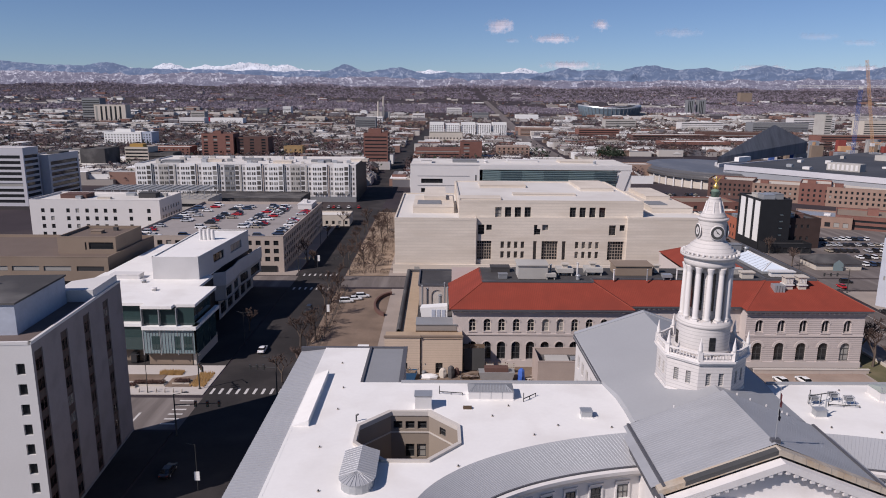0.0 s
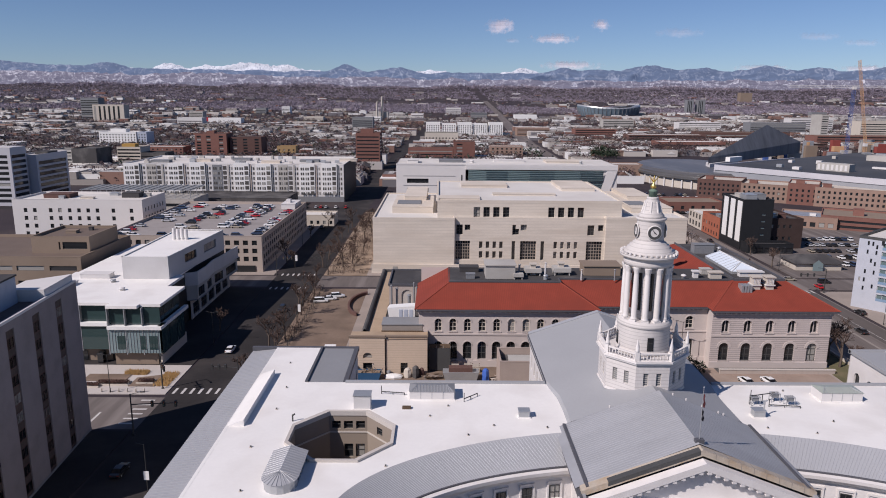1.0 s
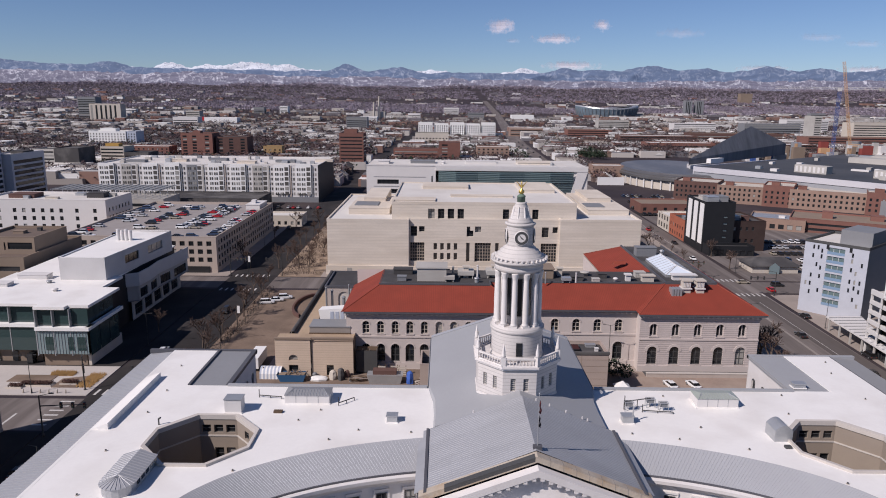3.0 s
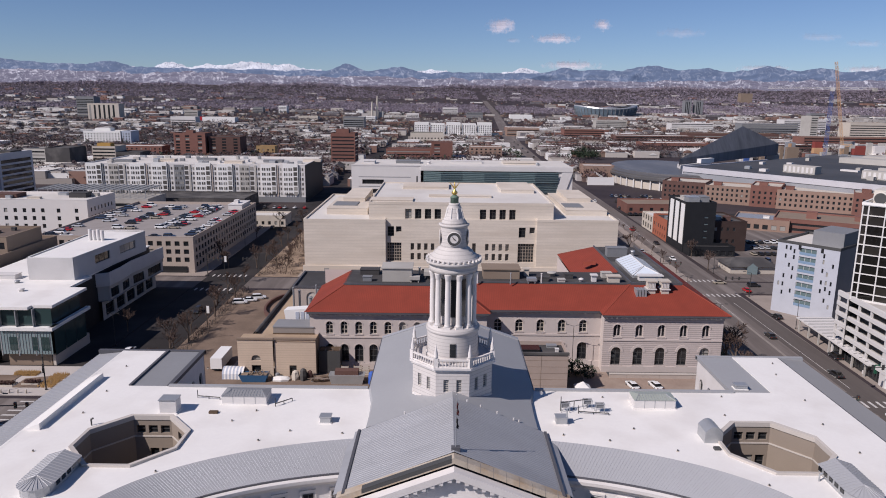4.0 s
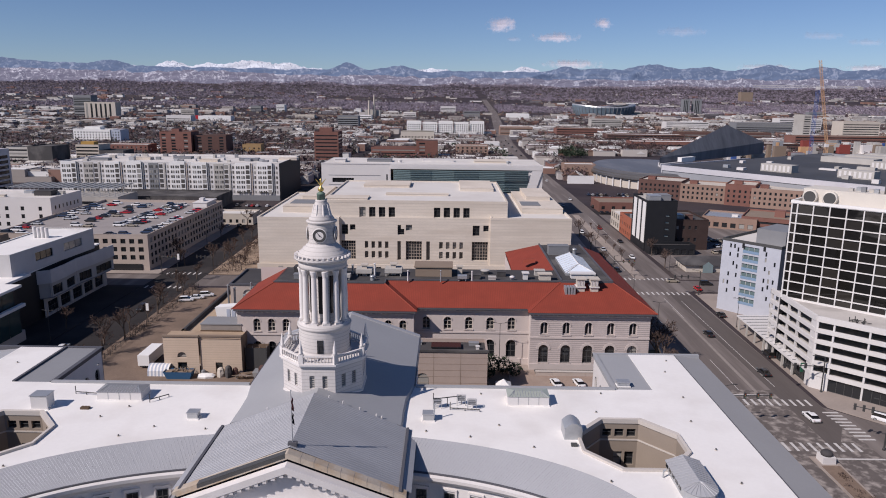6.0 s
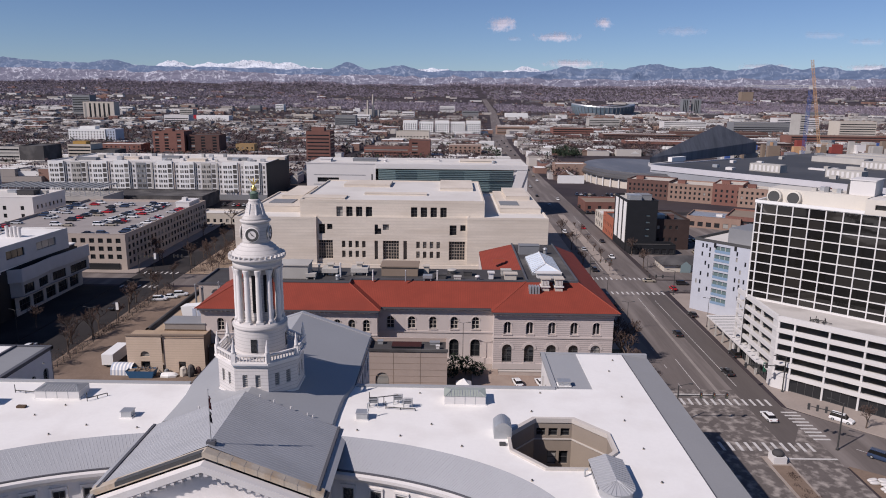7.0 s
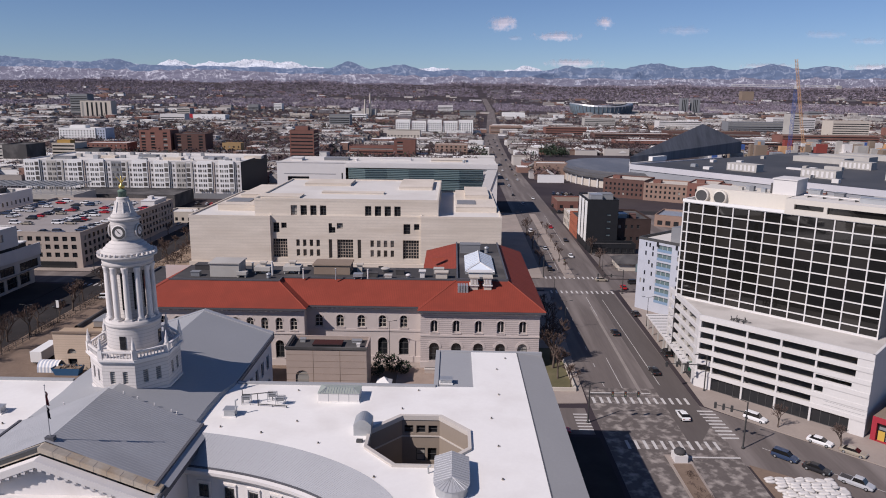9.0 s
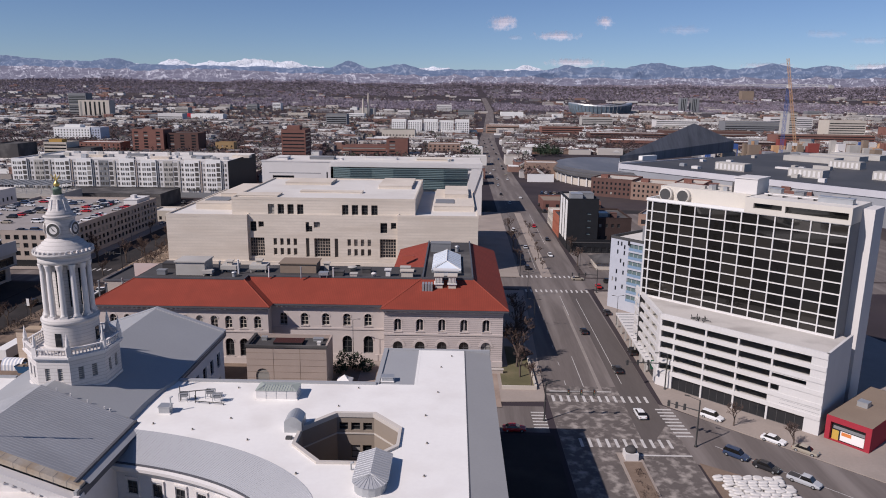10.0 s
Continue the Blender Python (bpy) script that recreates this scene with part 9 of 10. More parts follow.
block("blue_midrise", -384, -372, 906, 930, 20, "blue_grey", "blue-grey wing of a mid-rise building", "apartment building", {"front": cells(12, 3, 5)}, "limestone_roof")
block("beige_block", -306, -258, 722, 745, 14, "brick_red", "red brick block with cream balconies", "apartment building", {"front": cells(48, 10, 4, 2, 3)}, "limestone_roof")
block("striped_flats", -322, -304, 590, 612, 20, "concrete", "concrete flats with cream balcony stripes", "apartment building", {"front": bands(18, 6, 2.4, 3.0, 1.4, .4)}, "tar")
block("brown_flats", -304, -283, 590, 618, 21, "tar", "dark brown end wall of flats", "apartment building", {}, "tar")
block("striped_flats_two", -283, -262, 628, 650, 20, "conc_warm", "cream flats with balcony stripes", "apartment building", {"front": bands(21, 6, 2.4, 3.0, 1.4, .4)}, "tar", units=[(-280, 632, 12, 8, 3, surf("ochre_render", (.45, .27, .08)))])
block("dark_flats", -262, -240, 628, 650, 15, "tar", "dark flat-roofed housing block", "apartment building", {"front": bands(22, 4, 2.4, 3.0, 1.2, .4)}, "tar")
block("brick_corner", 63, 98, 752, 772, 15, "brick_tan", "tan brick office building with windows", "office building", {"front": cells(35, 7, 4, 2.5, 3.2, 2)}, "limestone_roof")
block("ochre_house", -166, -146, 745, 757, 14, surf("ochre_wall", (.33, .22, .11)), "ochre rendered house with hipped roof", "house", {"front": cells(20, 4, 3)}, "tan_wall")
for k in range(5):
    block("white_flats", -16 + k * 27, 8 + k * 27, 1190 + k * 3, 1215 + k * 3, 24 if k % 2 else 26, "white_paint", "white and grey new apartment building", "apartment building", {"front": cells(24, 6, 6, 3, 3.4, 1.8, 2)}, "limestone_roof", group="new flats")
block("green_roof_hall", -14, 34, 1010, 1040, 17, "conc_warm", "long hall with dull green roof", "hall", {"front": cells(48, 10, 2, 4, 5, 2, 2)}, "evergreen")
block("dark_slab_tower", -960, -912, 1900, 1935, 62, "grey_panel", "dark grey distant office slab", "office building", {"front": bands(48, 12, 5, 4.4, 2.4)}, "tar")
block("pale_slab_tower", -880, -800, 1800, 1830, 45, "conc_warm", "pale ribbed distant apartment slab", "apartment building", {"front": [(u, u + 5, 4, 42) for u in range(4, 74, 12)]}, "limestone_roof")
block("grey_cube", -170, -128, 1420, 1450, 28, "grey_panel", "grey cube office in the distance", "office building", {"front": bands(42, 6, 4, 4, 2)}, "tar")
block("red_sign_store", -560, -480, 1720, 1750, 16, "white_paint", "white store with red end wall", "store", {}, "limestone_roof")
block("red_store", -600, -561, 1722, 1750, 16, surf("red_render", (.4, .03, .04)), "red rendered store wing", "store", {}, "limestone_roof")
for i, (x, y, w, h, mt) in enumerate(((150, 1290, 60, 14, "brick_tan"), (240, 1200, 70, 16, "brick_red"), (300, 1080, 120, 13, "brick_brown"), (430, 1140, 150, 15, "brick_brown"), (300, 930, 90, 11, "brick_red"), (210, 1000, 60, 9, "brick_brown"), (400, 900, 110, 12, "brick_brown"), (560, 1020, 140, 16, "brick_red"), (620, 1380, 110, 24, "grey_panel"), (760, 1500, 90, 30, "white_panel"), (520, 1500, 90, 20, "white_panel"), (380, 1600, 70, 22, "concrete"), (860, 1250, 120, 20, "brick_red"), (700, 1150, 60, 34, "conc_warm"), (640, 1160, 12, 44, "concrete"), (900, 1000, 150, 18, "concrete"), (780, 950, 90, 16, "brick_tan"))):
    block("campus_block", x, x + w, y, y + 34, h, mt, "low campus building in the distance", "building", {"front": bands(w, max(1, int(h / 4)), 2.5, 3.8, 1.5)}, "tan_wall" if i % 2 else "limestone_roof", group="campus blocks")
block("white_roof_store", 225, 290, 2050, 2090, rise(2050) + 16, "white_paint", "white-roofed store beside the distant road", "store", {}, "membrane")

# far slabs, towers and stacks standing on the rising plain
random.seed(31)
for k in range(20):
    y = random.uniform(1500, 2600)
    x = random.uniform(-.62, .68) * y
    if abs(x - 200) < 60:
        continue
    w, h = random.uniform(20, 60), random.choice((8, 10, 12, 16, 20)) * random.uniform(.8, 1.3)
    block("distant_block", x, x + w, y, y + 30, h, random.choice(("white_panel", "concrete", "conc_warm", "brick_tan", "grey_panel", "white_paint")), "pale building far out on the plain", "building", {"front": bands(w, max(1, int(h / 5)), 2, 4.6, 1.8)} if h > 13 else {}, random.choice(("limestone_roof", "membrane", "concrete")), z0=rise(y) - 1, group="distant blocks")
for x, y, h in ((-177, 2050, 50), (-163, 2060, 66)):
    e = thing("smoke_stack", x, y, rise(y), "tall pale power station chimney", "chimney", "stacks")
    bm = bmesh.new()
    lathe(bm, [(3.4, rise(y)), (2.2, rise(y) + h)], 12, (x, y))
    part("shaft", bm, "conc_warm", e)
block("power_station", -190, -146, 2066, 2096, 22, "concrete", "grey concrete power station hall", "power station", {}, "concrete", z0=rise(2066) - 1)
for x, w in ((905, 24), (945, 26)):
    block("twin_tower", x, x + w, 2560, 2590, 52, "grey_panel", "grey distant tower block with pale edge", "tower block", {"front": [(u, u + 3, 4, 48) for u in (2, 8, 14)]}, "limestone_roof", z0=rise(2560), group="twin towers")
block("hilltop_block", 1560, 1620, 3650, 3690, 50, "tan_wall", "pale block on the horizon", "building", {}, "limestone_roof", z0=rise(3650) - 2)

# stadium
st = thing("stadium", 590, 2420, rise(2420), "distant stadium with curving steel rim", "stadium")
bz = rise(2420)
bm = bmesh.new()
n = 48
R_ = []
for (r, z) in ((98, 0), (104, 16), (108, 29)):
    R_.append([bm.verts.new((590 + r * math.cos(2 * math.pi * i / n), 2440 + r * .9 * math.sin(2 * math.pi * i / n), bz + z + (5 * math.cos(4 * math.pi * i / n) if z > 25 else 0))) for i in range(n)])
for a, b_ in zip(R_, R_[1:]):
    for i in range(n):
        bm.faces.new((a[i], a[(i + 1) % n], b_[(i + 1) % n], b_[i]))
part("bowl", bm, surf("stadium_steel", (.15, .2, .24), .3, .05, .3), st)
bm = bmesh.new()
for i in range(n):
    j = (i + 1) % n
    P = lambda r, k, z: (590 + r * math.cos(2 * math.pi * k / n), 2440 + r * .9 * math.sin(2 * math.pi * k / n), bz + z + 5 * math.cos(4 * math.pi * k / n))
    quad(bm, P(108, i, 29), P(108, j, 29), P(106, j, 33), P(106, i, 33))
    quad(bm, P(106, i, 33), P(106, j, 33), P(88, j, 31), P(88, i, 31))
part("rim", bm, "steel", st)
for k in range(24):
    bm = bmesh.new()
    a = math.pi + math.pi * k / 24
    tube(bm, (590 + 100 * math.cos(a), 2440 + 90 * math.sin(a), bz), (590 + 109 * math.cos(a), 2440 + 98 * math.sin(a), bz + 27), .9, n=4)
    part("rib", bm, "grey_panel", st)

# ---------------------------------------------------------------- exhibition halls
hall = thing("exhibition_hall", 330, 520, 0, "huge exhibition hall with dark flat roof and white roof units", "exhibition hall")
U, V = Vector((.604, -.797)), Vector((.797, .604))
P0 = Vector((215, 519))
pl = [P0, P0 + U * 330, P0 + U * 330 + V * 260, P0 + V * 260]
bm = bmesh.new()
prism(bm, [(p.x, p.y) for p in pl], 0, 17.6)
part("body", bm, surf("blue_grey_cladding", (0.27, 0.28, 0.3), .1, .1, 1, .7, stain=.4, stain_col=(.2, .2, .215), stain_scale=.05), hall)
bm = bmesh.new()
i_ = 1.0
pr = [P0 + U * i_ + V * i_, P0 + U * (330 - i_) + V * i_, P0 + U * (330 - i_) + V * (260 - i_), P0 + U * i_ + V * (260 - i_)]
bm.faces.new([bm.verts.new((p.x, p.y, 17.75)) for p in pr])
part("roof", bm, surf("charcoal_roof", (.06, .063, .07), .2, .03, .5, .7, stain=.5, stain_col=(.10, .10, .105), stain_scale=.02), hall)


def hbox(u0, u1, v0, v1, z0, z1, mat, name="roof_unit"):
    bm = bmesh.new()
    pts = [P0 + U * a + V * b_ for a, b_ in ((u0, v0), (u1, v0), (u1, v1), (u0, v1))]
    prism(bm, [(p.x, p.y) for p in pts], z0, z1)
    part(name, bm, mat, hall)


hbox(0, 330, -.6, .8, 14.5, 18.2, "office_pale", "fascia")
hbox(-.6, .8, 0, 120, 12.5, 18.4, "office_pale", "fascia")
hbox(0, 210, -10, -.7, 0, 9, "grey_panel", "lower_wing")
random.seed(17)
for k in range(46):
    u, v = random.uniform(14, 320), random.uniform(14, 245)
    s = random.choice((3, 3, 4, 5, 12))
    hbox(u, u + s, v, v + random.uniform(3, 5), 17.7, 17.7 + random.uniform(1.2, 2.8), random.choice(("white_panel", "steel", "white_panel", "concrete")))
for u, v in ((60, 30), (110, 34), (150, 60), (190, 70), (225, 40), (95, 120), (140, 140), (180, 150)):
    hbox(u, u + 22, v, v + 9, 17.7, 23, "concrete", "plant_room")
    for k in range(7):
        hbox(u + 1 + k * 3, u + 2.6 + k * 3, v - .2, v, 18.4, 22.2, "white_panel", "louvre")
for v in (150, 185, 215):
    hbox(30 + v * .1, 70 + v * .1, v, v + 16, 17.7, 22, "concrete", "plant_room")
wedge = thing("wedge_roof", 300, 620, 0, "dark faceted wedge-shaped hall roof", "hall roof")
T_, Ap, Rr, B1, Bk = (224, 556, 20.5), (313, 652, 44), (368, 694, 26), (262, 590, 17.9), (345, 720, 22)
bm = bmesh.new()
vv = [bm.verts.new(p) for p in (T_, Ap, Rr, B1, Bk)]
lo = [bm.verts.new((p[0], p[1], 15.0)) for p in (T_, Rr, B1, Bk)]
bm.faces.new((vv[0], vv[2], vv[1]))
bm.faces.new((vv[0], vv[1], vv[4]))
bm.faces.new((vv[1], vv[2], vv[4]))
bm.faces.new((vv[0], lo[0], lo[1], vv[2]))
bm.verts.remove(vv[3])
bm.verts.remove(lo[2])
bmesh.ops.recalc_face_normals(bm, faces=bm.faces)
part("roof", bm, surf("streaked_grey_metal", (.19, .19, .2), .3, .05, .4, .7, metal=0.0, stretch=(1, 1, .1), stain=.5, stain_col=(.07, .072, .078), stain_scale=.08), wedge)
bm = bmesh.new()
prism(bm, [(224, 552), (262, 588), (258, 596), (226, 566)], 0, 16)
part("base", bm, "white_panel", wedge)
bm = bmesh.new()
prism(bm, [(243, 560), (258, 572), (256, 576), (241, 564)], 17, 20.5)
part("end_box", bm, "white_paint", wedge)
dome = thing("rounded_hall", 222, 575, 0, "low rounded hall with blue-grey metal roof", "hall")
bm = bmesh.new()
lathe(bm, [(46, 0), (46, 7.4)], 48, (0, 0))
part("wall", bm, "conc_warm", dome, "", Matrix.Translation((222, 575, 0)) @ Matrix.Diagonal((1.0, 1.5, 1, 1)))
bm = bmesh.new()
lathe(bm, [(48, 7.2), (48, 9.0), (47, 9.6), (47, 10.6), (45.5, 11.6), (45, 12.3)], 48, (0, 0))
part("roof", bm, surf("blue_grey_metal", (.17, .165, .165), .1, .05, .5, .35, metal=.5), dome, "", Matrix.Translation((222, 575, 0)) @ Matrix.Diagonal((1.0, 1.5, 1, 1)))
bm = bmesh.new()
lathe(bm, [(44.8, 12.32), (44.6, 12.5), (20, 13.1), (3, 13.2)], 48, (0, 0))
part("roof_top", bm, surf("blue_sheen_metal", (.14, .145, .16), .2, .05, .5, .5, metal=.2, stain=.7, stain_col=(.24, .235, .235), stain_scale=.05, stretch=(1, .3, 1)), dome, "", Matrix.Translation((222, 575, 0)) @ Matrix.Diagonal((1.0, 1.5, 1, 1)))
bm = bmesh.new()
box(bm, -.8, .8, -.5, .5, 0, 8)
prm = meshed("pier", bm, "white_panel")
for k in range(16):
    a = math.radians(180 + 10 + k * 8)
    piece("pier", prm, dome, pose(222 + 46.4 * math.cos(a), 575 + 69.6 * math.sin(a), 0, 0, 0, math.degrees(a)))
# brick rows
for k, (o, w, h, mt) in enumerate(((0, 24, 12, "brick_brown"), (27, 24, 11, "brick_tan"), (54, 14, 13, "brick_red"), (69, 38, 11.5, "brick_tan"), (109, 17, 13, "brick_red"), (127, 44, 11, "brick_tan"), (172, 50, 12, "brick_red"))):
    x, y = 186 + o * .87, 474 - o * .58
    block("brick_row_building", x, x + w * 1.045 + 3.2, y, y + 26, h, mt, "old brick warehouse with rows of windows", "warehouse", {"front": cells(w * 1.045 + 3.2, max(5, int(w / 2.6)), 3, 2.0, 3.2, 1.3, 1.7), "left": cells(26, 6, 3, 2.0, 3.2, 1.4, 1.7)}, "conc_warm", turn=-30, group="brick warehouses", units=[(x + 4, y + 8, 5, 5, 2, "brick_red")])
block("brick_low_store", 207.5, 262, 355, 384, 6.5, "brick_red", "low red brick building with flat tan roof", "building", {"front": [(2, 30, 1.2, 2.6), (32, 52, 1.2, 2.6), (6, 50, 4.0, 5.2)]}, "tan_wall", units=[(222, 366, 5, 5, 3.4, "brick_red"), (244, 370, 6, 6, 2.4, "brick_red")], turn=-30)
block("brick_low_shop", 189.5, 216, 361, 384, 5.6, "brick_tan", "low brick building with a pale grey metal roof", "building", {"front": cells(26.5, 6, 1, 1, 3, 2.6, 2.4)}, "steel", turn=-28, units=[(203, 370, 3, 2, 1, "white_panel")])
block("brick_shed", 145, 179, 408, 432, 5, "brick_red", "low brick shed with tan roof", "building", {"front": cells(36, 6, 1, 1.5, 3, 2, 2)}, "tan_wall")
block("orange_brick_store", 152, 178, 577, 596, 12, "brick_tan", "orange-brown brick store beside the avenue", "store", {"front": []}, "limestone_roof")
block("white_billboard", 150, 171, 548, 549.5, 6, "white_paint", "plain white roadside hoarding", "billboard", {}, "white_paint", parapet=.1)


# ---------------------------------------------------------------- cranes
def lattice(bm, a, b_, w, n):
    a, b_ = Vector(a), Vector(b_)
    q = (b_ - a).to_track_quat("Z", "Y")
    cs = [q @ Vector((sx * w / 2, sy * w / 2, 0)) for sx, sy in ((-1, -1), (1, -1), (1, 1), (-1, 1))]
    for c in cs:
        tube(bm, a + c, b_ + c, .16, n=4)
    for k in range(n):
        p, r = a.lerp(b_, k / n), a.lerp(b_, (k + 1) / n)
        for i in range(4):
            tube(bm, p + cs[i], r + cs[(i + 1) % 4], .09, n=3)


def crane(x, y, h, jib, back, turn, mat, label, jibmat, luff=0.0):
    e = thing("tower_crane", x, y, 0, label, "crane")
    bm = bmesh.new()
    lattice(bm, (x, y, 0), (x, y, h), 2.4, 26)
    part("mast", bm, mat, e)
    d = Vector((math.cos(radians(turn)), math.sin(radians(turn)), 0))
    bm = bmesh.new()
    lattice(bm, Vector((x, y, h)), Vector((x, y, h + luff)) + d * jib, 1.8, 22)
    part("jib", bm, jibmat, e)
    bm = bmesh.new()
    lattice(bm, Vector((x, y, h)), Vector((x, y, h)) - d * back, 1.8, 6)
    part("counter_jib", bm, jibmat, e)
    bm = bmesh.new()
    c = Vector((x, y, h)) - d * back
    box(bm, c.x - 2, c.x + 2, c.y - 1.5, c.y + 1.5, h - 2.5, h + .5)
    part("counterweight", bm, "concrete", e)
    bm = bmesh.new()
    box(bm, x - 1.5, x + 1.5, y - 1.5, y + 1.5, h - 2.6, h + .2)
    part("cab", bm, "white_panel", e)


M["crane_yellow"] = surf("faded_yellow_paint", (.52, .31, .17), .1)
M["crane_blue"] = surf("blue_paint", (.05, .1, .28), .1)
crane(409, 655, 27, 15, 9, 176, "crane_yellow", "yellow lattice crane with a steep raised boom", "crane_yellow", 76)
crane(418, 700, 80, 62, 40, 176, "crane_blue", "blue lattice tower crane with pale long jib", "white_panel")
site = thing("building_site", 440, 690, 0, "building site with coloured stacks and hoists", "building site")
random.seed(77)
pal = [M["crane_yellow"], M["crane_blue"], M["brick_red"], M["white_panel"], M["concrete"], surf("site_red", (.25, .06, .05)), M["steel"], M["tan_wall"], M["concrete"]]
for k in range(70):
    x, y = random.uniform(360, 600), random.uniform(640, 820)
    w, d_, h = random.uniform(3, 14), random.uniform(3, 8), random.uniform(15, 22) if random.random() < .6 else random.uniform(22, 27)
    bm = bmesh.new()
    box(bm, x, x + w, y, y + d_, 0, h)
    part("crate", bm, random.choice(pal), site)

# ---------------------------------------------------------------- the plain: houses, sheds and bare trees to the foothills
rng = np.random.default_rng(4)


def keep_clear(x, y):
    road = np.interp(y, [145, 760, 1060, 1560, 2500, 3600], [126, 131, 141, 168, 215, 235])
    south = np.interp(y, [0, 350, 560, 900, 1500], [-43, -44, -41, -38, -20])
    ok = (np.abs(x - road) > 22) & ((np.abs(x - south) > 15) | (y > 1500))
    ok &= ~((x > -200) & (x < 125) & (y < 505))
    ok &= ~((x > -330) & (x < -190) & (y < 470))
    ok &= ~((x > 125) & (x < 640) & (y < 560)) & ~((x > 170) & (x < 520) & (y < 830) & (y > 480))
    return ok


def belt(x, y):
    """Belts of housing and of commerce that cross the plain: below 0 leafy, above 0 built up."""
    return np.sin(x / 330 + 1.4 * np.sin(y / 510)) * .6 + np.sin(y / 165 + .8 * np.sin(x / 420)) + .5 * np.sin(x / 90 + y / 140)


def scatter(n, y0, y1, lo, hi, extra=0.0):
    u = rng.random(n)
    y = 1 / (1 / y0 + u * (1 / y1 - 1 / y0))
    x = rng.uniform(lo, hi, n) * (y + 120) + 40
    # a loose street grid
    m = keep_clear(x, y)
    return x[m], y[m]


def zrise(y):
    return np.where(y < 1300, 0, 150.0 * ((np.maximum(y, 1300) - 1300) / 3650) ** 2)


def from_arrays(name, verts, faces, mats, idx=None):
    me = bpy.data.meshes.new(name)
    me.from_pydata(verts.reshape(-1, 3).tolist(), [], faces)
    for m_ in mats:
        me.materials.append(m_)
    if idx is not None:
        me.polygons.foreach_set("material_index", idx)
    return new(name, me)


def palette(name, cols, rough=.85):
    m = bpy.data.materials.new(name)
    m.use_nodes = True
    t = m.node_tree
    g = t.nodes.new("ShaderNodeNewGeometry")
    r = t.nodes.new("ShaderNodeValToRGB")
    r.color_ramp.interpolation = "CONSTANT"
    el = r.color_ramp.elements
    while len(el) < len(cols):
        el.new(.5)
    for i, c in enumerate(cols):
        el[i].position = i / len(cols)
        el[i].color = (*c, 1)
    t.links.new(g.outputs["Random Per Island"], r.inputs[0])
    t.links.new(r.outputs[0], t.nodes["Principled BSDF"].inputs["Base Color"])
    t.nodes["Principled BSDF"].inputs["Roughness"].default_value = rough
    return m


WALLS = palette("house_walls", [(.24, .2, .18), (.16, .07, .06), (.34, .31, .29), (.2, .14, .11), (.5, .47, .44), (.13, .09, .08), (.3, .26, .2), (.12, .12, .12)])
ROOFS = palette("house_roofs", [(.1, .085, .08), (.22, .2, .19), (.06, .057, .057), (.14, .08, .06), (.16, .14, .14), (.62, .6, .57), (.08, .07, .07), (.24, .19, .16)])
SHEDS = palette("shed_walls", [(.45, .42, .4), (.62, .6, .57), (.3, .27, .25), (.5, .46, .42), (.2, .1, .08), (.7, .69, .67), (.16, .15, .16), (.4, .37, .34), (.24, .14, .11)])
FLATS = palette("shed_roofs", [(.24, .22, .21), (.14, .13, .13), (.7, .68, .65), (.4, .38, .36), (.18, .17, .17), (.6, .57, .53), (.3, .26, .22), (.75, .74, .72)])

# gabled houses
hx, hy = scatter(8500, 560, 4300, -.62, .70)
n = len(hx)
w, d_, h = rng.uniform(6, 10, n), rng.uniform(7, 12, n), rng.uniform(3, 6, n)
hz = zrise(hy)
V_ = np.zeros((n, 14, 3))
for i, (sx, sy) in enumerate(((-1, -1), (1, -1), (1, 1), (-1, 1))):
    V_[:, i] = np.stack([hx + sx * w / 2, hy + sy * d_ / 2, hz - .5], 1)
    V_[:, 4 + i] = np.stack([hx + sx * w / 2, hy + sy * d_ / 2, hz + h], 1)
    V_[:, 8 + i] = np.stack([hx + sx * w * .56, hy + sy * d_ * .54, hz + h + .05], 1)
V_[:, 12] = np.stack([hx, hy - d_ * .54, hz + h + w * .32], 1)
V_[:, 13] = np.stack([hx, hy + d_ * .54, hz + h + w * .32], 1)
base = [(0, 1, 5, 4), (1, 2, 6, 5), (2, 3, 7, 6), (3, 0, 4, 7), (8, 9, 12), (9, 10, 13, 12), (10, 11, 13), (11, 8, 12, 13)]
F_ = [tuple(14 * k + v for v in f) for k in range(n) for f in base]
tagged(from_arrays("far_houses", V_, F_, [WALLS, ROOFS], [0, 0, 0, 0, 1, 1, 1, 1] * n), "small gabled houses scattered over the plain", "houses", "", "stuff")

# flat commercial sheds
sx_, sy_ = scatter(4300, 520, 4300, -.62, .70)
keep = (belt(sx_, sy_) > .15) | (rng.random(len(sx_)) < .25)
sx_, sy_ = sx_[keep], sy_[keep]
n = len(sx_)
w, d_, h = rng.uniform(9, 32, n) * np.where(sy_ > 1500, 1.8, 1), rng.uniform(9, 24, n) * np.where(sy_ > 1500, 1.5, 1), rng.uniform(4, 10, n)
sz = zrise(sy_)
V_ = np.zeros((n, 12, 3))
for i, (ax, ay) in enumerate(((-1, -1), (1, -1), (1, 1), (-1, 1))):
    V_[:, i] = np.stack([sx_ + ax * w / 2, sy_ + ay * d_ / 2, sz - 1], 1)
    V_[:, 4 + i] = np.stack([sx_ + ax * w / 2, sy_ + ay * d_ / 2, sz + h], 1)
    V_[:, 8 + i] = np.stack([sx_ + ax * w / 2 * .98, sy_ + ay * d_ / 2 * .98, sz + h + .05], 1)
F_ = [tuple(12 * k + v for v in f) for k in range(n) for f in ((0, 1, 5, 4), (1, 2, 6, 5), (2, 3, 7, 6), (3, 0, 4, 7), (8, 9, 10, 11))]
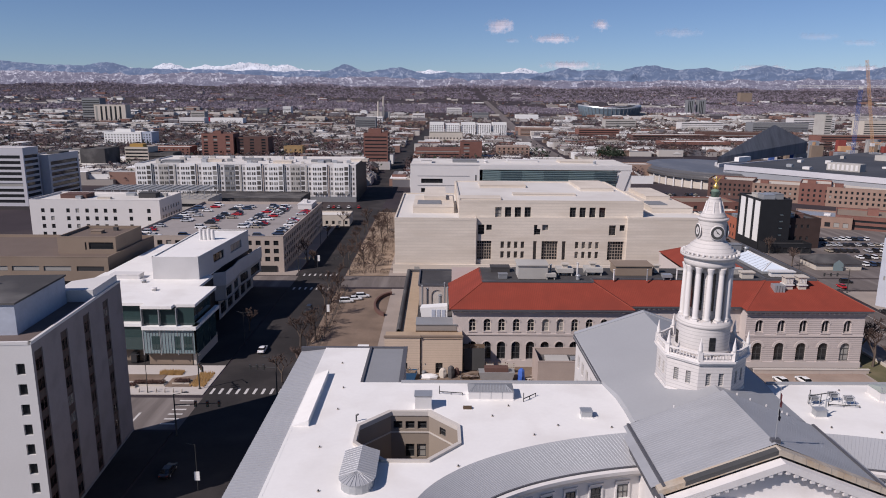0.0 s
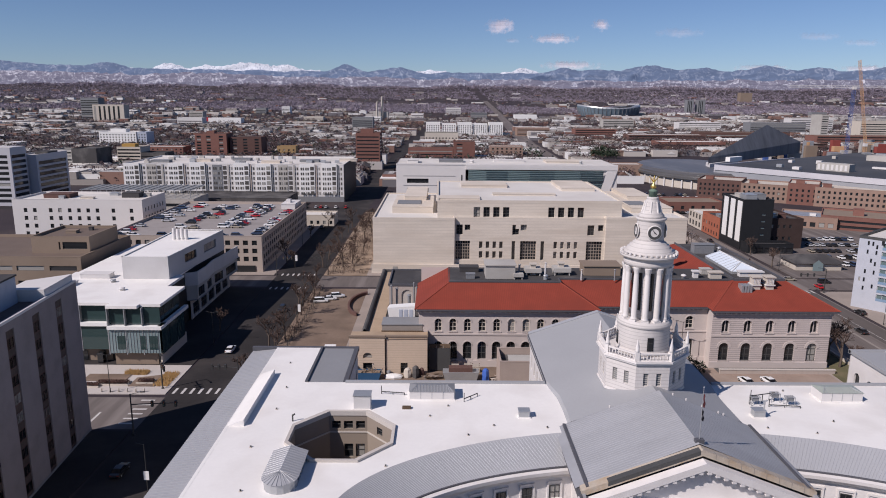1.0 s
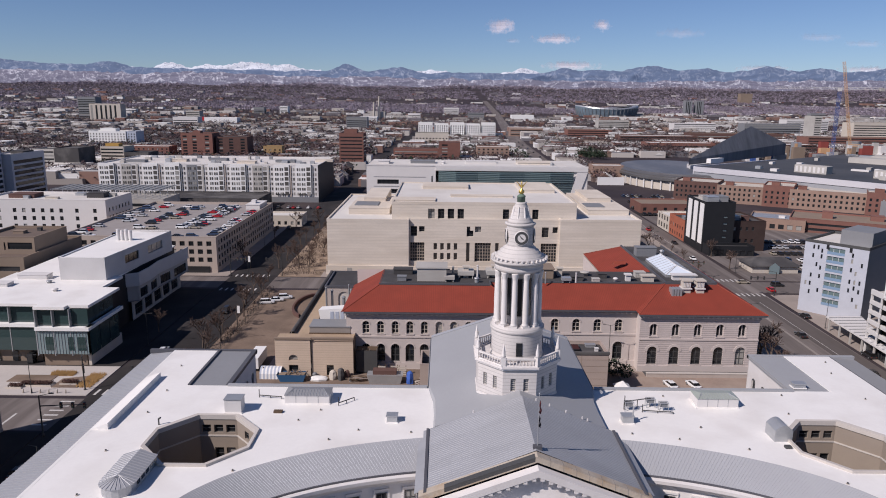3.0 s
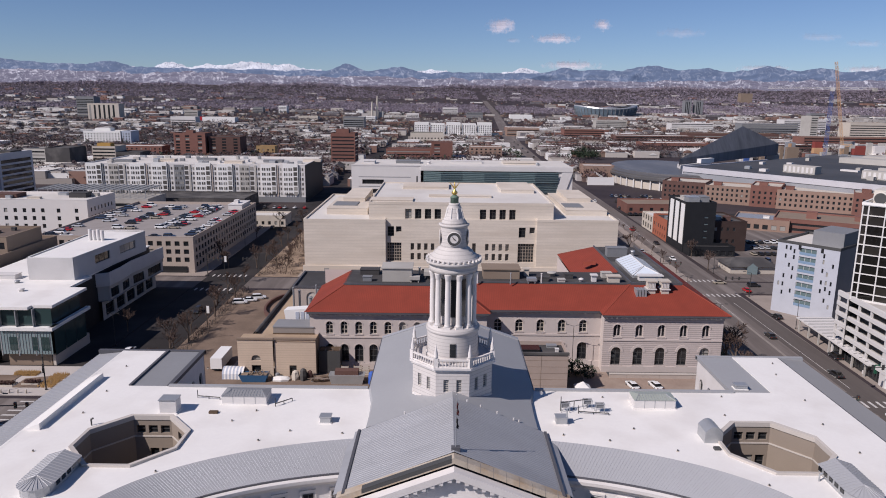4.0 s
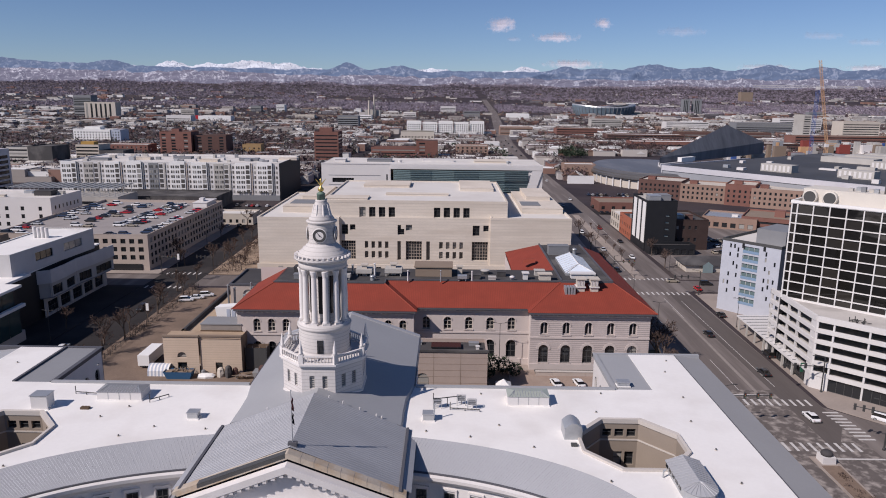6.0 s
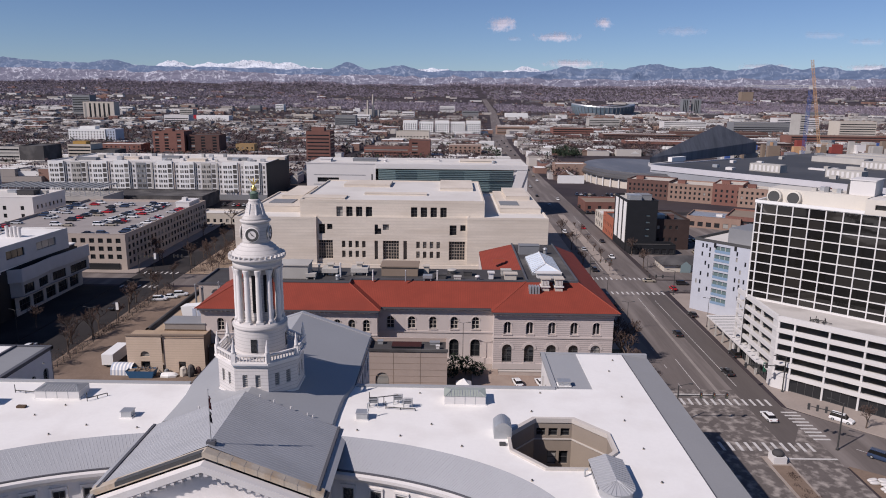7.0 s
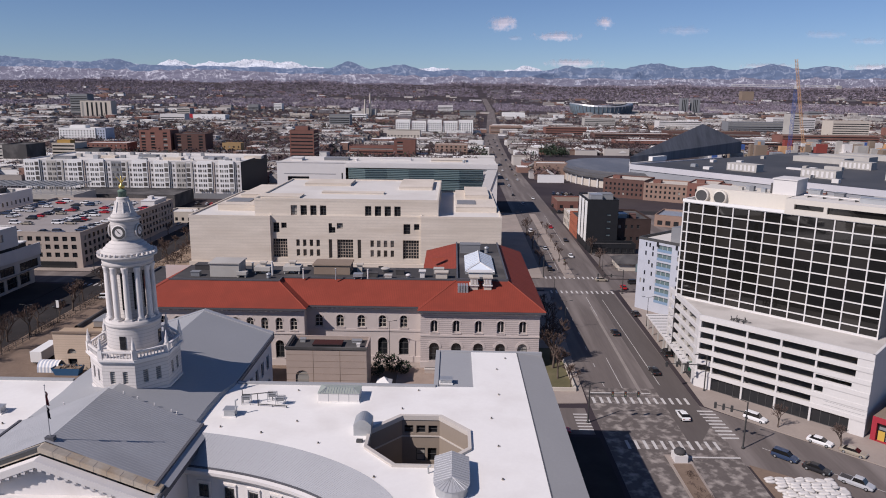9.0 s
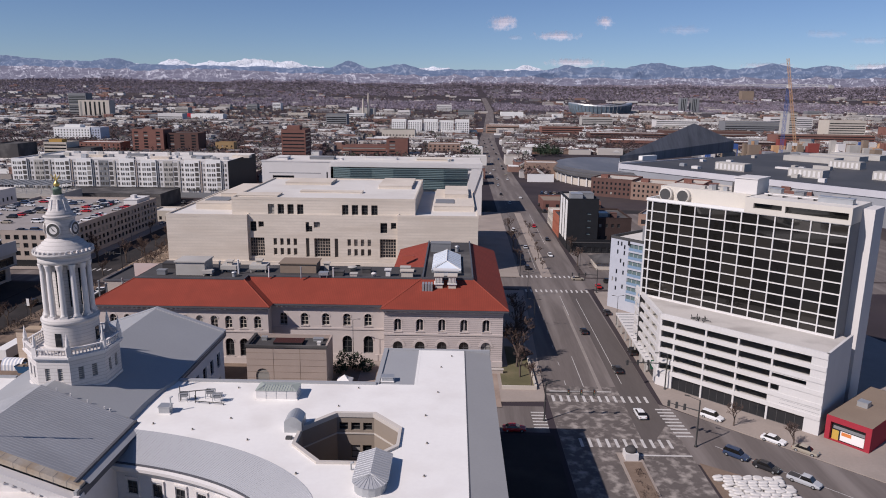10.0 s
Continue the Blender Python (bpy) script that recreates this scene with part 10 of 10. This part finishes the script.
tagged(from_arrays("far_sheds", V_, F_, [SHEDS, FLATS], [0, 0, 0, 0, 1] * n), "low flat-roofed sheds and shops over the plain", "sheds", "", "stuff")


def tufts(name, x, y, h, wide, tris, mat, label, spike=.5):
    """Leafless or needled crowns far off: each a fan of thin ragged slivers."""
    n = len(x)
    z = zrise(y)
    a = rng.uniform(0, 6.283, (n, tris))
    r = np.sqrt(rng.random((n, tris))) * wide[:, None]
    zz = h[:, None] * (.25 + .75 * rng.random((n, tris)) * np.sqrt(1.02 - (r / wide[:, None]) ** 2))
    c = np.stack([x[:, None] + r * np.cos(a), y[:, None] + r * np.sin(a), z[:, None] + zz], 2)
    s = wide[:, None, None] * spike
    p0 = c + rng.normal(0, 1, (n, tris, 3)) * s * .5
    p1 = c + rng.normal(0, 1, (n, tris, 3)) * s * .5
    p2 = c + rng.normal(0, 1, (n, tris, 3)) * s * .5 + np.array([0, 0, .3]) * s
    # a trunk sliver
    t0 = np.stack([x - wide * .06, y, z], 1)[:, None]
    t1 = np.stack([x + wide * .06, y, z], 1)[:, None]
    t2 = np.stack([x, y, z + h * .7], 1)[:, None]
    vs = np.concatenate([np.stack([p0, p1, p2], 2), np.stack([t0, t1, t2], 2)], 1).reshape(-1, 3)
    m_ = len(vs) // 3
    me = bpy.data.meshes.new(name)
    me.vertices.add(len(vs))
    me.vertices.foreach_set("co", vs.ravel())
    me.loops.add(len(vs))
    me.loops.foreach_set("vertex_index", np.arange(len(vs)))
    me.polygons.add(m_)
    me.polygons.foreach_set("loop_start", np.arange(m_) * 3)
    me.update()
    me.validate()
    me.materials.append(M[mat])
    return tagged(new(name, me), label, "trees", "", "stuff")


tx, ty = scatter(42000, 520, 4800, -.62, .70)
thin = (belt(tx, ty) < -.1) | (rng.random(len(tx)) < .5)
tx, ty = tx[thin], ty[thin]
n = len(tx)
tufts("far_bare_trees", tx, ty, rng.uniform(6, 13, n), rng.uniform(2.4, 5.0, n), 16, "mid_woods", "leafless trees filling the distant neighbourhoods", .42)
fx, fy = scatter(22000, 2500, 4870, -.62, .70)
keep = (belt(fx, fy) < .35) | (fy > 4000)
fx, fy = fx[keep], fy[keep]
n = len(fx)
# these far crowns take the haze-paled colour
tufts("far_woods", fx, fy, rng.uniform(6, 12, n), rng.uniform(5, 10, n), 14, "far_woods", "leafless woods covering the far plain, paled for haze", .45)
hx = rng.uniform(-3300, 3700, 5200)
hy = rng.uniform(4790, 4884, 5200)
hh = (6 + 16 * rng.random(5200) ** 2) * (1 + .7 * np.sin(hx / 210) + .5 * np.sin(hx / 77))
keep = hh > 4
hx, hy, hh = hx[keep], hy[keep], hh[keep]
tufts("foothill_woods", hx, hy, hh, rng.uniform(8, 18, len(hx)), 12, "far_woods", "leafless woods at the foot of the hills, paled for haze", .45)
for k in range(9):
    y = (1950, 2080, 2250, 1880, 2150, 2400, 2300, 2050, 2600)[k]
    x = (-620, -380, -900, -150, 420, 700, 120, 980, -500)[k]
    w = 90 + 23 * k % 110
    bm = bmesh.new()
    quad(bm, (x, y, rise(y) + .6), (x + w, y, rise(y) + .6), (x + w, y + 130, rise(y + 130) + .6), (x, y + 130, rise(y + 130) + .6))
    tagged(new("field", meshed("field", bm, "dirt")), "dry tan open field far out", "field", "", "structure")
ex, ey = scatter(2600, 540, 4700, -.62, .70)
n = len(ex)
tufts("far_evergreens", ex, ey, rng.uniform(7, 14, n), rng.uniform(2, 3.6, n), 22, "evergreen", "dark evergreens among the distant houses", .5)
qx, qy = scatter(9000, 520, 1700, -.62, .70)
n = len(qx)
tufts("near_bare_trees", qx, qy, rng.uniform(6, 12, n), rng.uniform(2.4, 4.4, n), 34, "far_twig", "leafless trees among the nearer houses", .3)
mx_, my_ = rng.uniform(124.5, 126.7, 70), rng.uniform(62, 114, 70)
tufts("median_scrub", mx_, my_, rng.uniform(.5, 1.4, 70), rng.uniform(.4, .9, 70), 50, "twig", "brown scrub on the planted median", .2)
bx, by = np.concatenate([rng.uniform(-34, -19, 260), rng.uniform(-33.5, -31.5, 45)]), np.concatenate([rng.uniform(250, 396, 260), rng.uniform(146, 231, 45)])
n = len(bx)
tufts("roadside_brush", bx, by, rng.uniform(1.0, 3.6, n), rng.uniform(.8, 2.0, n), 70, "twig", "brown leafless brush along the street", .14)
gx = np.concatenate([rng.uniform(175, 330, 260), rng.uniform(190, 420, 260), rng.uniform(-30, -2, 40)])
gy = np.concatenate([rng.uniform(860, 940, 260), rng.uniform(985, 1080, 260), rng.uniform(560, 690, 40)])
tufts("park_trees", gx, gy, rng.uniform(8, 14, len(gx)), rng.uniform(3, 5.5, len(gx)), 30, "far_twig", "bare park trees beside the avenue", .36)
gx = np.concatenate([rng.uniform(185, 215, 24), rng.uniform(100, 120, 14), rng.uniform(-25, 0, 10)])
gy = np.concatenate([rng.uniform(790, 840, 24), rng.uniform(745, 790, 14), rng.uniform(610, 700, 10)])
tufts("park_evergreens", gx, gy, rng.uniform(9, 14, len(gx)), rng.uniform(3, 5, len(gx)), 60, "evergreen", "dark evergreens beside the avenue", .4)

# ---------------------------------------------------------------- foothills, snowy range
def hills(name, y0, depth, lo, prof, mat, label, seed, jag):
    noise.seed_set(seed)
    xs = np.arange(-3900, 3901, 20.0)
    rows_ = 26
    vs = []
    for j in range(rows_ + 1):
        f = j / rows_
        for x in xs:
            az = math.degrees(math.atan2(x - 46, y0))
            top = 64.4 + math.hypot(x - 46, y0) * math.tan(math.radians(prof(az)))
            top += jag * (noise.noise(Vector((x * .006, seed, 0))) + .6 * noise.noise(Vector((x * .017, seed, 3))) + .45 * noise.noise(Vector((x * .042, seed, 5))))
            g = f ** .8
            z = lo + (top - lo) * g
            rel = noise.noise(Vector((x * .008, f * 2.4, seed))) + .7 * noise.noise(Vector((x * .022, f * 5, seed + 2))) + .4 * noise.noise(Vector((x * .05, f * 10, seed + 4)))
            vs.append((x + 10 * rel * (1 - f), y0 + depth * f - 30 * rel * f * (1 - f), z + 22 * rel * f * (1 - f)))
    n = len(xs)
    fs = [(j * n + i, j * n + i + 1, (j + 1) * n + i + 1, (j + 1) * n + i) for j in range(rows_) for i in range(n - 1)]
    me = bpy.data.meshes.new(name)
    me.from_pydata(vs, [], fs)
    me.polygons.foreach_set("use_smooth", [True] * len(fs))
    me.materials.append(mat)
    return tagged(new(name, me), label, "mountains", "", "structure")


def bumps(az, base, *bs):
    return base + sum(h * math.exp(-((az - a) / w) ** 2) for a, h, w in bs)


def hazy_hill_mat(name, low, high, snow, amount, scale, glow):
    """Wooded slopes far away, with snow lying in patches; haze is put in as bluish colour and glow."""
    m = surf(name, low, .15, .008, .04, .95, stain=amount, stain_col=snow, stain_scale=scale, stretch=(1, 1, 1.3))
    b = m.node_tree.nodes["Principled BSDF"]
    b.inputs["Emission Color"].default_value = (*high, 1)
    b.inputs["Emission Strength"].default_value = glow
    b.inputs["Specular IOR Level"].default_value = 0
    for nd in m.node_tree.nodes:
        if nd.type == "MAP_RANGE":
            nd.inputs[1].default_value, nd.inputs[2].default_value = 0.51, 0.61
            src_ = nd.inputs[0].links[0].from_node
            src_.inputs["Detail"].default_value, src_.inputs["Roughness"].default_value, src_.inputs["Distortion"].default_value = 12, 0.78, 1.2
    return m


# three ranges, each tinted and glowing to stand for distance haze
hills("backdrop_snow_range", 4955, 30, 140, lambda a: bumps(a, 2.0, (-16, .4, 6), (-21.2, .2, 1.0), (-18.8, .12, 1.3), (-15.3, .3, 1.3), (-12.6, .2, 1.2), (-1, .28, 2.0), (6, .35, 2.4), (22, .2, 1.5), (31, .35, 1.2)), hazy_hill_mat("hazed_snowfields", (.66, .68, .72), (.35, .4, .5), (.10, .14, .23), .95, .055, .2), "snow-covered mountain range on the horizon", 11, 30)
hills("backdrop_mountains", 4925, 30, 138, lambda a: bumps(a, 2.12, (-33, .3, 3), (-29, .05, 2), (-25.6, .36, 1.2), (-12, .0, 3), (-8, .6, 1.0), (-4, .38, 1.3), (-.5, .0, 1.5), (2.5, .08, .6), (9.4, .42, 1.1), (12, .25, 1.6), (16, .62, 2.0), (20, .38, 1.4), (24.4, .48, 1.5), (27.8, .35, 1.2), (32.5, .3, 1.6)), hazy_hill_mat("hazed_wooded_mountains", (.085, .115, .175), (.13, .18, .29), (.6, .62, .68), .36, .016, .5), "wooded mountains with snow patches in painted blue haze", 12, 11)
hills("backdrop_foothills", 4890, 30, 135, lambda a: bumps(a, 1.62, (-30, .15, 4), (-18, .25, 5), (-6, .1, 4), (14, -.1, 4), (26, -.05, 5)), hazy_hill_mat("hazed_foothill_slopes", (.12, .115, .14), (.16, .17, .255), (.66, .66, .7), .75, .022, .5), "brown and snow-streaked foothills in painted lilac haze", 13, 16)


cm = bpy.data.materials.new("cloud")
cm.use_nodes = True
ct = cm.node_tree
cb = ct.nodes["Principled BSDF"]
cb.inputs["Base Color"].default_value = (.5, .48, .5, 1)
cb.inputs["Roughness"].default_value = 1
# pinkish glow put in for sunlight on the vapour
cb.inputs["Emission Color"].default_value = (.66, .56, .64, 1)
cb.inputs["Emission Strength"].default_value = .45
co = ct.nodes.new("ShaderNodeTexCoord")
sb = ct.nodes.new("ShaderNodeVectorMath")
sb.operation = "SUBTRACT"
sb.inputs[1].default_value = (.5, .5, .5)
fl_ = ct.nodes.new("ShaderNodeVectorMath")
fl_.operation = "MULTIPLY_ADD"
fl_.inputs[1].default_value, fl_.inputs[2].default_value = (1, 0, 1), (0, .5, 0)
ct.links.new(co.outputs["Generated"], fl_.inputs[0])
ct.links.new(fl_.outputs[0], sb.inputs[0])
ln = ct.nodes.new("ShaderNodeVectorMath")
ln.operation = "LENGTH"
ct.links.new(sb.outputs[0], ln.inputs[0])
cg = ct.nodes.new("ShaderNodeNewGeometry")
cn = ct.nodes.new("ShaderNodeTexNoise")
cn.inputs["Scale"].default_value = .03
cn.inputs["Detail"].default_value = 6
ct.links.new(cg.outputs["Position"], cn.inputs["Vector"])
cr = ct.nodes.new("ShaderNodeMath")
cr.operation = "MULTIPLY_ADD"
cr.inputs[1].default_value, cr.inputs[2].default_value = -1.7, .45
ct.links.new(ln.outputs["Value"], cr.inputs[0])
ca = ct.nodes.new("ShaderNodeMath")
ct.links.new(cr.outputs[0], ca.inputs[0])
ct.links.new(cn.outputs["Fac"], ca.inputs[1])
cp = ct.nodes.new("ShaderNodeMapRange")
cp.inputs[1].default_value, cp.inputs[2].default_value, cp.inputs[3].default_value, cp.inputs[4].default_value = .36, .84, 0, .72
ct.links.new(ca.outputs[0], cp.inputs[0])
ct.links.new(cp.outputs[0], cb.inputs["Alpha"])
M["cloud"] = cm
M["cloud_faint"] = cm.copy()
for nd in M["cloud_faint"].node_tree.nodes:
    if nd.type == "MAP_RANGE":
        nd.inputs[4].default_value = .22


def cloud(x, y, z, w, h, mat="cloud"):
    """A thin bank of vapour drawn as a curved glowing sheet, far out beyond the mountains' foot."""
    bm = bmesh.new()
    w, h = w * 1.5, h * 1.6
    n = 12
    vs = [[bm.verts.new((x + w * (i / n - .5), y + 25 * math.cos(math.pi * (i / n - .5)) * math.cos(math.pi * (j / 6 - .5)), z + h * (j / 6 - .5))) for i in range(n + 1)] for j in range(7)]
    for j in range(6):
        for i in range(n):
            bm.faces.new((vs[j][i], vs[j][i + 1], vs[j + 1][i + 1], vs[j + 1][i]))
    tagged(new("backdrop_cloud", meshed("backdrop_cloud", bm, mat)), "small soft pinkish cloud in a blue sky", "cloud", "", "structure")


cloud(400, 4700, 538, 205, 95)
cloud(761, 4700, 460, 300, 60)
cloud(1055, 4700, 551, 135, 75)
cloud(1570, 4700, 505, 300, 60, "cloud_faint")
cloud(466, 4700, 447, 90, 30, "cloud_faint")
cloud(2483, 4700, 490, 280, 50, "cloud_faint")
cloud(2780, 4700, 452, 260, 40, "cloud_faint")
cloud(917, 4990, 306, 420, 60)
cloud(2264, 4990, 300, 380, 46)
cloud(3019, 4990, 300, 420, 50)
